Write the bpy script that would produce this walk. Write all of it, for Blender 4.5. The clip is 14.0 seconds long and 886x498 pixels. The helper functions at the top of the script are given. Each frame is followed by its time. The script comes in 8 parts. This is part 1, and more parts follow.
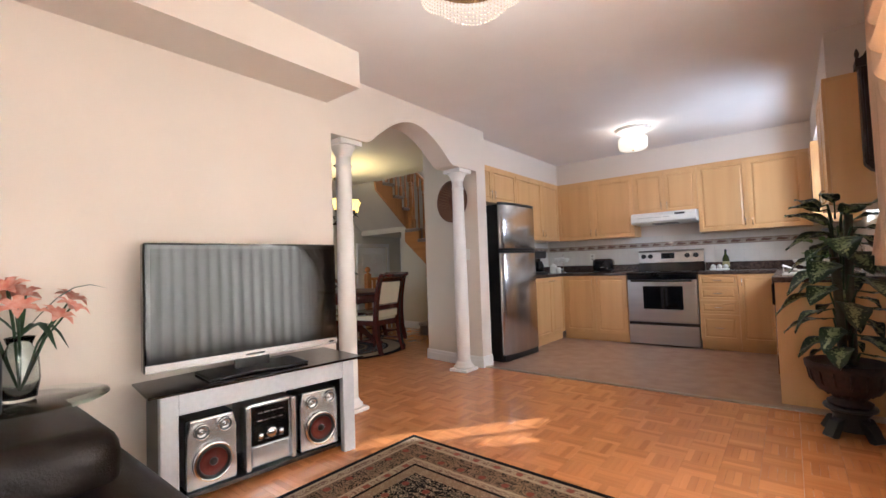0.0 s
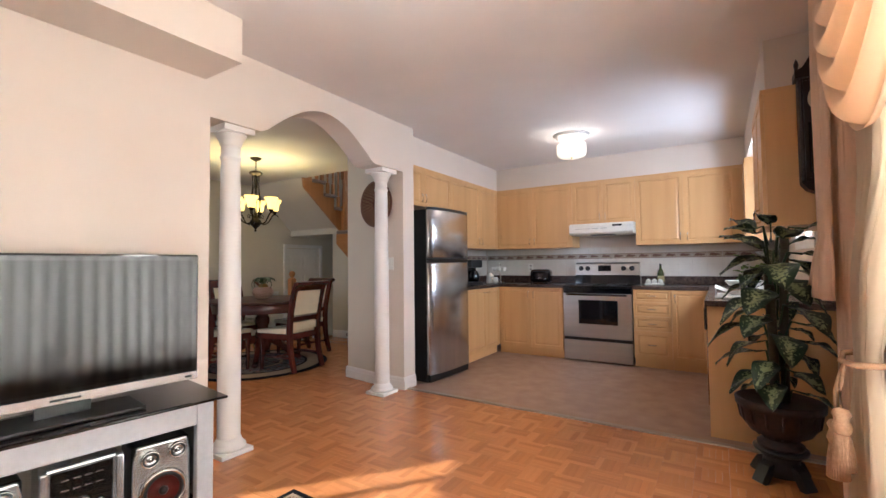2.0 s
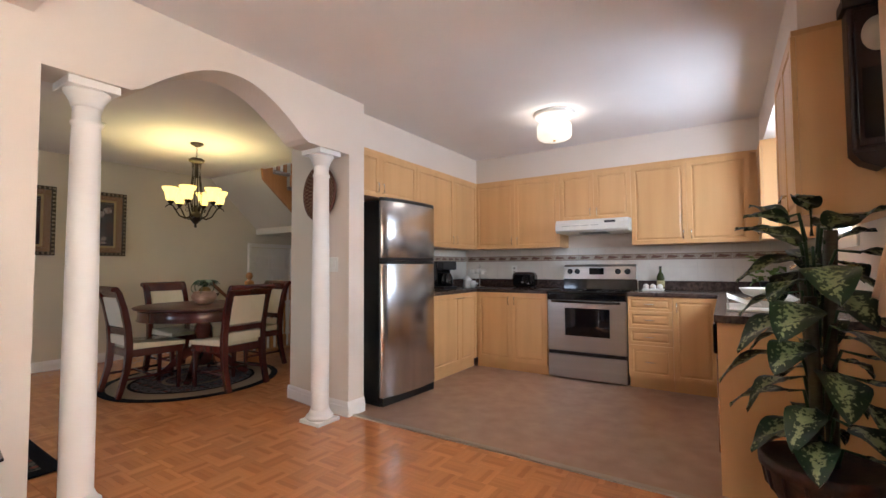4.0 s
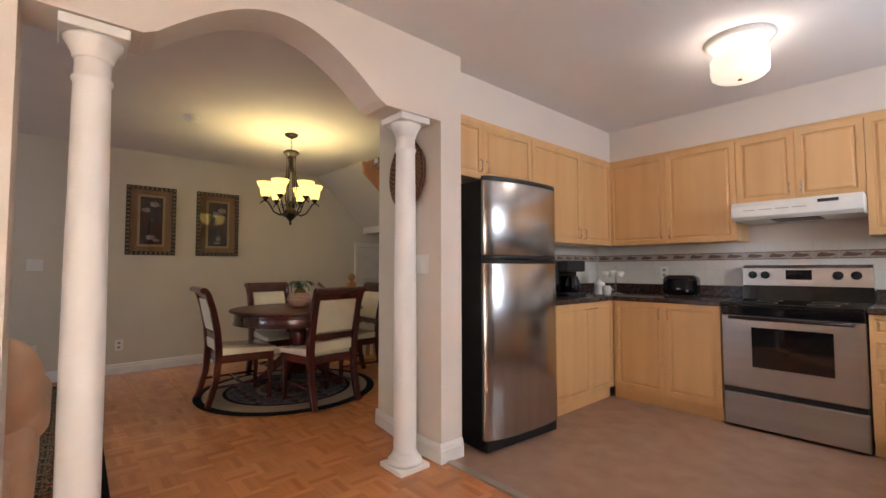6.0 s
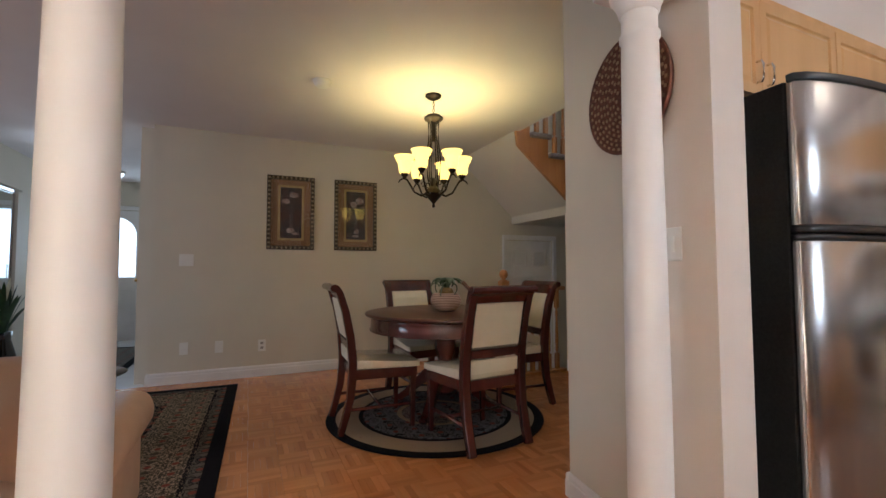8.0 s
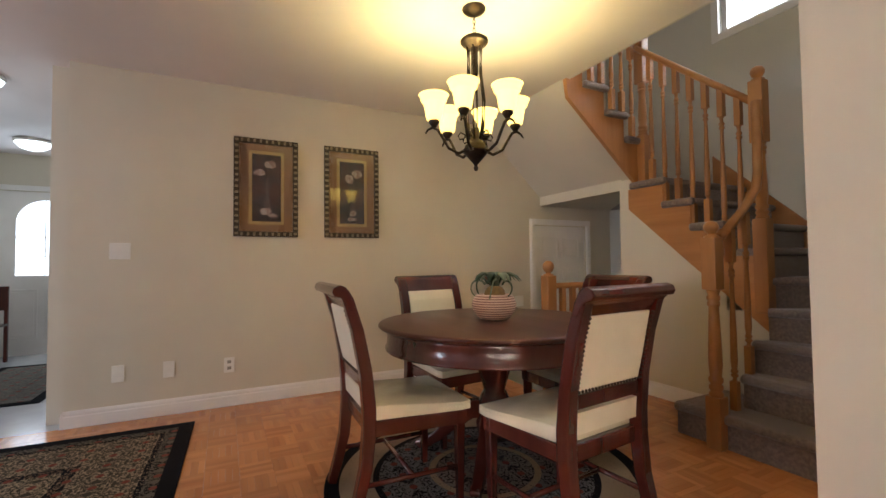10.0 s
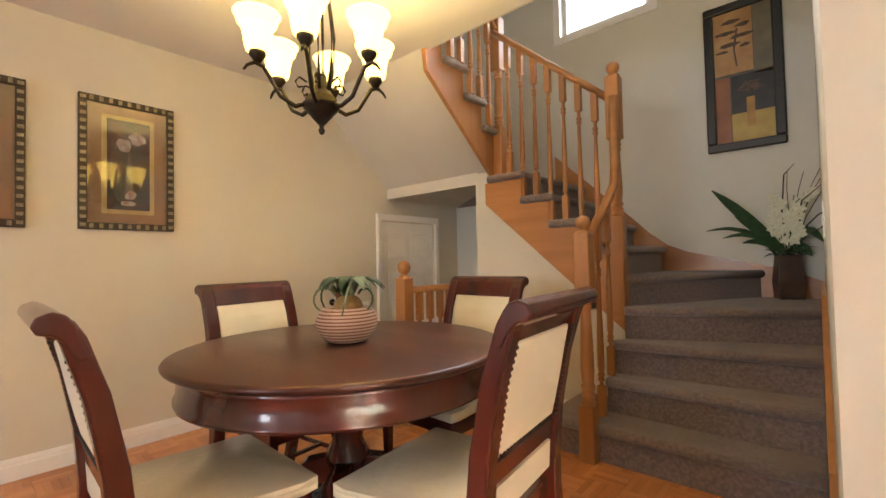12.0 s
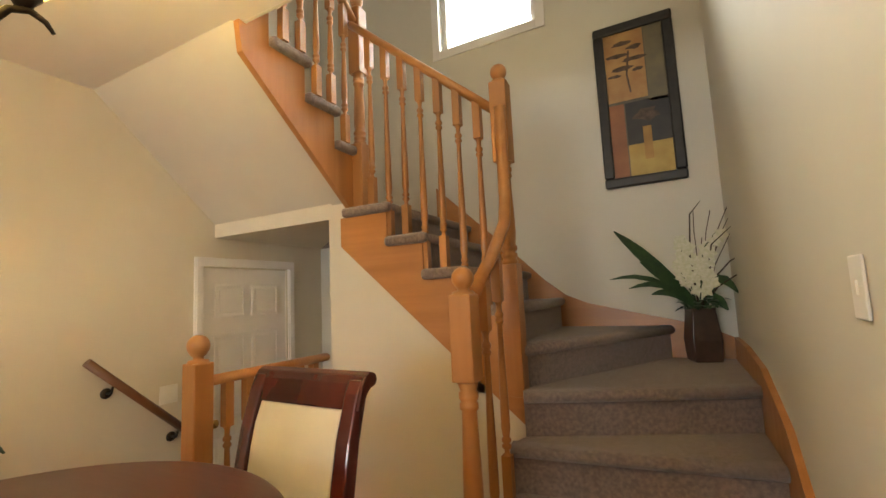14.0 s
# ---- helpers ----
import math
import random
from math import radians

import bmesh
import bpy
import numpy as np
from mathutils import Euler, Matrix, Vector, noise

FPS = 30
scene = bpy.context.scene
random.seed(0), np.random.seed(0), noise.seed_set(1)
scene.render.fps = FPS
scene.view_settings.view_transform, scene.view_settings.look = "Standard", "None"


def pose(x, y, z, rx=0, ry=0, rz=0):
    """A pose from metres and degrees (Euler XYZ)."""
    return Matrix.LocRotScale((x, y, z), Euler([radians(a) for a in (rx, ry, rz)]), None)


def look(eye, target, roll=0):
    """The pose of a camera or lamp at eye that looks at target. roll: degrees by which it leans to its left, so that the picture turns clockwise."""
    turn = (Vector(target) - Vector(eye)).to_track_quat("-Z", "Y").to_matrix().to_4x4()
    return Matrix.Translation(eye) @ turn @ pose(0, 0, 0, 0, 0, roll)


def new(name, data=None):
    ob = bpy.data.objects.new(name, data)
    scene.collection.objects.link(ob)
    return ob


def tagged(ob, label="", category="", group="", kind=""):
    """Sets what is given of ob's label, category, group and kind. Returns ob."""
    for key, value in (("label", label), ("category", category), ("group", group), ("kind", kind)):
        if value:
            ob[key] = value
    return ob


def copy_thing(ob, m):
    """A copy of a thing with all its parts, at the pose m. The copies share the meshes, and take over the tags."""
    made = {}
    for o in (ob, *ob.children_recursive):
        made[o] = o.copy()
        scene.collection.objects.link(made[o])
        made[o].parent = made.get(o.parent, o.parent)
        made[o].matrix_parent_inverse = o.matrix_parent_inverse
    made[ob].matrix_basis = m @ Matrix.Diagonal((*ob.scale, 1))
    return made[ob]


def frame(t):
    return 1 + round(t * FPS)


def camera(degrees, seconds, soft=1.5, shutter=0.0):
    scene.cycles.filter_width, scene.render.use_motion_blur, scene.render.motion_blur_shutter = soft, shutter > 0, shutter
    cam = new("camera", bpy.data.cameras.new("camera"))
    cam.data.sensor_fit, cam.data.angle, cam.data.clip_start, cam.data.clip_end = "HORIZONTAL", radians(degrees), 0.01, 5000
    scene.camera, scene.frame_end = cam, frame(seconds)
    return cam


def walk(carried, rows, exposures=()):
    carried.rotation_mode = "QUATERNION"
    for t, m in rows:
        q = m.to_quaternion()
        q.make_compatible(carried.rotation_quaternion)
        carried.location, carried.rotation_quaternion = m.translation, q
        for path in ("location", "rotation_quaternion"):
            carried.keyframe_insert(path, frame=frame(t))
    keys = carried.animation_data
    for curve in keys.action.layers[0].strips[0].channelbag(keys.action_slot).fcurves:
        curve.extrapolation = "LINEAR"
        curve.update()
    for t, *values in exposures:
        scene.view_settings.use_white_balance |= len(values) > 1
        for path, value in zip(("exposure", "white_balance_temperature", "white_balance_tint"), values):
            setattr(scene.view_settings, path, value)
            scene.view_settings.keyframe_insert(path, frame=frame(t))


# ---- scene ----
cam = camera(91.4, 14.0)
PATH = [
    (0, (0.024, 0.062, 1.077), (-1.225, 1.622, 1.155), -2.0),
    (0.5, (0.018, 0.161, 1.1), (-1.17, 1.768, 1.181), -1.9),
    (1, (0.017, 0.3, 1.13), (-1.13, 1.937, 1.208), -1.6),
    (1.5, (0.013, 0.446, 1.148), (-1.101, 2.105, 1.227), -1.1),
    (2, (0.003, 0.588, 1.171), (-1.071, 2.273, 1.245), -0.6),
    (2.5, (0.007, 0.769, 1.168), (-1.032, 2.476, 1.247), -0.5),
    (5, (-0.202, 1.787, 1.165), (-1.442, 3.354, 1.257), -0.1),
    (5.5, (-0.369, 1.965, 1.165), (-1.734, 3.423, 1.256), -0.1),
    (6, (-0.551, 2.129, 1.159), (-2.049, 3.451, 1.251), -0.1),
    (6.5, (-0.776, 2.27, 1.134), (-2.395, 3.441, 1.225), 0.1),
    (7, (-1.067, 2.373, 1.104), (-2.777, 3.406, 1.199), 0.0),
    (7.5, (-1.333, 2.462, 1.106), (-3.119, 3.358, 1.199), -0.3),
    (8, (-1.627, 2.495, 1.1), (-3.449, 3.313, 1.198), -0.1),
    (10.5, (-2.974, 2.638, 1.087), (-4.719, 3.615, 1.125), -1.1),
    (11, (-3.122, 2.689, 1.083), (-4.75, 3.851, 1.118), -1.2),
    (11.5, (-3.251, 2.777, 1.088), (-4.734, 4.119, 1.126), -1.1),
    (12, (-3.359, 2.882, 1.091), (-4.675, 4.386, 1.15), -1.3),
    (12.5, (-3.452, 3.039, 1.113), (-4.606, 4.671, 1.193), -1.5),
    (13, (-3.563, 3.248, 1.153), (-4.579, 4.968, 1.257), -1.9),
    (13.5, (-3.643, 3.513, 1.191), (-4.587, 5.27, 1.338), -2.6),
    (14, (-3.668, 3.739, 1.227), (-4.586, 5.503, 1.44), -2.7),
]
EXPOSURES = [(0.0, 0.92, 5330, 10), (2.5, 0.98, 5330, 10), (5.0, 0.80, 5650, 10), (6.5, 0.77, 5850, 13), (8.0, 0.75, 5550, 10), (10.5, 1.7, 6150, 12), (12.5, 2.24, 6700, 12), (14.0, 2.28, 7150, 8)]
walk(cam, [(t, look(eye, target, roll)) for t, eye, target, roll in PATH], EXPOSURES)

# ---- world and sun ----
SUN_AZ = math.atan2(0.625, 0.78)          # clockwise from +y
SUN_EL = radians(25)
world = bpy.data.worlds.new("sky")
scene.world = world
world.use_nodes = True
wn = world.node_tree
sky = wn.nodes.new("ShaderNodeTexSky")
sky.sky_type = "NISHITA"
sky.sun_disc = False
sky.sun_elevation = SUN_EL
sky.sun_rotation = SUN_AZ
wn.nodes["Background"].inputs["Strength"].default_value = 0.07
wn.links.new(sky.outputs[0], wn.nodes["Background"].inputs[0])

sun = new("sun", bpy.data.lights.new("sun", "SUN"))
sun.data.energy, sun.data.angle, sun.data.color = 5.0, radians(0.6), (1.0, 0.94, 0.84)
sun.matrix_world = look((0, 0, 0), (-math.sin(SUN_AZ) * math.cos(SUN_EL), -math.cos(SUN_AZ) * math.cos(SUN_EL), -math.sin(SUN_EL)))


def area_lamp(name, place, target, w, h, watts, color):
    ob = new(name, bpy.data.lights.new(name, "AREA"))
    ob.data.shape, ob.data.size, ob.data.size_y = "RECTANGLE", w, h
    ob.data.energy, ob.data.color = watts, color
    ob.matrix_world = look(place, target)
    return ob


def point_lamp(name, place, watts, color, radius=0.05):
    ob = new(name, bpy.data.lights.new(name, "POINT"))
    ob.data.energy, ob.data.color, ob.data.shadow_soft_size = watts, color, radius
    ob.location = place
    return ob


# daylight entering by the window openings
area_lamp("family_window_light", (0.84, 0.9, 1.25), (-2.0, 0.9, 1.0), 3.6, 2.0, 166, (1.0, 0.93, 0.88))
area_lamp("kitchen_window_light", (0.70, 5.15, 1.70), (-2.0, 5.1, 1.6), 0.7, 0.75, 15, (0.88, 0.94, 1.0))
area_lamp("stair_window_light", (-4.8, 6.96, 3.79), (-4.8, 3.0, 3.7), 0.8, 0.94, 40, (0.93, 0.95, 0.94))
area_lamp("hall_window_light", (-9.9, 0.6, 1.6), (-6.0, 0.8, 1.2), 0.9, 0.8, 3, (0.7, 0.85, 1.0))
# added fill lamp, out of view before the windowless south wall
area_lamp("living_fill_light", (-4.8, -2.95, 1.5), (-4.8, 2.0, 1.0), 1.8, 1.3, 34, (0.85, 0.92, 1.0))
# lamps of the place
KLAMP = (-1.276, 5.14, 2.42)
CHAND = (-4.83, 3.85)
point_lamp("kitchen_lamp_light", (KLAMP[0], KLAMP[1], 2.385), 3.0, (1.0, 0.86, 0.70), 0.07)
for k in range(6):
    a = 2 * math.pi * k / 6 + 0.25
    point_lamp("chandelier_light", (CHAND[0] + 0.235 * math.cos(a), CHAND[1] + 0.235 * math.sin(a), 1.985), 2.7, (1.0, 0.83, 0.38), 0.03)
point_lamp("hall_lamp_light", (-7.6, 0.55, 2.3), 1.2, (0.9, 0.95, 1.0), 0.08)
point_lamp("family_chandelier_light", (-1.13, 1.80, 2.28), 5, (1.0, 0.86, 0.68), 0.12)


# ---- materials ----
def material(name, color, rough=0.5, metal=0.0, color2=None, scale=6.0, detail=4.0, bump=0.0, bump_scale=None, contrast=(0.35, 0.65), stretch=(1, 1, 1), spec=0.5, rough2=None, coat=0.0, sheen=0.0):
    """A surface with colour that drifts between two tones, uneven gloss and fine relief."""
    m = bpy.data.materials.new(name)
    m.use_nodes = True
    n, ln = m.node_tree.nodes, m.node_tree.links
    b = n["Principled BSDF"]
    b.inputs["Base Color"].default_value = (*color, 1)
    b.inputs["Roughness"].default_value = rough
    b.inputs["Metallic"].default_value = metal
    b.inputs["Specular IOR Level"].default_value = spec
    b.inputs["Coat Weight"].default_value = coat
    b.inputs["Coat Roughness"].default_value = 0.08
    if sheen:
        b.inputs["Sheen Weight"].default_value = sheen
    co = n.new("ShaderNodeTexCoord")
    mp = n.new("ShaderNodeMapping")
    mp.inputs["Scale"].default_value = stretch
    ln.new(co.outputs["Object"], mp.inputs["Vector"])
    t = n.new("ShaderNodeTexNoise")
    t.inputs["Scale"].default_value, t.inputs["Detail"].default_value = scale, detail
    ln.new(mp.outputs[0], t.inputs["Vector"])
    r = n.new("ShaderNodeValToRGB")
    c2 = color2 or tuple(c * 0.9 for c in color)
    r.color_ramp.elements[0].position, r.color_ramp.elements[1].position = contrast
    r.color_ramp.elements[0].color, r.color_ramp.elements[1].color = (*color, 1), (*c2, 1)
    ln.new(t.outputs["Fac"], r.inputs["Fac"])
    ln.new(r.outputs["Color"], b.inputs["Base Color"])
    if rough2 is not None:
        k = n.new("ShaderNodeMapRange")
        k.inputs["To Min"].default_value, k.inputs["To Max"].default_value = rough, rough2
        ln.new(t.outputs["Fac"], k.inputs["Value"])
        ln.new(k.outputs[0], b.inputs["Roughness"])
    if bump:
        t2 = n.new("ShaderNodeTexNoise")
        t2.inputs["Scale"].default_value, t2.inputs["Detail"].default_value = bump_scale or scale * 8, 5
        ln.new(mp.outputs[0], t2.inputs["Vector"])
        bp = n.new("ShaderNodeBump")
        bp.inputs["Strength"].default_value, bp.inputs["Distance"].default_value = bump, 0.004
        ln.new(t2.outputs["Fac"], bp.inputs["Height"])
        ln.new(bp.outputs[0], b.inputs["Normal"])
    return m


def wood(name, light, dark, rough=0.35, axis="z", scale=10.0, vary=0.25, coat=0.0, spec=0.5):
    """Straight-grained wood, with tone that differs from piece to piece."""
    stretch = {"x": (0.08, 1, 1), "y": (1, 0.08, 1), "z": (1, 1, 0.08)}[axis]
    m = material(name, light, rough, 0.0, dark, scale, 6.0, 0.12, scale * 5, (0.3, 0.75), stretch, spec, rough + 0.1, coat)
    n, ln = m.node_tree.nodes, m.node_tree.links
    b = n["Principled BSDF"]
    src = b.inputs["Base Color"].links[0].from_socket
    info = n.new("ShaderNodeObjectInfo")
    geo = n.new("ShaderNodeNewGeometry")
    add = n.new("ShaderNodeMath")
    add.operation = "ADD"
    ln.new(info.outputs["Random"], add.inputs[0])
    ln.new(geo.outputs["Random Per Island"], add.inputs[1])
    fr = n.new("ShaderNodeMath")
    fr.operation = "FRACT"
    ln.new(add.outputs[0], fr.inputs[0])
    k = n.new("ShaderNodeMapRange")
    k.inputs["To Min"].default_value, k.inputs["To Max"].default_value = 1 - vary, 1 + vary
    ln.new(fr.outputs[0], k.inputs["Value"])
    h = n.new("ShaderNodeHueSaturation")
    ln.new(k.outputs[0], h.inputs["Value"])
    ln.new(src, h.inputs["Color"])
    ln.new(h.outputs[0], b.inputs["Base Color"])
    return m


def glow(name, color, strength, base=(0.9, 0.88, 0.82)):
    m = material(name, base, 0.4)
    b = m.node_tree.nodes["Principled BSDF"]
    b.inputs["Emission Color"].default_value = (*color, 1)
    b.inputs["Emission Strength"].default_value = strength
    return m


def glass(name, color=(0.9, 0.95, 0.93), rough=0.0):
    m = bpy.data.materials.new(name)
    m.use_nodes = True
    b = m.node_tree.nodes["Principled BSDF"]
    b.inputs["Base Color"].default_value = (*color, 1)
    b.inputs["Transmission Weight"].default_value = 1.0
    b.inputs["Roughness"].default_value = rough
    b.inputs["IOR"].default_value = 1.45
    return m


def cloth_through(name, color, through_share=0.5, fold=0.0):
    """Thin cloth that lets light through."""
    m = material(name, color, 0.85, 0, tuple(c * 0.93 for c in color), 30, 3, 0.15, 300, sheen=0.2)
    n, ln = m.node_tree.nodes, m.node_tree.links
    b, out = n["Principled BSDF"], n["Material Output"]
    tr = n.new("ShaderNodeBsdfTranslucent")
    tr.inputs["Color"].default_value = (*color, 1)
    mix = n.new("ShaderNodeMixShader")
    mix.inputs[0].default_value = through_share
    ln.new(b.outputs[0], mix.inputs[1])
    ln.new(tr.outputs[0], mix.inputs[2])
    ln.new(mix.outputs[0], out.inputs["Surface"])
    return m


PAINT = material("wall_paint", (0.74, 0.65, 0.575), 0.6, 0, (0.70, 0.615, 0.54), 1.3, 3, 0.10, 120, spec=0.3)
PAINT_DINING = material("dining_paint", (0.66, 0.60, 0.49), 0.6, 0, (0.62, 0.565, 0.46), 1.3, 3, 0.10, 120, spec=0.3)
PAINT_STAIR = material("stair_paint", (0.66, 0.63, 0.54), 0.6, 0, (0.62, 0.59, 0.51), 1.3, 3, 0.10, 120, spec=0.3)
CEILING = material("ceiling_paint", (0.78, 0.73, 0.71), 0.8, 0, (0.75, 0.70, 0.68), 2.0, 3, 0.12, 160, spec=0.2)
WHITE = material("white_trim_paint", (0.82, 0.79, 0.76), 0.35, 0, (0.78, 0.75, 0.72), 5, 3, 0.04, 60)
PLASTIC_WHITE = material("white_plastic", (0.80, 0.78, 0.73), 0.35, 0, (0.77, 0.75, 0.70), 20, 2)
VINYL = material("vinyl_floor", (0.40, 0.25, 0.168), 0.24, 0, (0.32, 0.19, 0.125), 7, 8, 0.06, 60, (0.3, 0.7), rough2=0.42)
TILE_HALL = material("hall_tile", (0.55, 0.55, 0.56), 0.15, 0, (0.5, 0.5, 0.51), 6, 5)
PARQUET = wood("parquet_oak", (0.585, 0.24, 0.082), (0.47, 0.175, 0.054), 0.18, "y", 14, 0.15, 0.3)
MAPLE = wood("maple_veneer", (0.69, 0.41, 0.175), (0.61, 0.345, 0.14), 0.33, "z", 9, 0.05)
MAPLE_H = wood("maple_veneer_level", (0.69, 0.41, 0.175), (0.61, 0.345, 0.14), 0.33, "x", 9, 0.05)
OAK = wood("golden_oak", (0.44, 0.192, 0.056), (0.33, 0.13, 0.034), 0.32, "z", 14, 0.1, 0.15)
OAK_X = wood("golden_oak_level", (0.44, 0.192, 0.056), (0.33, 0.13, 0.034), 0.32, "x", 14, 0.1, 0.15)
MAHOGANY = wood("mahogany", (0.095, 0.018, 0.012), (0.05, 0.009, 0.007), 0.16, "z", 9, 0.15, 0.4)
MAHOGANY_TOP = wood("mahogany_top", (0.080, 0.019, 0.011), (0.045, 0.010, 0.006), 0.30, "x", 7, 0.0, 0.15)
CREAM = material("cream_vinyl", (0.72, 0.66, 0.52), 0.35, 0, (0.68, 0.62, 0.48), 9, 4, 0.12, 90)
CARPET = material("stair_carpet", (0.255, 0.185, 0.148), 0.95, 0, (0.160, 0.112, 0.090), 60, 6, 0.9, 420, sheen=0.35)
COUNTER = material("laminate_counter", (0.115, 0.075, 0.058), 0.25, 0, (0.045, 0.03, 0.026), 38, 8, 0.02, 100, (0.35, 0.62))
STEEL = material("brushed_steel", (0.58, 0.55, 0.53), 0.17, 1.0, (0.50, 0.475, 0.455), 12, 5, 0.02, 200, stretch=(1, 1, 0.06), rough2=0.27)
STEEL_H = material("brushed_steel_level", (0.52, 0.49, 0.46), 0.28, 1.0, (0.46, 0.43, 0.41), 12, 5, 0.02, 200, stretch=(0.06, 1, 1), rough2=0.38)
CHROME = material("chrome", (0.75, 0.74, 0.72), 0.1, 1.0, (0.7, 0.69, 0.67), 9, 2)
BRASS = material("gold_metal", (0.72, 0.47, 0.16), 0.22, 1.0, (0.6, 0.38, 0.12), 12, 3)
BLACK = material("black_plastic", (0.012, 0.012, 0.013), 0.32, 0, (0.018, 0.018, 0.018), 30, 3, 0.05, 200)
BLACK_TEXTURED = material("black_textured_steel", (0.014, 0.013, 0.013), 0.45, 0, (0.02, 0.019, 0.018), 90, 3, 0.35, 350, spec=0.25)
BLACK_GLOSS = material("black_gloss", (0.006, 0.006, 0.007), 0.05, 0, (0.008, 0.008, 0.009), 5, 2, coat=0.5)
BLACK_GLASS = material("black_glass", (0.008, 0.008, 0.009), 0.04, 0, (0.01, 0.01, 0.011), 5, 2, spec=0.7)
SILVER = material("silver_paint", (0.60, 0.61, 0.65), 0.34, 0.3, (0.56, 0.57, 0.61), 40, 3, 0.03, 300)
SILVER_PLASTIC = material("silver_plastic", (0.62, 0.62, 0.64), 0.22, 0.75, (0.55, 0.55, 0.56), 30, 2)
IRON = material("dark_bronze_iron", (0.025, 0.019, 0.014), 0.4, 0.7, (0.05, 0.036, 0.024), 22, 5, 0.2, 160)
LEATHER_DARK = material("dark_brown_leather", (0.012, 0.008, 0.007), 0.42, 0, (0.016, 0.010, 0.008), 14, 5, 0.4, 150, spec=0.2)
LEATHER_TAN = material("tan_leather", (0.60, 0.37, 0.23), 0.45, 0, (0.54, 0.32, 0.19), 6, 5, 0.25, 130)
TILE_WHITE = material("wall_tile_glaze", (0.74, 0.70, 0.64), 0.25, 0, (0.70, 0.66, 0.60), 9, 4, 0.02, 60)
GROUT = material("grout", (0.62, 0.585, 0.53), 0.8, 0, (0.56, 0.53, 0.48), 30, 3)
GLASS = glass("clear_glass")
GLASS_GREEN = glass("glass_greenish", (0.80, 0.93, 0.88))
SKYGLOW = glow("daylight_glass", (0.80, 0.91, 1.0), 1.2)
FROST = glow("frosted_daylight", (0.55, 0.77, 1.0), 0.10)
SHADE = glow("lit_amber_glass", (1.0, 0.68, 0.14), 1.35, (0.6, 0.42, 0.14))
KSHADE = glow("lit_white_glass", (1.0, 0.84, 0.58), 0.5)
DOME = glow("lit_dome_glass", (0.85, 0.95, 1.0), 1.1)
MIRROR = material("mirror_silver", (0.62, 0.68, 0.70), 0.01, 1.0, (0.62, 0.68, 0.70), 3, 2)
TERRACOTTA = material("terracotta", (0.36, 0.15, 0.08), 0.8, 0, (0.28, 0.11, 0.06), 18, 5, 0.2, 120)
LEAF = material("leaf_green", (0.030, 0.075, 0.026), 0.4, 0, (0.016, 0.045, 0.017), 26, 4, 0.1, 120)


# ---- mesh helpers ----
def bbox(bm, x0, x1, y0, y1, z0, z1, bevel=0.0, seg=2):
    """Adds a box, with rounded edges if asked for."""
    if not bevel:
        v = [bm.verts.new(p) for p in ((x0, y0, z0), (x1, y0, z0), (x1, y1, z0), (x0, y1, z0), (x0, y0, z1), (x1, y0, z1), (x1, y1, z1), (x0, y1, z1))]
        for f in ((3, 2, 1, 0), (4, 5, 6, 7), (0, 1, 5, 4), (1, 2, 6, 5), (2, 3, 7, 6), (3, 0, 4, 7)):
            bm.faces.new([v[i] for i in f])
        return bm
    t = bmesh.new()
    bbox(t, x0, x1, y0, y1, z0, z1)
    bmesh.ops.bevel(t, geom=list(t.edges), offset=bevel, segments=seg, affect="EDGES", profile=0.5)
    merge(bm, t)
    return bm


def merge(bm, other, m=None):
    """Adds another bmesh, moved by m, and frees it."""
    if m is not None:
        bmesh.ops.transform(other, matrix=m, verts=list(other.verts))
    seen = {v: bm.verts.new(v.co) for v in other.verts}
    for f in other.faces:
        g = bm.faces.new([seen[v] for v in f.verts])
        g.smooth = f.smooth
    other.free()
    return bm


def prism(bm, pts, axis, a, b):
    """Extrudes a flat outline along an axis from a to b. The outline's two coordinates are the other two axes, in order."""
    def at(p, w):
        return {"x": (w, p[0], p[1]), "y": (p[0], w, p[1]), "z": (p[0], p[1], w)}[axis]
    lo, hi = [bm.verts.new(at(p, a)) for p in pts], [bm.verts.new(at(p, b)) for p in pts]
    faces = [bm.faces.new(lo), bm.faces.new(hi)]
    n = len(pts)
    for i in range(n):
        faces.append(bm.faces.new((lo[i], lo[(i + 1) % n], hi[(i + 1) % n], hi[i])))
    bmesh.ops.recalc_face_normals(bm, faces=faces)
    return bm


def lathe(bm, profile, seg=24, center=(0, 0, 0), smooth=True):
    """Turns a profile of (radius, height) about the upright axis."""
    rings = []
    cx, cy, cz = center
    for r, z in profile:
        if r < 1e-5:
            rings.append([bm.verts.new((cx, cy, cz + z))])
        else:
            rings.append([bm.verts.new((cx + r * math.cos(2 * math.pi * i / seg), cy + r * math.sin(2 * math.pi * i / seg), cz + z)) for i in range(seg)])
    for a, b in zip(rings, rings[1:]):
        for i in range(seg):
            j = (i + 1) % seg
            if len(a) == 1 and len(b) == 1:
                continue
            if len(a) == 1:
                f = bm.faces.new((a[0], b[j], b[i]))
            elif len(b) == 1:
                f = bm.faces.new((a[i], a[j], b[0]))
            else:
                f = bm.faces.new((a[i], a[j], b[j], b[i]))
            f.smooth = smooth
    return bm


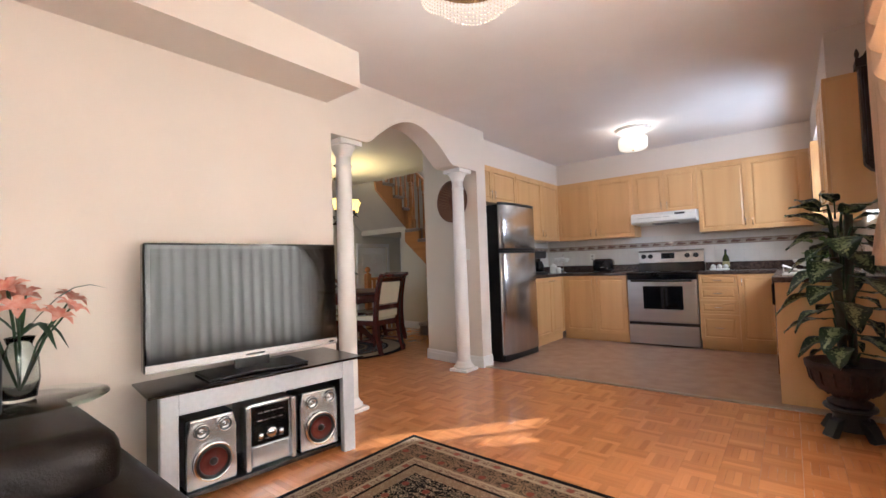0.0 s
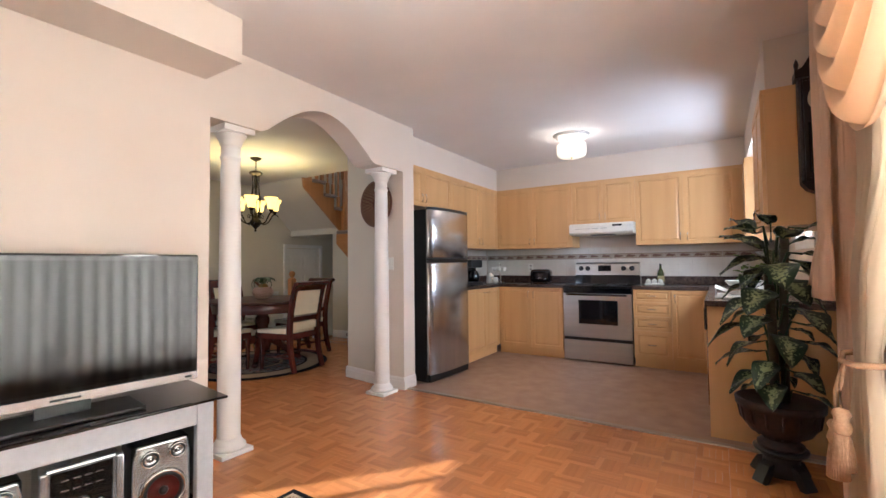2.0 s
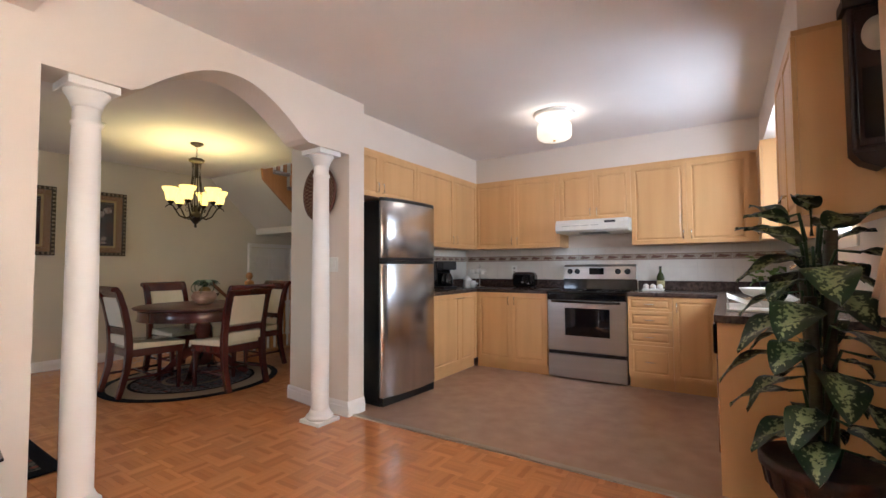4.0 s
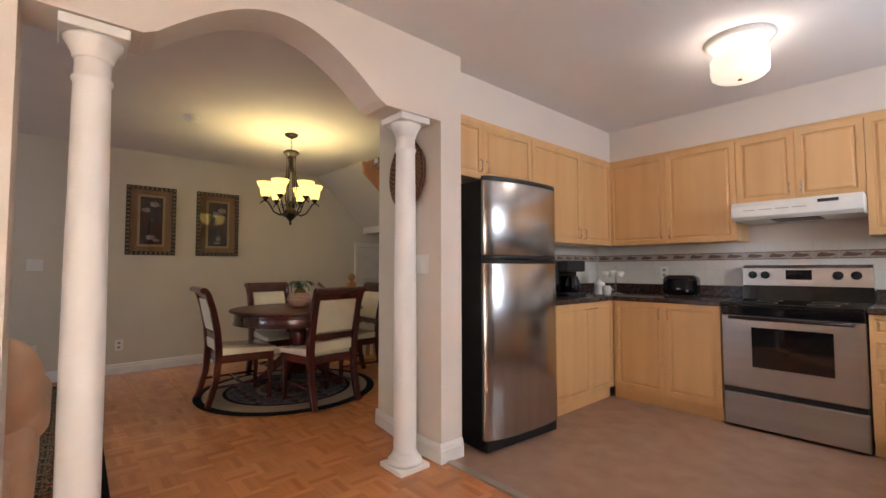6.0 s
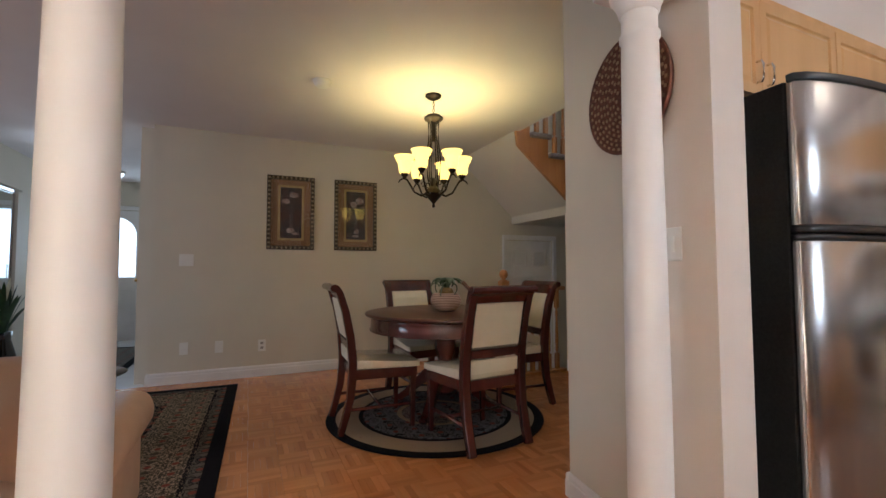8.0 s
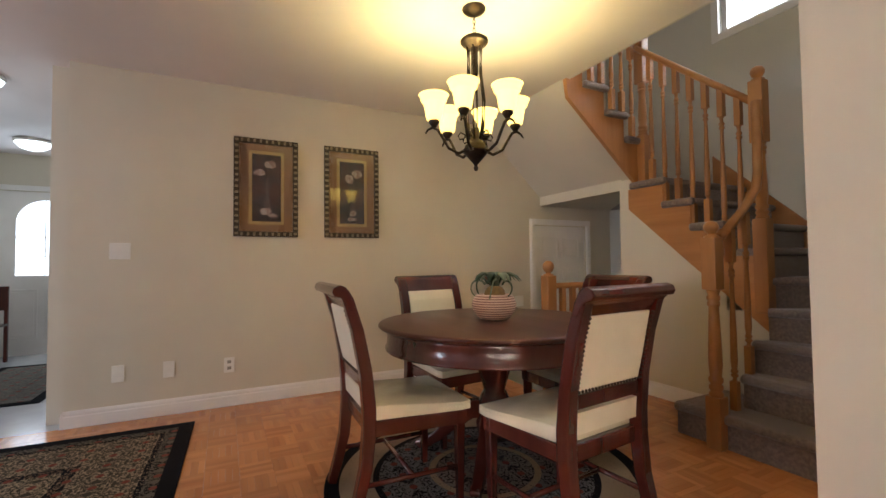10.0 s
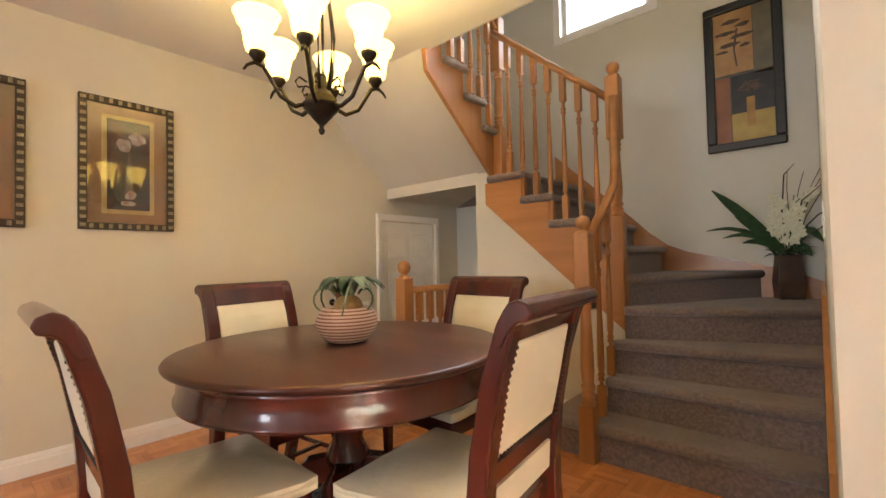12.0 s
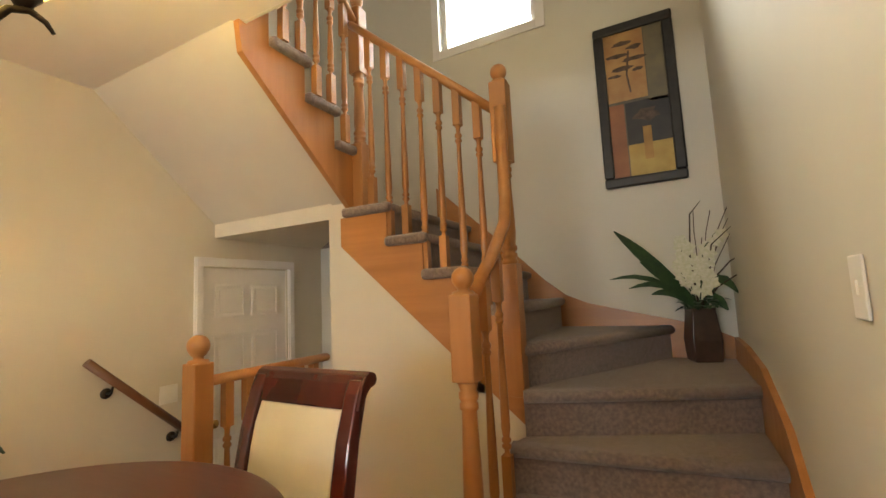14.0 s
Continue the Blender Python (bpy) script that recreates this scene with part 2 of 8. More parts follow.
def tube(bm, pts, radius, seg=8, flat=1.0, cap=True):
    """A round bar along points; radius may be a list. flat squeezes it along its second side."""
    pts = [Vector(p) for p in pts]
    n = len(pts)
    radii = radius if isinstance(radius, (list, tuple)) else [radius] * n
    rings, up = [], Vector((0, 0, 1))
    for i, p in enumerate(pts):
        d = (pts[min(i + 1, n - 1)] - pts[max(i - 1, 0)]).normalized()
        s = d.cross(up)
        if s.length < 1e-3:
            s = d.cross(Vector((0, 1, 0)))
        s.normalize()
        u = s.cross(d)
        rings.append([bm.verts.new(p + radii[i] * (math.cos(2 * math.pi * k / seg) * s + flat * math.sin(2 * math.pi * k / seg) * u)) for k in range(seg)])
    for a, b in zip(rings, rings[1:]):
        for k in range(seg):
            f = bm.faces.new((a[k], a[(k + 1) % seg], b[(k + 1) % seg], b[k]))
            f.smooth = True
    if cap:
        bm.faces.new(rings[0][::-1])
        bm.faces.new(rings[-1])
    return bm


def bar(bm, pts, w, d, side=(1, 0, 0)):
    """A bar of oblong section along points: w along `side`, d across it."""
    pts = [Vector(p) for p in pts]
    s = Vector(side).normalized()
    n, rings = len(pts), []
    for i, p in enumerate(pts):
        t = (pts[min(i + 1, n - 1)] - pts[max(i - 1, 0)]).normalized()
        u = s.cross(t).normalized()
        ww, dd = (w[i] if isinstance(w, (list, tuple)) else w) / 2, (d[i] if isinstance(d, (list, tuple)) else d) / 2
        rings.append([bm.verts.new(p + a * ww * s + b * dd * u) for a, b in ((-1, -1), (1, -1), (1, 1), (-1, 1))])
    faces = []
    for a, b in zip(rings, rings[1:]):
        for k in range(4):
            faces.append(bm.faces.new((a[k], a[(k + 1) % 4], b[(k + 1) % 4], b[k])))
    faces += [bm.faces.new(rings[0][::-1]), bm.faces.new(rings[-1])]
    bmesh.ops.recalc_face_normals(bm, faces=faces)
    return bm


def ball(bm, center, r, seg=14, squash=1.0):
    n = max(6, seg // 2)
    return lathe(bm, [(r * math.sin(math.pi * i / n), -r * squash * math.cos(math.pi * i / n)) for i in range(n + 1)], seg, center)


def part(name, bm, mat, parent=None, label="", kind="", bevel=0.0):
    """Links a bmesh as one mesh object under a thing or a part."""
    me = bpy.data.meshes.new(name)
    bm.normal_update()
    bm.to_mesh(me)
    bm.free()
    me.materials.append(mat)
    ob = new(name, me)
    if parent is not None:
        ob.parent = parent
    if bevel:
        mod = ob.modifiers.new("soft_edges", "BEVEL")
        mod.width, mod.segments, mod.limit_method = bevel, 2, "ANGLE"
    return tagged(ob, label, kind=kind)


def thing(name, m, label, category, group="", kind=""):
    ob = new(name)
    ob.empty_display_size = 0.1
    ob.matrix_basis = m
    return tagged(ob, label, category, group, kind)


def structure(name, bm, mat, label, category):
    return tagged(part(name, bm, mat), label, category, kind="structure")


def B(*a, **k):
    return bbox(bmesh.new(), *a, **k)


# ---- the setting ----
H = 2.53                     # ceiling
XW, XB = -2.53, -2.76        # arch wall: family side, dining side
XR = 0.60                    # window wall
YK = 6.58                    # kitchen's stove wall
YS = 6.82                    # stair wall
XD = -6.58                   # dining wall
XS = -3.345                  # wall beside the stairs
YC = 5.0                     # end of the dining ceiling
TOP = 5.2                    # ceiling over the stairs

# floors
structure("floor_family", B(XW - 4.05, XR + 0.12, -3.1, 3.90, -0.16, -0.012), GROUT, "dark subfloor under the parquet blocks", "floor")
structure("floor_dining", B(XD, XS, 3.90, 4.90, -0.16, -0.012), GROUT, "dark subfloor under the dining parquet", "floor")
structure("floor_stair_side", B(-5.45, XS, 4.90, 5.70, -0.16, -0.012), GROUT, "subfloor beside the stairs", "floor")
structure("floor_kitchen", B(XW - 0.6, XR + 0.12, 3.93, YK + 0.1, -0.16, 0.002), VINYL, "brown mottled vinyl kitchen floor", "floor")
structure("floor_hall", B(-10.6, XD, -3.1, 1.62, -0.16, 0.0), TILE_HALL, "pale glossy tiled hall floor", "floor")
structure("trim_threshold", B(XW - 0.02, XR, 3.885, 3.935, -0.01, 0.010, bevel=0.004), material("threshold_metal", (0.42, 0.34, 0.27), 0.35, 0.6), "worn metal strip between parquet and vinyl", "threshold")

# arch wall with its columned opening
YO0, YO1, ZO = 1.995, 3.86, 2.07
AR0, AR1, AZ = 2.36, 3.44, 2.356
def arch_outline():
    mid, half = (AR0 + AR1) / 2, (AR1 - AR0) / 2
    pts = [(YO0, ZO), (AR0 - 0.02, ZO)]
    for i in range(1, 40):
        u = -1 + 2 * i / 40
        pts.append((mid + u * half, ZO + (AZ - ZO) * math.cos(math.pi * u / 2) ** 0.97))
    return pts + [(AR1 + 0.02, ZO), (YO1, ZO)]
outline = arch_outline() + [(YO1, 0.0), (4.03, 0.0), (4.03, H), (-3.1, H), (-3.1, 0.0), (YO0, 0.0)]
bm = bmesh.new()
prism(bm, outline, "x", XB, XW)
structure("wall_arch", bm, PAINT, "cream painted wall with a columned arched opening", "wall")
YP = 3.944                   # where the short wall meets the stair wall
def pillar_y(x):
    return YO1 + (YP - YO1) * (XB - x) / (XB - XS)
bm = bmesh.new()
prism(bm, [(XS, YP), (XB - 0.002, YO1), (XB - 0.002, 4.06), (XS, 4.06)], "z", 0, H)
structure("wall_pillar", bm, PAINT_DINING, "short painted wall between dining room and kitchen", "wall")
# bulkhead over the television wall
structure("wall_bulkhead", B(XW + 0.001, -2.165, -3.1, 1.965, 2.285, H), PAINT, "painted bulkhead along the ceiling", "wall")

# kitchen walls
structure("wall_kitchen_west", B(XS + 0.12, -3.02, 4.03, YK, 0, H), PAINT, "painted kitchen wall behind the refrigerator", "wall")
structure("wall_kitchen_north", B(XS + 0.12, XR + 0.12, YK, YK + 0.12, 0, H), PAINT, "painted kitchen wall behind the stove", "wall")

# window wall: family window and sink window
FW = (-0.9, 2.7, 0.25, 2.25)
KW = (4.72, 5.50, 1.34, 2.12)
bm = bmesh.new()
x0, x1 = XR, XR + 0.16
bbox(bm, x0, x1, -3.1, FW[0], 0, H)
bbox(bm, x0, x1, FW[0], FW[1], 0, FW[2])
bbox(bm, x0, x1, FW[0], FW[1], FW[3], H)
bbox(bm, x0, x1, FW[1], KW[0], 0, H)
bbox(bm, x0, x1, KW[0], KW[1], 0, KW[2])
bbox(bm, x0, x1, KW[0], KW[1], KW[3], H)
bbox(bm, x0, x1, KW[1], YK, 0, H)
structure("wall_east", bm, PAINT, "painted outer wall with two windows", "wall")
structure("wall_south", B(-10.6, XR + 0.16, -3.22, -3.1, 0, H), PAINT, "plain painted wall closing the rooms", "wall")

# kitchen bulkheads over the cabinets
for nm, q in (("west", (-3.018, -2.68, 4.035, YK - 0.002)), ("north", (-2.68, XR - 0.33, 6.262, YK - 0.002)), ("east", (XR - 0.33, XR - 0.002, 3.86, YK - 0.002))):
    structure("wall_bulkhead_" + nm, B(*q, 2.226, H), PAINT, "cream bulkhead over the kitchen cabinets", "wall")

# ceilings
structure("ceiling_family", B(XB + 0.1, XR + 0.16, -3.22, YK + 0.12, H, H + 0.12), CEILING, "white painted ceiling of family room and kitchen", "ceiling")
# unseen cover, added to stop light leaking in over the west bulkhead
structure("ceiling_over_cabinets", B(XS + 0.125, XB + 0.1, YC, YK + 0.12, H, H + 0.12), CEILING, "unseen ceiling strip added over the cabinets to keep light out", "ceiling")
structure("ceiling_dining", B(-10.6, XB + 0.1, -3.22, YC, H, H + 0.2), CEILING, "cream painted ceiling of dining room and hall", "ceiling")

# dining and stair walls
structure("wall_dining_west", B(XD - 0.14, XD, 1.63, 5.50, -1.2, TOP), PAINT_DINING, "cream painted dining room wall", "wall")
bm = bmesh.new()
SD = (5.66, 6.40, -0.50, 1.50)       # basement landing door: y from, to, z from, to
bbox(bm, XD - 0.14, XD, 5.50, SD[0], -1.2, TOP)
bbox(bm, XD - 0.14, XD, SD[0], SD[1], SD[3], TOP)
bbox(bm, XD - 0.14, XD, SD[1], YS, -1.2, TOP)
bbox(bm, XD - 0.14, XD, SD[0], SD[1], -1.2, SD[2])
structure("wall_stair_west", bm, PAINT_DINING, "cream painted wall with a doorway under the stairs", "wall")
WX = (-5.205, -4.395, 3.260, 4.27)
bm = bmesh.new()
bbox(bm, XD - 0.14, WX[0], YS, YS + 0.16, -1.2, TOP)
bbox(bm, WX[1], XS + 0.12, YS, YS + 0.16, -1.2, TOP)
bbox(bm, WX[0], WX[1], YS, YS + 0.16, -1.2, WX[2])
bbox(bm, WX[0], WX[1], YS, YS + 0.16, WX[3], TOP)
structure("wall_stair_north", bm, PAINT_STAIR, "pale painted stair wall with a high window", "wall")
structure("wall_stair_east", B(XS, XS + 0.12, 4.06, YS, 0, TOP), PAINT_STAIR, "painted wall beside the stairs", "wall")
# the upper hall is open; these two unseen walls are added to close it
structure("wall_upper_south", B(XD, XS + 0.12, 3.2, 3.32, 2.74, TOP), PAINT_STAIR, "unseen plain wall added to close off the upper hall", "wall")
structure("wall_upper_east", B(XS, XS + 0.12, 3.32, 4.03, 2.74, TOP), PAINT_STAIR, "unseen plain wall added to close off the upper hall", "wall")
structure("ceiling_stair", B(XD - 0.14, XS + 0.12, 3.2, YS + 0.16, TOP, TOP + 0.1), CEILING, "white ceiling over the stairs", "ceiling")
# hall
structure("wall_hall_north", B(-10.6, XD - 0.14, 1.50, 1.63, 0, H), PAINT_DINING, "painted hall wall", "wall")
FD = (0.10, 0.93, 0.0, 2.06)
SL = (1.01, 1.19, 0.50, 2.08)
bm = bmesh.new()
bbox(bm, -10.12, -10.0, -3.1, FD[0], 0, H)
bbox(bm, -10.12, -10.0, FD[0], FD[1], FD[3], H)
bbox(bm, -10.12, -10.0, FD[1], SL[0], 0, H)
bbox(bm, -10.12, -10.0, SL[0], SL[1], 0, SL[2])
bbox(bm, -10.12, -10.0, SL[0], SL[1], SL[3], H)
bbox(bm, -10.12, -10.0, SL[1], 1.50, 0, H)
structure("wall_front", bm, PAINT_DINING, "painted front wall with the entrance door", "wall")

# baseboards
def baseboard(bm, a, b, out, h=0.115):
    """A moulded skirting from a to b, standing out along `out`."""
    a, b, o = Vector((*a, 0)), Vector((*b, 0)), Vector((*out, 0))
    prof = [(0, 0.001), (0.017, 0.001), (0.017, h * 0.66), (0.013, h * 0.72), (0.013, h * 0.86), (0.006, h), (0, h)]
    lo, hi = [bm.verts.new(a + o * p + Vector((0, 0, z))) for p, z in prof], [bm.verts.new(b + o * p + Vector((0, 0, z))) for p, z in prof]
    fs = [bm.faces.new(lo), bm.faces.new(hi)]
    for i in range(len(prof)):
        j = (i + 1) % len(prof)
        fs.append(bm.faces.new((lo[i], lo[j], hi[j], hi[i])))
    bmesh.ops.recalc_face_normals(bm, faces=fs)
for nm, a, b, o in (("baseboard_dining", (XD, 1.63), (XD, 4.9), (1, 0)), ("baseboard_dining_end", (XD - 0.14, 1.63), (XD + 0.017, 1.63), (0, -1)),
                    ("baseboard_pillar", (XS, YP), (XB, YO1), (0, -1)), ("baseboard_pillar_jamb", (XB, YO1), (XW, YO1), (0, -1)), ("baseboard_pillar_front", (XW, YO1 - 0.017), (XW, 4.03), (1, 0)),
                    ("baseboard_pillar_stair", (XS, YP - 0.017), (XS, 5.17), (-1, 0)), ("baseboard_family", (XW, -3.1), (XW, YO0 + 0.017), (1, 0)),
                    ("baseboard_jamb", (XB, YO0), (XW, YO0), (0, 1)), ("baseboard_living", (XB, -3.1), (XB, YO0 + 0.017), (-1, 0)),
                    ("baseboard_under_stairs", (-5.45, 5.72), (-4.62, 5.72), (0, -1)), ("baseboard_window", (XR, -3.1), (XR, 3.88), (-1, 0))):
    bm = bmesh.new()
    baseboard(bm, a, b, o)
    structure(nm, bm, WHITE, "white moulded baseboard", "baseboard")


# columns of the arch
def column(x, y):
    c = thing("column", pose(x, y, 0), "white round tapered column with moulded base and capital", "column", "columns of the arch")
    bm = bmesh.new()
    bbox(bm, -0.105, 0.105, -0.105, 0.105, 0.0, 0.028, bevel=0.004)
    part("plinth", bm, WHITE, c)
    bm = bmesh.new()
    lathe(bm, [(0, 0.028), (0.098, 0.028), (0.102, 0.04), (0.100, 0.052), (0.088, 0.056), (0.086, 0.066), (0.079, 0.078), (0.070, 0.10), (0, 0.10)], 32)
    part("base_moulding", bm, WHITE, c)
    bm = bmesh.new()
    lathe(bm, [(0.068, 0.10), (0.068, 0.7), (0.065, 1.2), (0.059, 1.80), (0.058, 1.86), (0.064, 1.868), (0.064, 1.882), (0.057, 1.89), (0.057, 1.95)], 40)
    part("shaft", bm, WHITE, c)
    bm = bmesh.new()
    lathe(bm, [(0.058, 1.95), (0.064, 1.955), (0.068, 1.975), (0.080, 2.0), (0.092, 2.018), (0.094, 2.03), (0, 2.03)], 32)
    bbox(bm, -0.105, 0.105, -0.105, 0.105, 2.03, 2.069, bevel=0.004)
    part("capital", bm, WHITE, c)
    return c
col = column(-2.65, 2.198)
copy_thing(col, pose(-2.645, 3.675, 0))


# ---- the staircase ----
RISE = 0.195
SX0 = -4.33                   # open side of the lower flight
SY0 = 5.72                    # open side of the middle flight
SX1 = -5.33                   # open side of the upper flight
st = thing("staircase", pose(-4.0, 5.2, 0), "winding oak staircase with grey-brown carpeted steps", "staircase")
ORG = Vector((-4.0, 5.2, 0))


def spart(name, bm, mat, label=""):
    bmesh.ops.translate(bm, vec=-ORG, verts=list(bm.verts))
    return part(name, bm, mat, st, label)


# each step: the outline of its tread, seen from above, its nose first (two points), and its height
XI = XS - 0.028
NOSES = [((-4.60, 5.19), (XI, 5.19)), ((SX0, 5.43), (XI, 5.40)), ((SX0, 5.56), (XI, 5.66)), ((SX0 + 0.03, 5.67), (XI, 6.04)), ((SX0 + 0.01, 5.74), (-3.70, YS - 0.02)),
         ((-4.355, SY0), (-4.36, YS - 0.02)), ((-4.585, SY0), (-4.585, YS - 0.02)), ((-4.81, SY0), (-4.81, YS - 0.02)), ((-5.035, SY0), (-5.035, YS - 0.02)),
         ((SX1, 5.80), (XD + 0.03, YS - 0.02)), ((SX1, 5.80), (XD + 0.01, 5.84)), ((SX1, 5.60), (XD + 0.01, 5.60)), ((SX1, 5.375), (XD + 0.01, 5.375)), ((SX1, 5.14), (XD + 0.01, 5.14))]


def step(i):
    (ax, ay), (bx, by) = NOSES[i]
    z = RISE * (i + 1)
    a, b = Vector((ax, ay)), Vector((bx, by))
    # the tread runs back under the next riser
    if i + 1 < len(NOSES):
        c, d = Vector(NOSES[i + 1][1]), Vector(NOSES[i + 1][0])
    else:
        c, d = Vector((bx, 4.86)), Vector((ax, 4.86))
    if i == 0:
        outline = [a, b, Vector((XI, 5.45)), Vector((SX0, 5.49)), Vector((SX0 - 0.02, 5.70)), Vector((-4.60, 5.70))]
    elif i == 3:
        outline = [a, b, Vector((XI, YS - 0.02)), c, d]
    elif i == 8:
        outline = [a, b, Vector((XD + 0.03, YS - 0.02)), Vector((SX1, 5.80)), Vector((SX1, SY0))]
    elif i == 9:
        outline = [Vector((SX1, 5.80)), Vector((XD + 0.03, YS - 0.02)), Vector((XD + 0.01, 5.84))]
    else:
        outline = [a, b, c, d]
    nose_n = Vector(((b - a).y, -(b - a).x)).normalized()      # out of the step
    bm = bmesh.new()
    # body under the tread
    if i == 9:
        nose_n = Vector((1, 1)).normalized() * 0.3
    if i < 6:
        prism(bm, [tuple(p) for p in outline], "z", max(0.001, z - 0.42), z)
    else:
        prism(bm, [tuple(p) for p in outline], "z", z - 0.04, z)
        back = (Vector(outline[-1]) - a).normalized() * 0.03 if i != 9 else Vector((0, 0.03))
        prism(bm, [tuple(p) for p in (a, b, b + back, a + back)], "z", z - RISE, z - 0.04)
    # rounded carpet nosing along the front edge
    ea, eb = a, b
    n3 = Vector((nose_n.x, nose_n.y, 0))
    prof = [(-0.002, -0.052), (0.012, -0.050), (0.026, -0.042), (0.032, -0.028), (0.031, -0.014), (0.022, -0.003), (0.008, 0.003), (-0.03, 0.004)]
    ext = (eb - ea).normalized() * 0.0
    lo = [bm.verts.new(Vector((*(ea - ext), z)) + n3 * p + Vector((0, 0, q))) for p, q in prof]
    hi = [bm.verts.new(Vector((*eb, z)) + n3 * p + Vector((0, 0, q))) for p, q in prof]
    fs = []
    for k in range(len(prof) - 1):
        f = bm.faces.new((lo[k], hi[k], hi[k + 1], lo[k + 1]))
        f.smooth = True
        fs.append(f)
    bm.faces.new(lo), bm.faces.new(hi[::-1])
    spart("step", bm, CARPET)
    # the returned carpet end on the open side
    if 6 <= i <= 8 or i >= 10:
        bm = bmesh.new()
        if i <= 8:
            nx = NOSES[i + 1][0][0] if i < 8 else SX1
            bbox(bm, nx - 0.002, ax + 0.034, SY0 - 0.058, SY0 - 0.004, z - 0.052, z + 0.004, bevel=0.02, seg=3)
        else:
            ny = NOSES[i + 1][0][1] if i < 13 else ay - 0.24
            bbox(bm, SX1 + 0.004, SX1 + 0.06, ny, ay + 0.034, z - 0.052, z + 0.004, bevel=0.02, seg=3)
        spart("tread_end", bm, CARPET, "rounded carpeted tread end")
for i in range(len(NOSES)):
    step(i)

# cut stringer of the middle flight, on its open side
slope = RISE / 0.225
def zmid(x):
    return RISE * 7 + (-4.585 - x) * slope
pts = [(-4.30, zmid(-4.30) - 0.50), (-5.36, zmid(-5.36) - 0.50 + 0.0)]
up = [(-5.36, RISE * 9 - 0.05)]
for i in (8, 7, 6):
    x = NOSES[i][0][0]
    up += [(x + 0.0, RISE * (i + 1) - 0.05), (x + 0.0, RISE * i - 0.05)]
up += [(-4.30, RISE * 6 - 0.05)]
bm = bmesh.new()
prism(bm, pts + up, "y", SY0 - 0.022, SY0 + 0.012)
spart("stringer", bm, OAK_X, "golden oak cut stringer")
# stringer of the upper flight
s3 = RISE / 0.2325
def zup(y):
    return RISE * 11 + (5.80 - y) * s3
bm = bmesh.new()
pts = [(5.75, zup(5.75) - 0.44), (4.99, zup(4.99) - 0.44), (4.93, H + 0.05)]
up = [(4.93, zup(4.93) - 0.03)]
for i in (13, 12, 11, 10):
    y = NOSES[i][0][1]
    up += [(y, RISE * (i + 1) - 0.05), (y, RISE * i - 0.05)]
up += [(5.80, RISE * 9.6), (5.80, zup(5.75) - 0.40)]
prism(bm, pts[:2] + up, "x", SX1 - 0.012, SX1 + 0.022)
spart("stringer", bm, OAK, "golden oak cut stringer")
# plastered soffit under the upper flight
bm = bmesh.new()
prism(bm, [(5.76, 1.80), (4.94, H + 0.02), (4.94, H + 0.10), (5.76, 1.88)], "x", XD, SX1 - 0.012)
structure("wall_stair_soffit", bm, PAINT_DINING, "sloping plastered soffit under the upper stairs", "wall")
# header over the way down, and the wall under the middle flight
XP = -5.47
bm = bmesh.new()
bbox(bm, XD, XP, SY0 + 0.02, SY0 + 0.12, 1.72, 1.90)
bbox(bm, XD, XP, SY0 + 0.12, YS, 1.72, 1.76)
structure("wall_stair_header", bm, PAINT_DINING, "plastered header over the basement stairs", "wall")
bm = bmesh.new()
prism(bm, [(XP, -1.2), (-4.30, -1.2), (-4.30, zmid(-4.30) - 0.47), (-5.345, zmid(-5.345) - 0.47), (-5.345, 1.80), (XP, 1.80)], "y", SY0 + 0.0, SY0 + 0.10)
structure("wall_under_stairs", bm, PAINT_DINING, "cream plastered wall under the stairs", "wall")
structure("wall_basement_passage", B(XP, XP + 0.08, SY0 + 0.10, YS, -1.2, 1.74), PAINT_DINING, "painted wall of the basement passage", "wall")
# the fascia at the edge of the upper floor
structure("trim_upper_floor_edge", B(SX1 + 0.022, XS, YC, YC + 0.012, H - 0.002, 2.75), PAINT_STAIR, "plastered edge of the upper floor", "fascia")

# wall skirts
def skirt(pts, axis, a, b, name="skirt_board"):
    bm = bmesh.new()
    prism(bm, pts, axis, a, b)
    spart(name, bm, OAK if axis == "x" else OAK_X, "golden oak skirt board along the wall")
skirt([(5.13, 0.0), (5.13, 0.24), (5.36, 0.50), (5.62, 0.72), (6.0, 0.86), (6.40, 0.90), (YS - 0.018, 0.905), (YS - 0.018, 0.60), (6.0, 0.5), (5.5, 0.1), (5.4, 0.0)], "x", XS - 0.024, XS)
skirt([(XS - 0.024, 0.6), (XS - 0.024, 0.905), (-3.5, 0.965), (-3.65, 1.005), (-3.96, 1.076), (-4.18, 1.13), (-4.32, 1.19), (-4.46, 1.30), (-4.6, 1.44), (-5.3, 2.10), (-5.3, 1.6), (-4.6, 1.0), (-4.1, 0.8)], "y", YS - 0.018, YS)

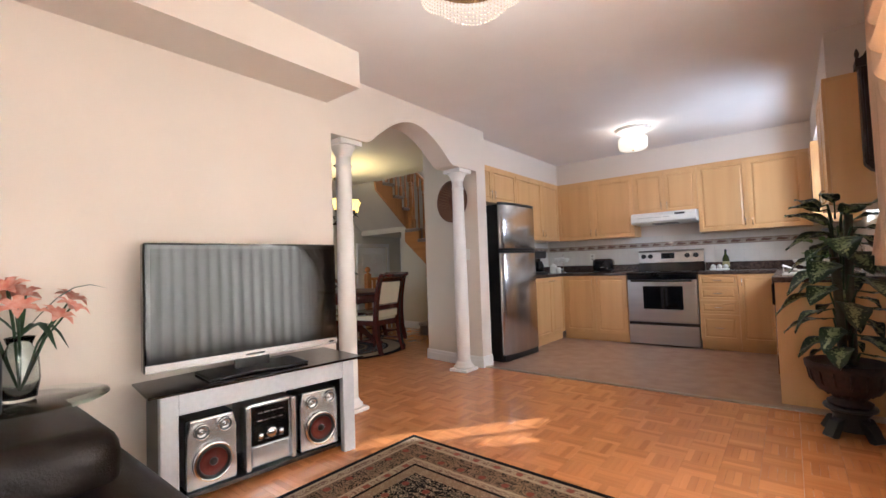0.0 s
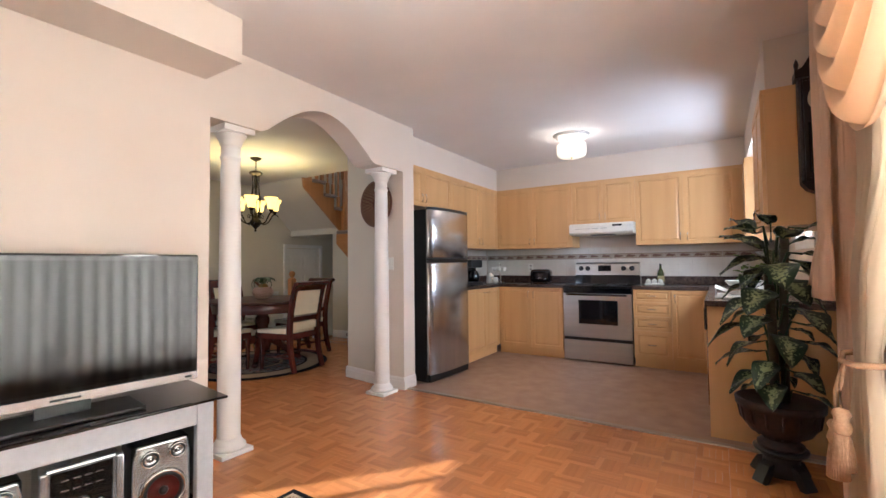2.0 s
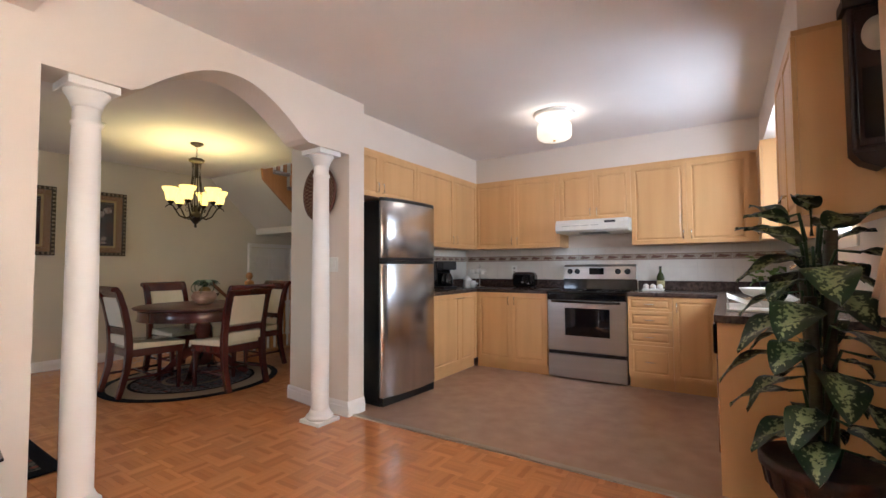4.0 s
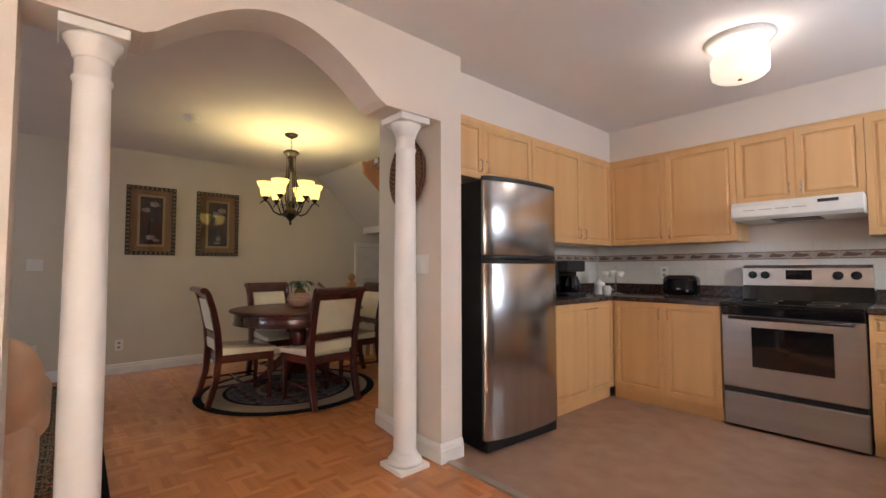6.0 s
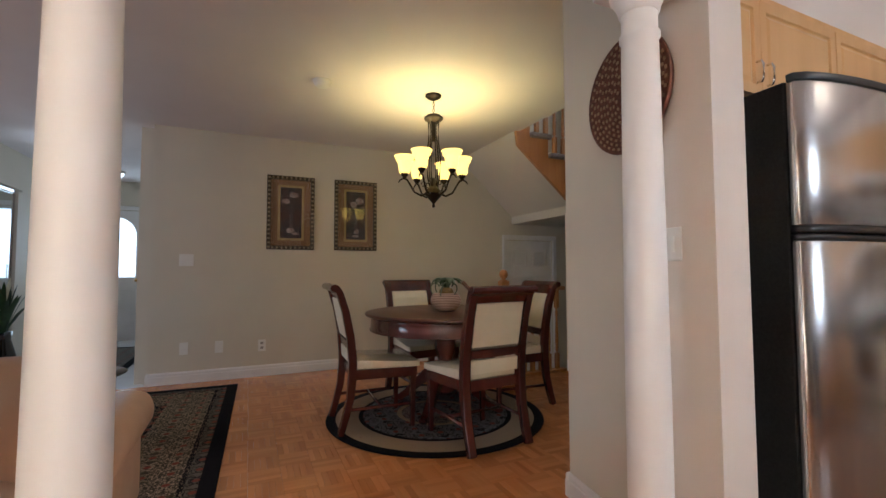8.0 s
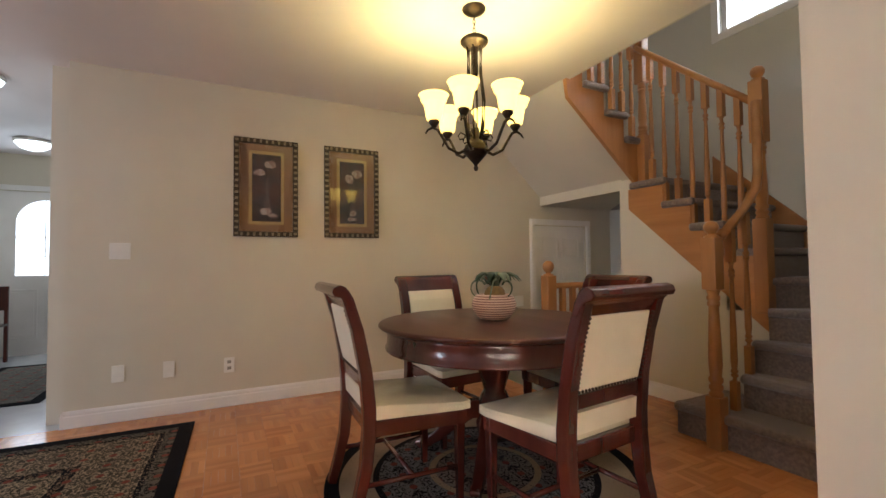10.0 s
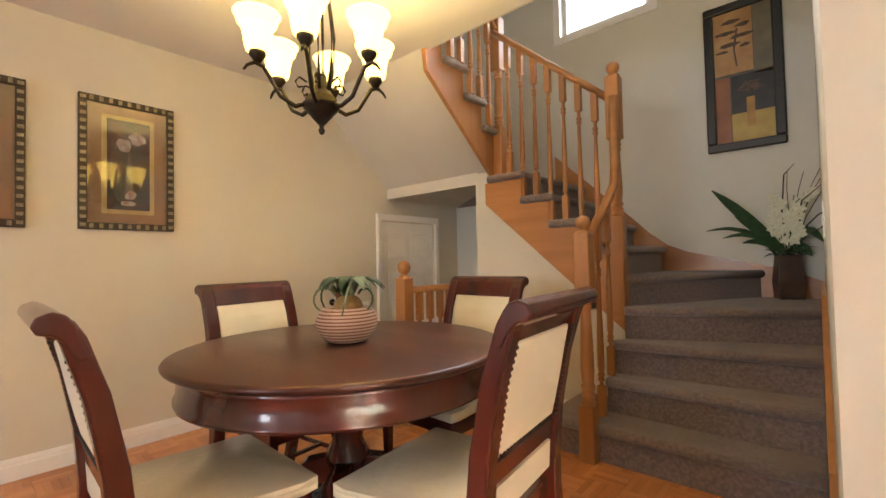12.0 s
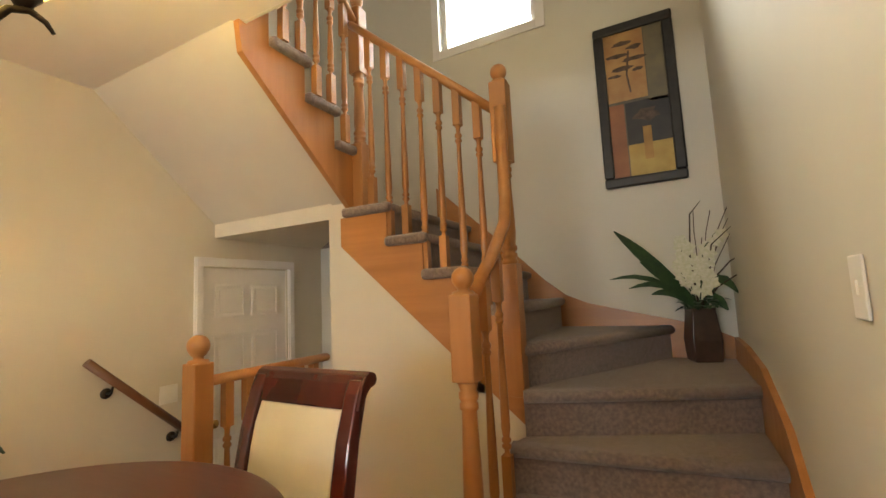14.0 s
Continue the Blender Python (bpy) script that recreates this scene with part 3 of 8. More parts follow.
# newel posts
def post(x, y, z0, z1, turn, name="newel_post", w=0.086, knob=True):
    """turn: the height from, to, between which the post is turned round."""
    bm = bmesh.new()
    t0, t1 = turn
    h = w / 2
    bbox(bm, x - h, x + h, y - h, y + h, z0, t0, bevel=0.006)
    r = w * 0.46
    L = t1 - t0
    prof = [(0, t0)] + [(r * k, t0 + L * f) for f, k in ((0, 0.98), (0.03, 0.98), (0.05, 0.75), (0.07, 0.95), (0.10, 0.95), (0.115, 0.7), (0.14, 0.98), (0.17, 0.98), (0.185, 0.78), (0.3, 0.92), (0.5, 0.86), (0.75, 0.72), (0.84, 0.68),
                                                             (0.85, 0.85), (0.88, 0.85), (0.89, 0.7), (0.91, 0.9), (0.94, 0.9), (0.95, 0.72), (1.0, 0.98))] + [(0, t1)]
    lathe(bm, prof, 20, (x, y, 0))
    top = z1 - (0.085 if knob else 0.0)
    bbox(bm, x - h, x + h, y - h, y + h, t1, top - 0.012, bevel=0.006)
    if knob:
        lathe(bm, [(h * 1.02, top - 0.014), (h * 0.9, top - 0.002), (0.022, top + 0.002), (0.021, top + 0.010), (0.030, top + 0.016), (0.039, top + 0.032), (0.042, top + 0.046), (0.039, top + 0.062), (0.028, top + 0.077), (0.012, top + 0.085), (0, top + 0.086)], 20, (x, y, 0))
    return spart(name, bm, OAK)


post(SX0 - 0.006, 5.165, 0.0, 1.325, (0.30, 0.92))
post(SX0 - 0.01, 5.72, 0.75, 2.366, (1.36, 1.86))
post(SX1 + 0.05, 5.80, 1.70, 3.15, (2.17, 2.62))


def baluster(x, y, z0, z1):
    bm = bmesh.new()
    h = 0.020
    L = z1 - z0
    lo, hi = z0 + min(0.17, L * 0.25), z1 - min(0.2, L * 0.25)
    bbox(bm, x - h, x + h, y - h, y + h, z0, lo)
    bbox(bm, x - h, x + h, y - h, y + h, hi, z1)
    M = hi - lo
    lathe(bm, [(0.019, lo), (0.011, lo + 0.008), (0.011, lo + 0.022), (0.020, lo + 0.030), (0.020, lo + 0.040), (0.012, lo + 0.046), (0.020, lo + 0.054), (0.020, lo + 0.064), (0.014, lo + 0.072), (0.0195, lo + 0.11), (0.018, lo + M * 0.4), (0.0125, lo + M * 0.72), (0.0115, hi - 0.095), (0.0185, hi - 0.088), (0.0185, hi - 0.078), (0.011, hi - 0.070), (0.0185, hi - 0.062), (0.0185, hi - 0.050), (0.011, hi - 0.040), (0.012, hi - 0.014), (0.019, hi)], 12, (x, y, 0))
    return spart("baluster", bm, OAK)


def rail(pts, name="handrail", w=0.058, h=0.048):
    bm = bmesh.new()
    tube(bm, pts, [w / 2] * len(pts), 12, h / w)
    return spart(name, bm, OAK_X, "rounded golden oak handrail")


def zrail(x):
    return 2.135 + (-4.37 - x) * 0.86
YB = SY0 + 0.008
rail([(-4.36, YB, zrail(-4.36)), (-5.27, YB, zrail(-5.27))])
for k in range(7):
    x = -4.44 - 0.112 * k - 0.03
    i = 5 + sum(1 for q in (6, 7, 8) if x < NOSES[q][0][0])
    baluster(x, YB, RISE * (i + 1), zrail(x) - 0.01)
rail([(SX1 + 0.05, 5.76, zrail(-5.30) + 0.02), (SX1 + 0.05, 4.95, zrail(-5.30) + 0.02 + 0.81 * s3)])
for k in range(6):
    y = 5.70 - 0.115 * k - 0.03
    i = 10 + sum(1 for q in (11, 12, 13) if y < NOSES[q][0][1])
    baluster(SX1 + 0.045, y, RISE * (i + 1), zrail(-5.30) + (5.76 - y) * s3)
# short rail of the lower flight, rising steeply into the corner post
rail([(SX0, 5.20, 1.20), (SX0, 5.48, 1.40), (SX0 + 0.004, 5.63, 1.55), (SX0 + 0.006, 5.652, 1.66), (SX0 + 0.006, 5.656, 2.06), (SX0 + 0.006, 5.66, 2.12)])
for y, z0, z1 in ((5.34, 0.195, 1.28), (5.50, 0.39, 1.39)):
    baluster(SX0, y, z0, z1)

# guard rail round the way down to the basement
gr = thing("guard_rail", pose(-5.52, 4.94, 0), "low golden oak guard rail beside the basement stairs", "railing")
ORG_ST, ST_THING = ORG, st
st, ORG = gr, Vector((-5.52, 4.94, 0))
bm = bmesh.new()
bbox(bm, -5.565, -5.475, 4.895, 4.985, 0.0, 0.985, bevel=0.006)
lathe(bm, [(0.046, 0.983), (0.04, 0.997), (0.022, 1.0), (0.021, 1.01), (0.032, 1.018), (0.044, 1.04), (0.047, 1.058), (0.043, 1.078), (0.03, 1.096), (0.012, 1.105), (0, 1.106)], 20, (-5.52, 4.94, 0))
spart("newel_post", bm, OAK)
rail([(-5.51, 4.98, 0.90), (-5.50, 5.71, 0.90)])
for k in range(6):
    baluster(-5.505, 5.07 + 0.108 * k, 0.02, 0.885)
bm = bmesh.new()
bbox(bm, -5.55, -5.455, 4.90, 5.715, -0.02, 0.02, bevel=0.004)
spart("floor_rail", bm, OAK)
st, ORG = ST_THING, ORG_ST

# basement steps, landing, wall rail and door
for k in range(3):
    structure("floor_basement_step", B(XD, XP, 4.90 + 0.24 * k, 5.2 + 0.24 * k + (2.0 if k == 2 else 0), -0.9, -0.165 * (k + 1)), CARPET, "carpeted step down to the landing", "step")
hr = thing("wall_handrail", pose(XD, 5.2, 0), "dark-stained wall handrail on brackets down the basement stairs", "handrail")
bm = bmesh.new()
tube(bm, [(0.075, -0.25, 0.955), (0.075, 0.35, 0.40)], 0.024, 10)
part("rail", bm, wood("rail_stain", (0.22, 0.085, 0.03), (0.15, 0.055, 0.02), 0.3), hr)
for y, z in ((-0.12, 0.82), (0.25, 0.475)):
    bm = bmesh.new()
    lathe(bm, [(0, 0), (0.03, 0), (0.03, 0.006), (0.012, 0.012), (0, 0.012)], 14)
    bmesh.ops.rotate(bm, matrix=Matrix.Rotation(radians(90), 3, "Y"), verts=list(bm.verts))
    bmesh.ops.translate(bm, vec=(0.001, y, z - 0.06), verts=list(bm.verts))
    tube(bm, [(0.01, y, z - 0.06), (0.06, y, z - 0.055), (0.075, y, z - 0.02)], 0.007, 8)
    part("bracket", bm, IRON, hr)


def panel_door(name, m, w, h, label, knob_side=1, glass_arch=False):
    """A six-panel door in its casing; local x along the wall, y out of it."""
    d = thing(name, m, label, "door", kind="structure")
    bm = bmesh.new()
    bbox(bm, 0, w, -0.045, -0.01, 0.0, h)
    part("leaf", bm, WHITE, d)
    cols = [(0.12 * w, 0.46 * w), (0.54 * w, 0.88 * w)]
    rows = [(0.10 * h, 0.40 * h), (0.46 * h, 0.76 * h), (0.82 * h, 0.94 * h)]
    if glass_arch:
        rows = rows[:1]
    for a, b in cols:
        for c, e in rows:
            bm = bmesh.new()
            fr = 0.018
            for q in ((a, b, c, c + fr), (a, b, e - fr, e), (a, a + fr, c + fr, e - fr), (b - fr, b, c + fr, e - fr)):
                bbox(bm, q[0], q[1], -0.010, -0.001, q[2], q[3], bevel=0.003)
            bbox(bm, a + 0.035, b - 0.035, -0.0095, -0.003, c + 0.035, e - 0.035, bevel=0.003)
            part("panel", bm, WHITE, d)
    bm = bmesh.new()
    cw = 0.065
    for q in ((-cw - 0.01, -0.01, 0, h + 0.01), (w + 0.01, w + cw + 0.01, 0, h + 0.01), (-cw - 0.01, w + cw + 0.01, h + 0.01, h + 0.01 + cw)):
        bbox(bm, q[0], q[1], 0.001, 0.018, q[2], q[3], bevel=0.004)
        bbox(bm, q[0] + 0.012, q[1] - 0.012, 0.018, 0.024, q[2], q[3] - (0.012 if q[3] > h + 0.02 else 0))
    part("casing", bm, WHITE, d)
    kx = w * (0.92 if knob_side > 0 else 0.08)
    bm = bmesh.new()
    lathe(bm, [(0, -0.01), (0.03, -0.01), (0.03, 0.0), (0.011, 0.006), (0.011, 0.03), (0.026, 0.04), (0.029, 0.055), (0.02, 0.066), (0, 0.068)], 16)
    bmesh.ops.rotate(bm, matrix=Matrix.Rotation(radians(-90), 3, "X"), verts=list(bm.verts))
    bmesh.ops.translate(bm, vec=(kx, 0, 0.46 * h), verts=list(bm.verts))
    part("door_knob", bm, BRASS, d, "round metal knob")
    return d, w, h
panel_door("door_basement", pose(XD, SD[1], SD[2], rz=-90), SD[1] - SD[0], SD[3] - SD[2], "white six-panel door at the foot of the landing", 1)


# ---- kitchen ----
def bow_handle(bm, x, y, z, length=0.09, level=False):
    """A small bowed pull on a face that looks along -y."""
    h = length / 2
    pts = [(-h, 0), (-h, -0.018), (-h * 0.6, -0.026), (h * 0.6, -0.026), (h, -0.018), (h, 0)]
    tube(bm, [(x + a, y + b, z) if level else (x, y + b, z + a) for a, b in pts], 0.0045, 8)


def panel_front(parent, x0, x1, z0, z1, handle=None, name="door", level_grain=False):
    """A routed raised-panel front on the plane y=0, and its pull."""
    g = 0.0013
    x0, x1, z0, z1 = x0 + g, x1 - g, z0 + g, z1 - g
    bm = bmesh.new()
    bbox(bm, x0, x1, -0.0205, -0.001, z0, z1)
    f = min(0.058, (x1 - x0) * 0.24, (z1 - z0) * 0.26)
    bm.normal_update()
    front = [q for q in bm.faces if q.calc_center_median().y < -0.02]
    bmesh.ops.inset_region(bm, faces=front, thickness=f, depth=0)
    bmesh.ops.inset_region(bm, faces=front, thickness=0.006, depth=-0.009)
    bmesh.ops.inset_region(bm, faces=front, thickness=0.008, depth=0)
    bmesh.ops.inset_region(bm, faces=front, thickness=min(0.022, f * 0.5), depth=0.007)
    d = part(name, bm, MAPLE_H if level_grain else MAPLE, parent)
    if handle:
        bm = bmesh.new()
        hx, hz, lev = handle
        bow_handle(bm, hx, -0.0205, hz, 0.085, lev)
        part("handle", bm, CHROME, d, "small bowed metal pull")
    return d


def cabinet(name, m, w, d, h, fronts, label, group, toe=0.0):
    c = thing(name, m, label, "cabinet", group)
    bm = bmesh.new()
    bbox(bm, 0.0005, w - 0.0005, 0.0, d, toe, h)
    part("body", bm, MAPLE, c)
    if toe:
        bm = bmesh.new()
        bbox(bm, 0.0005, w - 0.0005, 0.035, d, 0.002, toe)
        part("toe_kick", bm, MAPLE_H, c)
    for x0, x1, z0, z1, hd, nm in fronts:
        panel_front(c, x0, x1, z0, z1, hd, nm, nm == "drawer")
    return c


def two_doors(w, h, split=None, low=True, z0=0.0):
    s = split or w / 2
    hz = z0 + 0.09 if low else h - 0.10
    return [(0, s, z0, h, (s - 0.035, hz, False), "door"), (s, w, z0, h, (s + 0.035, hz, False), "door")]


GU, GB = "wall cabinets of the kitchen", "base cabinets of the kitchen"
UZ, UT = 1.385, 2.20
YU, YBF = 6.26, 5.90
UP = "maple wall cabinet with raised-panel doors under the bulkhead"
# stove wall, upper row
cabinet("wall_cabinet", pose(-2.68, YU, UZ), 1.085, 0.315, UT - UZ, [(0.0, 0.535, 0, UT - UZ, (0.50, 0.09, False), "door"), (0.535, 1.085, 0, UT - UZ, (0.57, 0.09, False), "door")], UP, GU)
cabinet("wall_cabinet", pose(-1.594, YU, 1.67), 0.76, 0.315, UT - 1.67, two_doors(0.76, UT - 1.67), "short maple wall cabinet over the range hood", GU)
cabinet("wall_cabinet", pose(-0.833, YU, UZ), 1.083, 0.315, UT - UZ, [(0.0, 0.509, 0, UT - UZ, (0.474, 0.09, False), "door"), (0.509, 1.02, 0, UT - UZ, (0.544, 0.09, False), "door")], "wide two-door maple wall cabinet beside the hood", GU)
# left wall, upper row
cabinet("wall_cabinet", pose(-2.68, 4.045, 1.80, rz=90), 0.90, 0.335, UT - 1.80, two_doors(0.90, UT - 1.80, 0.33), "short maple wall cabinet over the refrigerator", GU)
cabinet("wall_cabinet", pose(-2.68, 4.95, UZ, rz=90), 1.305, 0.335, UT - UZ, [(0.0, 0.72, 0, UT - UZ, (0.675, 0.09, False), "door"), (0.72, 1.27, 0, UT - UZ, (0.765, 0.09, False), "door")], UP, GU)
# window wall, upper row
cabinet("wall_cabinet", pose(0.262, 4.58, UZ, rz=-90), 0.72, 0.33, UT - UZ, two_doors(0.72, UT - UZ), "maple wall cabinet with a plain end panel by the window", GU)
cabinet("wall_cabinet", pose(0.262, 6.255, UZ, rz=-90), 0.365, 0.33, UT - UZ, [(0, 0.365, 0, UT - UZ, (0.32, 0.09, False), "door")], "narrow maple wall cabinet beyond the sink window", GU)
# cornice strip over the wall cabinets
for a in ((-3.0, -2.665, 4.04, 6.245), (-2.68, 0.26, 6.245, 6.57), (0.245, 0.59, 3.86, 4.58), (0.245, 0.59, 5.89, 6.245)):
    structure("trim_cornice", B(a[0], a[1], a[2], a[3], 2.2005, 2.2255), MAPLE_H, "maple cornice strip over the cabinets", "trim")

TK, BH = 0.11, 0.872
# base row
cabinet("base_cabinet", pose(-2.50, 4.905, 0, rz=90), 0.995, 0.50, BH, [(0.0, 0.585, TK, BH, (0.535, BH - 0.05, True), "door"), (0.585, 0.965, TK, BH, (0.625, BH - 0.05, True), "door")], "maple base cabinet beside the refrigerator", GB, TK)
cabinet("base_cabinet", pose(-2.50, YBF, 0), 0.868, 0.66, BH, [(0.03, 0.46, TK, BH, (0.425, BH - 0.09, False), "door"), (0.46, 0.868, TK, BH, (0.495, BH - 0.09, False), "door")], "two-door maple base cabinet in the corner", GB, TK)
dr = [(0.0, 0.385, a, b, (0.19, (a + b) / 2, True), "drawer") for a, b in ((0.735, BH), (0.575, 0.735), (0.415, 0.575), (TK, 0.415))]
cabinet("base_cabinet", pose(-0.828, YBF, 0), 0.385, 0.66, BH, dr, "maple base cabinet with four drawers beside the stove", GB, TK)
cabinet("base_cabinet", pose(-0.442, YBF, 0), 0.375, 0.66, BH, [(0.0, 0.345, TK, BH, (0.035, BH - 0.09, False), "door")], "single-door maple base cabinet in the corner", GB, TK)
cabinet("base_cabinet", pose(-0.055, 5.895, 0, rz=-90), 1.215, 0.63, BH, two_doors(1.215, BH, z0=TK, low=False), "maple sink cabinet under the window", GB, TK)
structure("trim_end_panel", B(-0.075, XR - 0.002, 4.03, 4.055, 0.002, 0.872), MAPLE, "plain maple end panel of the base cabinets", "panel")

# dishwasher
dw = thing("dishwasher", pose(-0.055, 4.675, 0, rz=-90), "dishwasher with a black control strip and white kick plate", "dishwasher")
part("body", B(0.003, 0.612, 0.0, 0.58, 0.10, 0.868), BLACK, dw)
part("door", B(0.006, 0.609, -0.028, -0.001, 0.20, 0.70, bevel=0.006), STEEL, dw, "steel door panel")
part("control_strip", B(0.006, 0.609, -0.040, -0.001, 0.705, 0.862, bevel=0.010), BLACK_GLOSS, dw, "black control strip")
part("kick_plate", B(0.006, 0.609, 0.012, 0.03, 0.02, 0.19), PLASTIC_WHITE, dw, "white kick plate")

# worktops
bm = bmesh.new()
bbox(bm, -3.015, -2.475, 4.90, YK - 0.012, 0.873, 0.911, bevel=0.008)
bbox(bm, -2.476, -1.626, 5.868, YK - 0.012, 0.873, 0.911, bevel=0.008)
bbox(bm, -3.005, -2.985, 4.905, YK - 0.03, 0.911, 1.005, bevel=0.004)
bbox(bm, -2.985, -1.63, YK - 0.032, YK - 0.013, 0.911, 1.005, bevel=0.004)
w1 = thing("worktop", pose(-2.2, 6.2, 0.873), "dark brown mottled laminate worktop with upstand", "worktop", "kitchen worktops")
bmesh.ops.translate(bm, vec=(2.2, -6.2, -0.873), verts=list(bm.verts))
part("slab", bm, COUNTER, w1)
bm = bmesh.new()
bbox(bm, -0.834, -0.06, 5.868, YK - 0.012, 0.873, 0.911, bevel=0.008)
# the sink run, with the basin's opening left free
SK = (0.06, 0.47, 4.98, 5.52)
for q in ((-0.088, SK[0], 4.015, YK - 0.012), (SK[1], XR - 0.003, 4.015, YK - 0.012), (SK[0], SK[1], 4.015, SK[2]), (SK[0], SK[1], SK[3], YK - 0.012)):
    bbox(bm, q[0], q[1], q[2], q[3], 0.8732, 0.9112)
bbox(bm, -0.83, XR - 0.02, YK - 0.032, YK - 0.013, 0.911, 1.005, bevel=0.004)
bbox(bm, XR - 0.022, XR - 0.003, 4.02, YK - 0.033, 0.911, 1.005, bevel=0.004)
w2 = thing("worktop", pose(0.2, 5.4, 0.873), "dark brown mottled laminate worktop round the sink", "worktop", "kitchen worktops")
bmesh.ops.translate(bm, vec=(-0.2, -5.4, -0.873), verts=list(bm.verts))
part("slab", bm, COUNTER, w2)

# sink and tap
sk = thing("sink", pose((SK[0] + SK[1]) / 2, (SK[2] + SK[3]) / 2, 0.873), "stainless steel sink set in the worktop", "sink")
bm = bmesh.new()
hx, hy = (SK[1] - SK[0]) / 2, (SK[3] - SK[2]) / 2
for q in ((-hx - 0.02, hx + 0.02, -hy - 0.02, -hy + 0.01), (-hx - 0.02, hx + 0.02, hy - 0.01, hy + 0.02), (-hx - 0.02, -hx + 0.01, -hy + 0.01, hy - 0.01), (hx - 0.01, hx + 0.02, -hy + 0.01, hy - 0.01)):
    bbox(bm, q[0], q[1], q[2], q[3], 0.0385, 0.043)
bbox(bm, -hx + 0.008, hx - 0.008, -hy + 0.008, hy - 0.008, -0.13, -0.125)
for q in ((-hx + 0.004, -hx + 0.01, -hy + 0.004, hy - 0.004), (hx - 0.01, hx - 0.004, -hy + 0.004, hy - 0.004), (-hx + 0.01, hx - 0.01, -hy + 0.004, -hy + 0.01), (-hx + 0.01, hx - 0.01, hy - 0.01, hy - 0.004)):
    bbox(bm, q[0], q[1], q[2], q[3], -0.13, 0.039)
part("basin", bm, STEEL, sk)
bm = bmesh.new()
tube(bm, [(hx + 0.05, 0, 0.04), (hx + 0.05, 0, 0.24), (hx + 0.02, 0, 0.31), (hx - 0.06, 0, 0.32), (hx - 0.12, 0, 0.27)], 0.012, 12)
lathe(bm, [(0, 0.04), (0.028, 0.04), (0.026, 0.05), (0.014, 0.06), (0, 0.06)], 16, (hx + 0.05, 0, 0))
tube(bm, [(hx + 0.05, 0.012, 0.12), (hx + 0.03, 0.06, 0.15)], 0.006, 8)
part("tap", bm, CHROME, sk, "bowed chrome tap")

# dish rack
rk = thing("dish_rack", pose(0.13, 4.52, 0.9115), "white wire dish rack on a tray", "dish rack")
part("tray", B(-0.16, 0.16, -0.26, 0.24, 0.0, 0.012, bevel=0.004), PLASTIC_WHITE, rk)
bm = bmesh.new()
for k in range(11):
    y = -0.24 + 0.045 * k
    tube(bm, [(-0.15, y, 0.012), (-0.155, y, 0.075), (-0.05, y, 0.03), (0.05, y, 0.03), (0.155, y, 0.075), (0.15, y, 0.012)], 0.0035, 6)
for x, z in ((-0.155, 0.075), (0.155, 0.075), (0, 0.03)):
    tube(bm, [(x, -0.25, z), (x, 0.22, z)], 0.004, 6)
part("wires", bm, PLASTIC_WHITE, rk)
bm = bmesh.new()
lathe(bm, [(0, 0.03), (0.05, 0.032), (0.10, 0.05), (0.125, 0.085), (0.121, 0.087), (0.095, 0.055), (0.05, 0.04), (0, 0.038)], 28, (0.03, 0.10, 0.03))
tagged(part("bowl", bm, PLASTIC_WHITE), "white bowl drying in the dish rack", "bowl").matrix_basis = pose(0.13, 4.52, 0.9115)

# stove
sv = thing("stove", pose(-1.622, 5.86, 0), "stainless steel electric stove with black cooktop", "stove")
W = 0.788
part("body", B(0.004, W - 0.004, 0.035, 0.66, 0.015, 0.885), BLACK, sv)
part("oven_door", B(0.004, W - 0.004, -0.004, 0.034, 0.295, 0.815, bevel=0.008), STEEL_H, sv, "brushed steel oven door")
part("oven_window", B(0.19, 0.632, -0.008, -0.0045, 0.455, 0.738, bevel=0.0015), BLACK_GLASS, sv, "dark glass oven window")
part("door_gap", B(0.010, W - 0.010, 0.004, 0.034, 0.258, 0.292), BLACK, sv)
part("drawer", B(0.004, W - 0.004, -0.002, 0.034, 0.022, 0.255, bevel=0.008), STEEL_H, sv, "brushed steel storage drawer")
part("door_trim", B(0.004, W - 0.004, -0.002, 0.034, 0.818, 0.884, bevel=0.006), BLACK_GLOSS, sv)
bm = bmesh.new()
tube(bm, [(0.06, -0.004, 0.80), (0.06, -0.038, 0.802), (W - 0.06, -0.038, 0.802), (W - 0.06, -0.004, 0.80)], 0.012, 10)
part("oven_handle", bm, BLACK_GLOSS, sv, "black oven handle")
part("cooktop", B(0.0, W, -0.012, 0.60, 0.886, 0.908, bevel=0.006), BLACK_GLASS, sv, "black glass cooktop")
for x, y, r in ((0.22, 0.14, 0.10), (0.57, 0.14, 0.085), (0.22, 0.42, 0.08), (0.57, 0.42, 0.10)):
    bm = bmesh.new()
    lathe(bm, [(r - 0.004, 0.9085), (r, 0.9085), (r, 0.9092), (r - 0.004, 0.9092), (r - 0.004, 0.9085)], 32, (x, y, 0))
    part("burner_ring", bm, material("burner_grey", (0.07, 0.07, 0.07), 0.3) if x < 0.3 and y < 0.2 else bpy.data.materials["burner_grey"], sv)
bm = bmesh.new()
prism(bm, [(0.585, 0.905), (0.66, 0.905), (0.66, 1.02), (0.595, 1.02)], "x", 0.0, W)
part("back_riser", bm, BLACK_GLOSS, sv, "black back riser")
bm = bmesh.new()
prism(bm, [(0.60, 1.02), (0.66, 1.02), (0.66, 1.185), (0.632, 1.185), (0.61, 1.16)], "x", 0.0, W)
part("control_panel", bm, STEEL_H, sv, "brushed steel control panel")
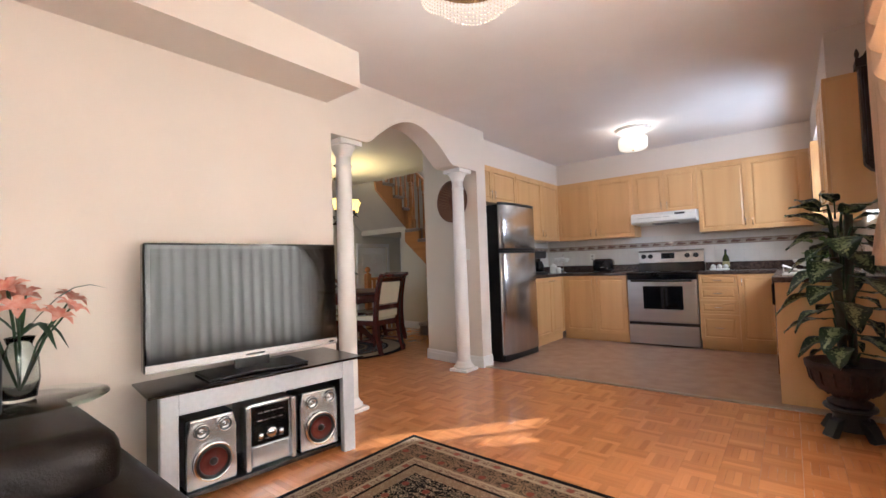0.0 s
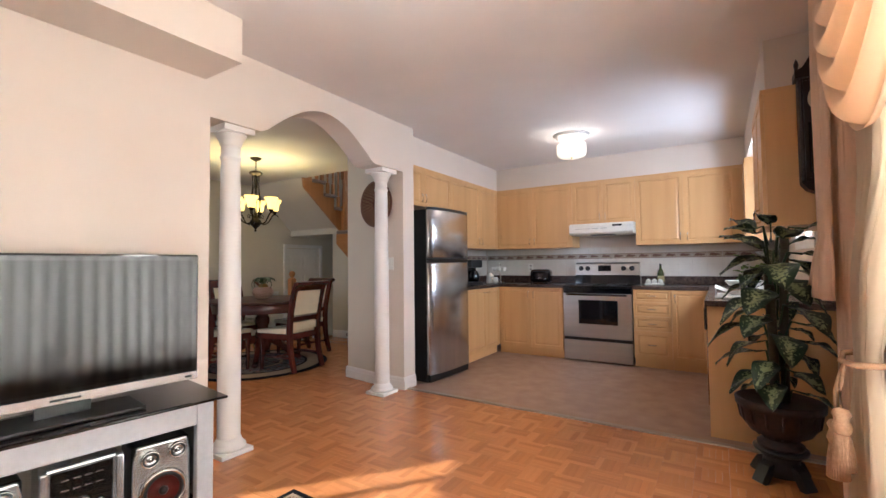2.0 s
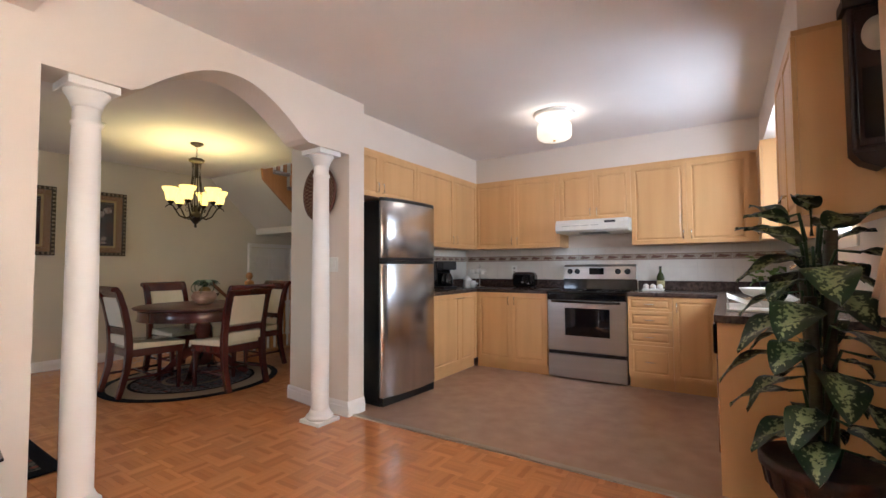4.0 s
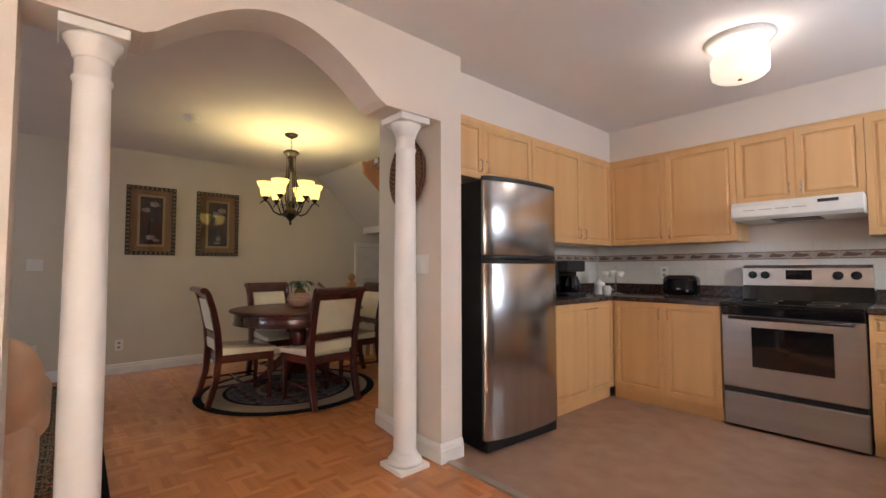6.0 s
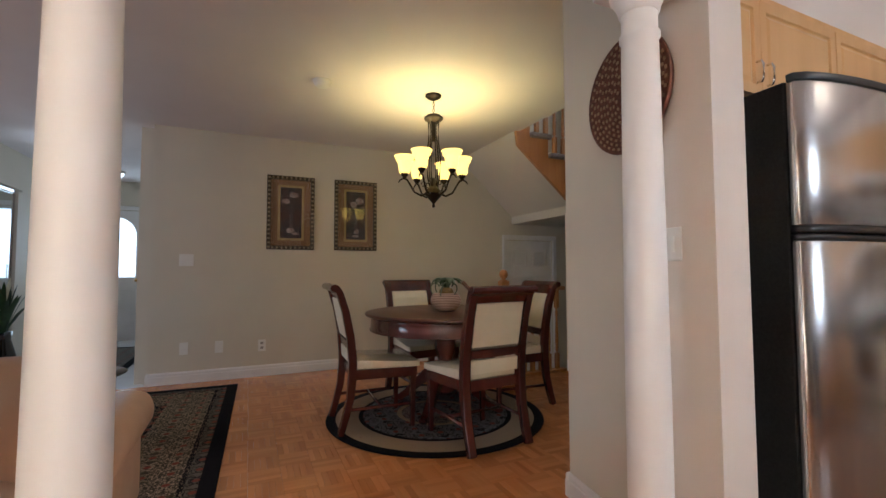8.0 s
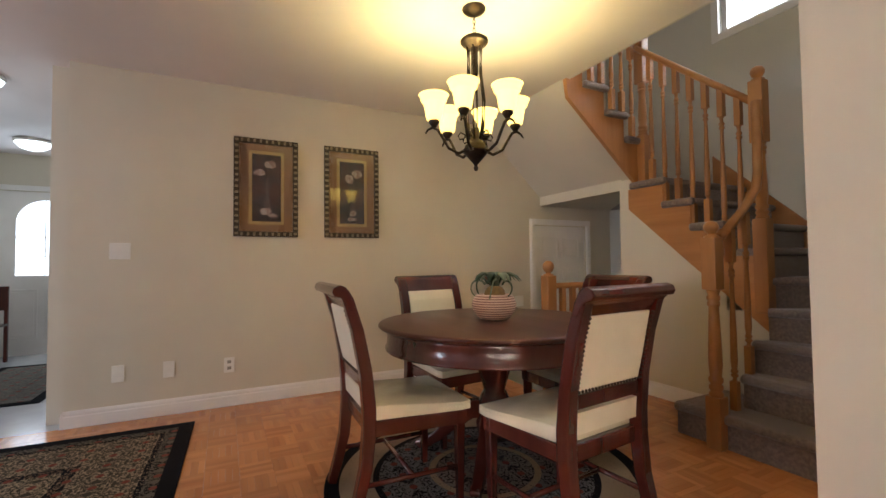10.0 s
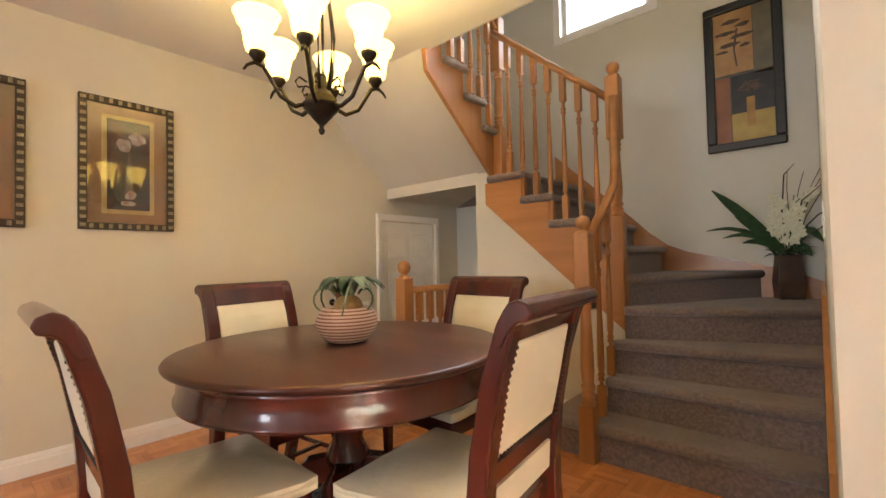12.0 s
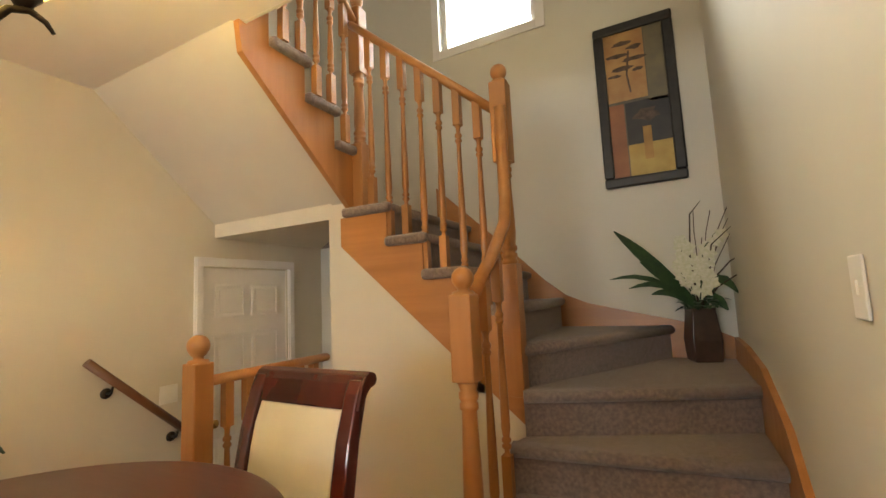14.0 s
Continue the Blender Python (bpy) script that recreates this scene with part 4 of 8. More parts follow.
part("clock_display", B(0.29, 0.45, 0.597, 0.612, 1.07, 1.145, bevel=0.003), BLACK_GLASS, sv, "dark clock display")
for x in (0.07, 0.155, 0.60, 0.70):
    bm = bmesh.new()
    lathe(bm, [(0, 0), (0.031, 0), (0.031, 0.006), (0.024, 0.008), (0.021, 0.028), (0.012, 0.031), (0, 0.031)], 18)
    bbox(bm, -0.004, 0.004, -0.02, 0.02, 0.028, 0.035)
    bmesh.ops.rotate(bm, matrix=Matrix.Rotation(radians(90), 3, "X"), verts=list(bm.verts))
    bmesh.ops.translate(bm, vec=(x, 0.604, 1.105), verts=list(bm.verts))
    part("knob", bm, BLACK, sv, "black control knob")

# range hood
hd = thing("range_hood", pose(-1.590, 6.07, 1.53), "white range hood under the short cabinet", "range hood")
bm = bmesh.new()
prism(bm, [(0.0, 0.025), (0.03, 0.0), (0.49, 0.0), (0.49, 0.138), (0.035, 0.138), (0.0, 0.10)], "x", 0.0, 0.752)
part("shell", bm, PLASTIC_WHITE, hd, bevel=0.004)
part("switch_panel", B(0.52, 0.63, 0.004, 0.012, 0.095, 0.118), BLACK, hd, "black switch panel").matrix_local = pose(0, -0.006, -0.005)
part("light_lens", B(0.24, 0.52, 0.06, 0.30, -0.006, -0.001), BLACK, hd, "dark filter and lamp lens")
bm = bmesh.new()
for k in range(4):
    bbox(bm, 0.08 + 0.1 * k, 0.16 + 0.1 * k, -0.0035, -0.0005, 0.068, 0.074)
part("vent_slots", bm, material("slot_grey", (0.45, 0.44, 0.42), 0.5), hd)

# refrigerator
fr = thing("refrigerator", pose(-2.428, 4.132, 0, rz=86), "two-door stainless refrigerator with black sides", "refrigerator")
FWD, FHT = 0.716, 1.757
part("cabinet", B(0.002, FWD - 0.002, 0.035, 0.55, 0.03, FHT - 0.02, bevel=0.008), BLACK_TEXTURED, fr, "black textured cabinet")
def bowed(z0, z1, mat, bulge=0.045, y1=0.03, inset=0.0):
    bm = bmesh.new()
    pts = [(FWD - inset, y1), (inset, y1)]
    for i in range(0, 21):
        u = -1 + 2 * i / 20
        k = 1 - abs(u) ** 2.6
        edge = 0.012 * (1 - max(0, (abs(u) - 0.9) / 0.1) ** 2)
        pts.append((FWD / 2 + u * (FWD / 2 - inset), 0.006 - bulge * k * 0.9 - edge))
    prism(bm, pts, "z", z0, z1)
    for f in bm.faces:
        f.smooth = abs(f.normal.z) < 0.5
    return bm
part("freezer_door", bowed(1.245, 1.727, STEEL), STEEL, fr, "bowed stainless freezer door", bevel=0.004)
part("main_door", bowed(0.085, 1.195, STEEL), STEEL, fr, "bowed stainless main door", bevel=0.004)
part("top_cap", bowed(1.729, FHT, BLACK, 0.047), BLACK, fr, "black bowed top cap", bevel=0.004)
part("freezer_grip", bowed(1.222, 1.244, BLACK, 0.050), BLACK, fr, "black grip strip")
part("main_grip", bowed(1.196, 1.216, BLACK, 0.044), BLACK, fr, "black grip strip")
part("kick_grille", B(0.02, FWD - 0.02, 0.0, 0.03, 0.012, 0.08), BLACK, fr)
bm = bmesh.new()
bbox(bm, 0.03, 0.68, 0.05, 0.53, 0.0, 0.03)
part("plinth", bm, BLACK, fr)

# tiled splashback with its patterned border
def tile_wall(name, m, width, z0, z1, border=True):
    """Local x along the wall; tiles stand proud of their grout."""
    w = thing(name, m, "cream glazed wall tiles with a brown patterned border", "wall tiles", kind="structure")
    part("grout_bed", B(0, width, -0.003, -0.0005, z0, z1), GROUT, w)
    return w
TS = 0.152
tw1 = tile_wall("trim_tiles_north", pose(-3.0, YK, 0), XR + 3.0 - 0.006, 1.006, 1.384)
tw2 = tile_wall("trim_tiles_west", pose(-3.02, 4.87, 0, rz=90), YK - 4.87 - 0.005, 1.006, 1.384)
def tile_piece(parent, x0, x1, z0, z1):
    part("tile", B(x0 + 0.0012, x1 - 0.0012, -0.0065, -0.0031, z0 + 0.0012, z1 - 0.0012), TILE_WHITE, parent)
BORDER = material("border_tile", (0.50, 0.43, 0.36), 0.25, 0, (0.40, 0.33, 0.27), 60, 4)
MOTIF = material("border_motif", (0.12, 0.055, 0.04), 0.3, 0, (0.22, 0.12, 0.08), 120, 4)
for wall, width in ((tw1, XR + 3.0 - 0.008), (tw2, YK - 4.87 - 0.008)):
    n = int(width / TS)
    for k in range(n + 1):
        a, b = k * TS, min((k + 1) * TS, width)
        if b - a < 0.02:
            continue
        tile_piece(wall, a, b, 1.008, 1.150)
        tile_piece(wall, a, b, 1.150, 1.232)
        tile_piece(wall, a, b, 1.300, 1.383)
        bt = part("border_tile", B(a + 0.001, b - 0.001, -0.0075, -0.0031, 1.233, 1.299), BORDER, wall)
        bm = bmesh.new()
        bbox(bm, a + 0.004, b - 0.004, -0.0085, -0.0076, 1.236, 1.241)
        bbox(bm, a + 0.004, b - 0.004, -0.0085, -0.0076, 1.291, 1.296)
        prism(bm, [(a + 0.02, 1.252), (a + 0.09, 1.250), (min(a + 0.135, b - 0.004), 1.262), (min(a + 0.12, b - 0.006), 1.274), (a + 0.075, 1.278), (a + 0.05, 1.286), (a + 0.03, 1.272)], "y", -0.0085, -0.0076)
        part("motif", bm, MOTIF, bt)

# things on the worktop
mw = thing("coffee_maker", pose(-2.74, 5.58, 0.9115, rz=70), "black coffee maker on the worktop beside the refrigerator", "coffee maker")
part("base", B(-0.10, 0.10, -0.12, 0.12, 0.0, 0.035, bevel=0.01), BLACK, mw)
part("back_tank", B(-0.10, 0.10, 0.01, 0.12, 0.035, 0.32, bevel=0.012), BLACK_GLOSS, mw)
part("brew_head", B(-0.10, 0.10, -0.11, 0.01, 0.22, 0.32, bevel=0.015), BLACK, mw)
bm = bmesh.new()
lathe(bm, [(0, 0.036), (0.06, 0.036), (0.07, 0.07), (0.068, 0.13), (0.05, 0.17), (0.05, 0.18), (0, 0.18)], 22, (0, -0.05, 0))
part("carafe", bm, BLACK_GLASS, mw)

ts = thing("toaster", pose(-2.05, 6.30, 0.9115, rz=4), "rounded black two-slot toaster", "toaster")
part("shell", B(-0.14, 0.14, -0.085, 0.085, 0.012, 0.185, bevel=0.045, seg=4), BLACK_GLOSS, ts)
bm = bmesh.new()
for y in (-0.03, 0.03):
    bbox(bm, -0.10, 0.10, y - 0.014, y + 0.014, 0.1835, 0.1865)
part("slots", bm, IRON, ts)
bm = bmesh.new()
bbox(bm, -0.02, 0.02, -0.098, -0.084, 0.06, 0.075, bevel=0.004)
ball(bm, (0.07, -0.088, 0.05), 0.012, 10)
part("lever", bm, SILVER_PLASTIC, ts, "pale lever and dial")
for x in (-0.11, 0.11):
    for y in (-0.06, 0.06):
        part("foot", B(x - 0.01, x + 0.01, y - 0.01, y + 0.01, 0, 0.014), BLACK, ts)

ct = thing("cup_tree", pose(-2.62, 6.22, 0.9115), "white cups hanging on a small wire stand", "cup stand")
bm = bmesh.new()
lathe(bm, [(0, 0), (0.06, 0), (0.06, 0.008), (0.008, 0.014), (0.005, 0.26), (0.01, 0.27), (0, 0.275)], 16)
part("stand", bm, CHROME, ct)
for k, (dx, dz) in enumerate(((-0.07, 0.19), (0.0, 0.20), (0.07, 0.19))):
    bm = bmesh.new()
    lathe(bm, [(0, 0), (0.022, 0), (0.034, 0.02), (0.038, 0.06), (0.034, 0.06), (0.03, 0.022), (0, 0.006)], 18, (dx, -0.05, dz - 0.03))
    tube(bm, [(dx + 0.03, -0.05, dz + 0.02), (dx + 0.055, -0.05, dz + 0.01), (dx + 0.03, -0.05, dz - 0.012)], 0.005, 6)
    part("cup", bm, PLASTIC_WHITE, ct, "white cup")
bm = bmesh.new()
lathe(bm, [(0, 0), (0.05, 0), (0.055, 0.01), (0.05, 0.09), (0.055, 0.10), (0.03, 0.12), (0.012, 0.14), (0, 0.145)], 20)
tagged(part("canister", bm, PLASTIC_WHITE), "white lidded canister on the worktop", "canister").location = (-2.70, 6.05, 0.9115)
bm = bmesh.new()
lathe(bm, [(0, 0), (0.03, 0), (0.045, 0.05), (0.042, 0.07), (0.03, 0.085), (0, 0.085)], 18)
tube(bm, [(0.04, 0, 0.06), (0.07, 0, 0.05), (0.045, 0, 0.02)], 0.005, 6)
tagged(part("teapot", bm, PLASTIC_WHITE), "small white teapot on the worktop", "teapot").location = (-2.62, 6.04, 0.9115)

eg = thing("egg_tray", pose(-0.655, 6.32, 0.9115), "white tray with a row of small white pots", "tray")
part("tray", B(-0.10, 0.10, -0.06, 0.06, 0.0, 0.018, bevel=0.006), PLASTIC_WHITE, eg)
for k in range(3):
    bm = bmesh.new()
    lathe(bm, [(0, 0.018), (0.026, 0.018), (0.03, 0.04), (0.022, 0.058), (0.008, 0.066), (0, 0.068)], 16, (-0.065 + 0.065 * k, 0, 0))
    part("pot", bm, PLASTIC_WHITE, eg)
bt = thing("oil_bottle", pose(-0.60, 6.47, 0.9115), "dark green oil bottle beside the stove", "bottle")
bm = bmesh.new()
lathe(bm, [(0, 0), (0.036, 0), (0.038, 0.01), (0.038, 0.13), (0.03, 0.16), (0.013, 0.19), (0.012, 0.225), (0, 0.225)], 20)
part("glass_body", bm, material("bottle_green", (0.05, 0.06, 0.015), 0.1, 0, (0.07, 0.07, 0.02), 8), bt)
bm = bmesh.new()
lathe(bm, [(0.0385, 0.03), (0.0392, 0.03), (0.0392, 0.10), (0.0385, 0.10)], 20)
part("label", bm, material("bottle_label", (0.42, 0.36, 0.16), 0.6, 0, (0.3, 0.26, 0.12), 40), bt, "pale yellow label")
bm = bmesh.new()
lathe(bm, [(0, 0.225), (0.013, 0.225), (0.013, 0.25), (0, 0.25)], 14)
part("cap", bm, BLACK, bt)

# ceiling lamp
kl = thing("kitchen_ceiling_lamp", pose(KLAMP[0], KLAMP[1], H - 0.26), "flush drum ceiling lamp of ribbed white glass, lit", "ceiling lamp")
bm = bmesh.new()
prof = [(0, 0.02), (0.06, 0.022), (0.12, 0.028), (0.143, 0.045), (0.148, 0.07), (0.148, 0.15), (0.140, 0.16)]
lathe(bm, prof, 48)
for v in bm.verts:
    a = math.atan2(v.co.y, v.co.x)
    if v.co.z > 0.04:
        v.co.x *= 1 + 0.02 * math.cos(16 * a)
        v.co.y *= 1 + 0.02 * math.cos(16 * a)
shade_k = part("glass_shade", bm, KSHADE, kl, "ribbed white glass, lit")
shade_k.visible_shadow = False
bm = bmesh.new()
lathe(bm, [(0, 0.012), (0.012, 0.012), (0.012, 0.022), (0, 0.022)], 12)
part("finial", bm, BRASS, kl)
bm = bmesh.new()
lathe(bm, [(0.0, 0.215), (0.12, 0.215), (0.17, 0.235), (0.185, 0.259), (0, 0.259)], 40)
part("ceiling_plate", bm, WHITE, kl)
bm = bmesh.new()
lathe(bm, [(0.02, 0.022), (0.02, 0.235)], 12)
part("stem", bm, WHITE, kl)

# sink window
def window(name, m, w, h, bars, label, depth=0.10, pane_mat=None, sill=True):
    """Local x along the wall, y out through it, z up from the opening's foot."""
    win = thing(name, m, label, "window", kind="structure")
    bm = bmesh.new()
    f = 0.045
    for q in ((0, w, 0, f), (0, w, h - f, h), (0, f, f, h - f), (w - f, w, f, h - f)):
        bbox(bm, q[0], q[1], depth - 0.05, depth, q[2], q[3])
    for k in range(1, bars):
        bbox(bm, w * k / bars - 0.02, w * k / bars + 0.02, depth - 0.045, depth - 0.005, f, h - f)
    part("window_frame", bm, WHITE, win)
    for k in range(bars):
        p = part("pane", B(w * k / bars + 0.02, w * (k + 1) / bars - 0.02, depth - 0.028, depth - 0.022, f, h - f), pane_mat or GLASS, win)
        p.visible_shadow = False
    bm = bmesh.new()
    cw = 0.07
    for q in ((-cw, 0, -cw, h + cw), (w, w + cw, -cw, h + cw), (0, w, h, h + cw), (0, w, -cw, 0)):
        bbox(bm, q[0], q[1], -0.016, -0.001, q[2], q[3], bevel=0.004)
    part("casing", bm, WHITE, win)
    return win


window("window_sink", pose(XR, KW[1], KW[2], rz=-90), KW[1] - KW[0], KW[3] - KW[2], 2, "white framed window over the sink")
window("window_stair", pose(WX[0], YS, WX[2]), WX[1] - WX[0], WX[3] - WX[2], 1, "white framed high window with closed blinds", pane_mat=FROST)
# closed slats; the blue of the daylight behind them is put into their colour
bm = bmesh.new()
for k in range(36):
    z = WX[2] + 0.05 + k * 0.0255
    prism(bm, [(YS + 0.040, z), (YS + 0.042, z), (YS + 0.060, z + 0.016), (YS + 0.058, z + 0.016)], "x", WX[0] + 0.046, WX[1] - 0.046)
tagged(part("window_blind", bm, material("blind_daylight_blue", (0.55, 0.64, 0.74), 0.5)), "horizontal slat blind in the high window, coloured with the blue daylight behind it", "blind")


# ---- dining room ----
def nodes_of(m):
    return m.node_tree.nodes, m.node_tree.links


def rug_material(name, half, bands, motif_scale=22, round_rug=False, fine=90):
    """half: half width and length. bands: (distance from the edge, ground colour, motif colour, share of motif)."""
    m = bpy.data.materials.new(name)
    m.use_nodes = True
    n, ln = nodes_of(m)
    b = n["Principled BSDF"]
    b.inputs["Roughness"].default_value = 0.95
    b.inputs["Specular IOR Level"].default_value = 0.06
    co = n.new("ShaderNodeTexCoord")
    sep = n.new("ShaderNodeSeparateXYZ")
    ln.new(co.outputs["Object"], sep.inputs[0])

    def math_node(op, a, c=None):
        k = n.new("ShaderNodeMath")
        k.operation = op
        for i, v in enumerate((a, c)):
            if v is None:
                continue
            if isinstance(v, (int, float)):
                k.inputs[i].default_value = v
            else:
                ln.new(v, k.inputs[i])
        return k.outputs[0]
    if round_rug:
        r = math_node("SQRT", math_node("ADD", math_node("MULTIPLY", sep.outputs[0], sep.outputs[0]), math_node("MULTIPLY", sep.outputs[1], sep.outputs[1])))
        dist = math_node("SUBTRACT", half[0], r)
        reach = half[0]
    else:
        dx = math_node("SUBTRACT", half[0], math_node("ABSOLUTE", sep.outputs[0]))
        dy = math_node("SUBTRACT", half[1], math_node("ABSOLUTE", sep.outputs[1]))
        dist = math_node("MINIMUM", dx, dy)
        reach = min(half)
    d01 = math_node("DIVIDE", dist, reach)

    def ramp(values, fac):
        k = n.new("ShaderNodeValToRGB")
        k.color_ramp.interpolation = "CONSTANT"
        while len(k.color_ramp.elements) < len(values):
            k.color_ramp.elements.new(0.5)
        for e, (p, c) in zip(k.color_ramp.elements, values):
            e.position, e.color = p, (*c, 1)
        ln.new(fac, k.inputs["Fac"])
        return k.outputs["Color"]
    ground = ramp([(q[0] / reach, q[1]) for q in bands], d01)
    motif = ramp([(q[0] / reach, q[2]) for q in bands], d01)
    share = ramp([(q[0] / reach, (q[3],) * 3) for q in bands], d01)
    # scrolls: folded coordinates make the figures repeat in mirror image, as they do in a woven rug
    fold = n.new("ShaderNodeCombineXYZ")
    per = 0.27
    ln.new(math_node("PINGPONG", sep.outputs[0], per / 2), fold.inputs[0])
    ln.new(math_node("PINGPONG", sep.outputs[1], per / 2), fold.inputs[1])
    v = n.new("ShaderNodeTexNoise")
    v.inputs["Scale"].default_value, v.inputs["Detail"].default_value, v.inputs["Distortion"].default_value = motif_scale, 2.0, 1.6
    ln.new(fold.outputs[0], v.inputs["Vector"])
    w = n.new("ShaderNodeTexVoronoi")
    w.feature = "F1"
    w.inputs["Scale"].default_value = fine
    ln.new(fold.outputs[0], w.inputs["Vector"])
    mixv = math_node("ADD", math_node("ABSOLUTE", math_node("SUBTRACT", v.outputs["Fac"], 0.5)), math_node("MULTIPLY", w.outputs["Distance"], 0.09))
    mask = math_node("LESS_THAN", mixv, math_node("MULTIPLY", share, 0.16))
    mx = n.new("ShaderNodeMix")
    mx.data_type = "RGBA"
    ln.new(mask, mx.inputs["Factor"])
    ln.new(ground, mx.inputs["A"])
    ln.new(motif, mx.inputs["B"])
    # red rosettes here and there
    ros = n.new("ShaderNodeTexVoronoi")
    ros.inputs["Scale"].default_value, ros.inputs["Randomness"].default_value = 7.4, 0.0
    ln.new(co.outputs["Object"], ros.inputs["Vector"])
    near = math_node("LESS_THAN", ros.outputs["Distance"], 0.16)
    inband = math_node("MULTIPLY", near, math_node("GREATER_THAN", share, 0.5))
    mx2 = n.new("ShaderNodeMix")
    mx2.data_type = "RGBA"
    ln.new(math_node("MULTIPLY", inband, 0.85), mx2.inputs["Factor"])
    ln.new(mx.outputs["Result"], mx2.inputs["A"])
    mx2.inputs["B"].default_value = (0.19, 0.045, 0.03, 1)
    ln.new(mx2.outputs["Result"], b.inputs["Base Color"])
    pile = n.new("ShaderNodeTexNoise")
    pile.inputs["Scale"].default_value = 700
    ln.new(co.outputs["Object"], pile.inputs["Vector"])
    bp = n.new("ShaderNodeBump")
    bp.inputs["Strength"].default_value, bp.inputs["Distance"].default_value = 0.6, 0.004
    ln.new(pile.outputs["Fac"], bp.inputs["Height"])
    ln.new(bp.outputs[0], b.inputs["Normal"])
    return m


INK, SAND, TAN, DUSK = (0.009, 0.008, 0.009), (0.33, 0.24, 0.155), (0.20, 0.125, 0.075), (0.06, 0.042, 0.032)
TC = (-4.749, 3.828)
rugm = rug_material("round_rug_weave", (0.816, 0.816), [(0.0, INK, INK, 0.0), (0.07, SAND, TAN, 0.25), (0.235, INK, DUSK, 0.3), (0.265, INK, (0.16, 0.15, 0.14), 0.8), (0.52, SAND, INK, 0.25), (0.555, INK, (0.2, 0.17, 0.14), 0.8)], 26, True)
bm = bmesh.new()
lathe(bm, [(0, 0.0005), (0.814, 0.0005), (0.818, 0.004), (0.814, 0.009), (0, 0.009)], 72, smooth=False)
rg = part("round_rug", bm, rugm)
rg.location = (TC[0], TC[1], 0.0015)
tagged(rg, "round black rug with cream ring and floral field", "rug")

# table
tb = thing("dining_table", pose(-4.838, 3.955, 0.0105), "round polished mahogany pedestal dining table", "table")
tb.scale = (1.0, 1.0, 1.017)
bm = bmesh.new()
lathe(bm, [(0, 0.718), (0.615, 0.718), (0.629, 0.722), (0.640, 0.730), (0.643, 0.738), (0.638, 0.745), (0.626, 0.749), (0, 0.75)], 72)
part("tabletop", bm, MAHOGANY_TOP, tb)
bm = bmesh.new()
lathe(bm, [(0.56, 0.717), (0.598, 0.717), (0.594, 0.70), (0.598, 0.63), (0.606, 0.622), (0.606, 0.612), (0.56, 0.612), (0.56, 0.717)], 72)
part("apron", bm, MAHOGANY, tb)
bm = bmesh.new()
lathe(bm, [(0, 0.11), (0.085, 0.11), (0.10, 0.15), (0.105, 0.19), (0.085, 0.23), (0.07, 0.26), (0.085, 0.29), (0.09, 0.31), (0.075, 0.34), (0.06, 0.37), (0.075, 0.42), (0.09, 0.47), (0.085, 0.52), (0.065, 0.55), (0.08, 0.57), (0.085, 0.59), (0.15, 0.615), (0.16, 0.716), (0, 0.716)], 28)
part("pedestal", bm, MAHOGANY, tb)
for k in range(4):
    a = radians(45 + 90 * k)
    bm = bmesh.new()
    path = [(0.06, 0.26), (0.14, 0.25), (0.24, 0.17), (0.33, 0.085), (0.40, 0.04), (0.45, 0.022), (0.475, 0.03)]
    bar(bm, [(r * math.cos(a), r * math.sin(a), z) for r, z in path], [0.07, 0.07, 0.065, 0.06, 0.055, 0.055, 0.05], [0.10, 0.10, 0.075, 0.06, 0.05, 0.044, 0.02], (-math.sin(a), math.cos(a), 0))
    part("foot", bm, MAHOGANY, tb, bevel=0.008)


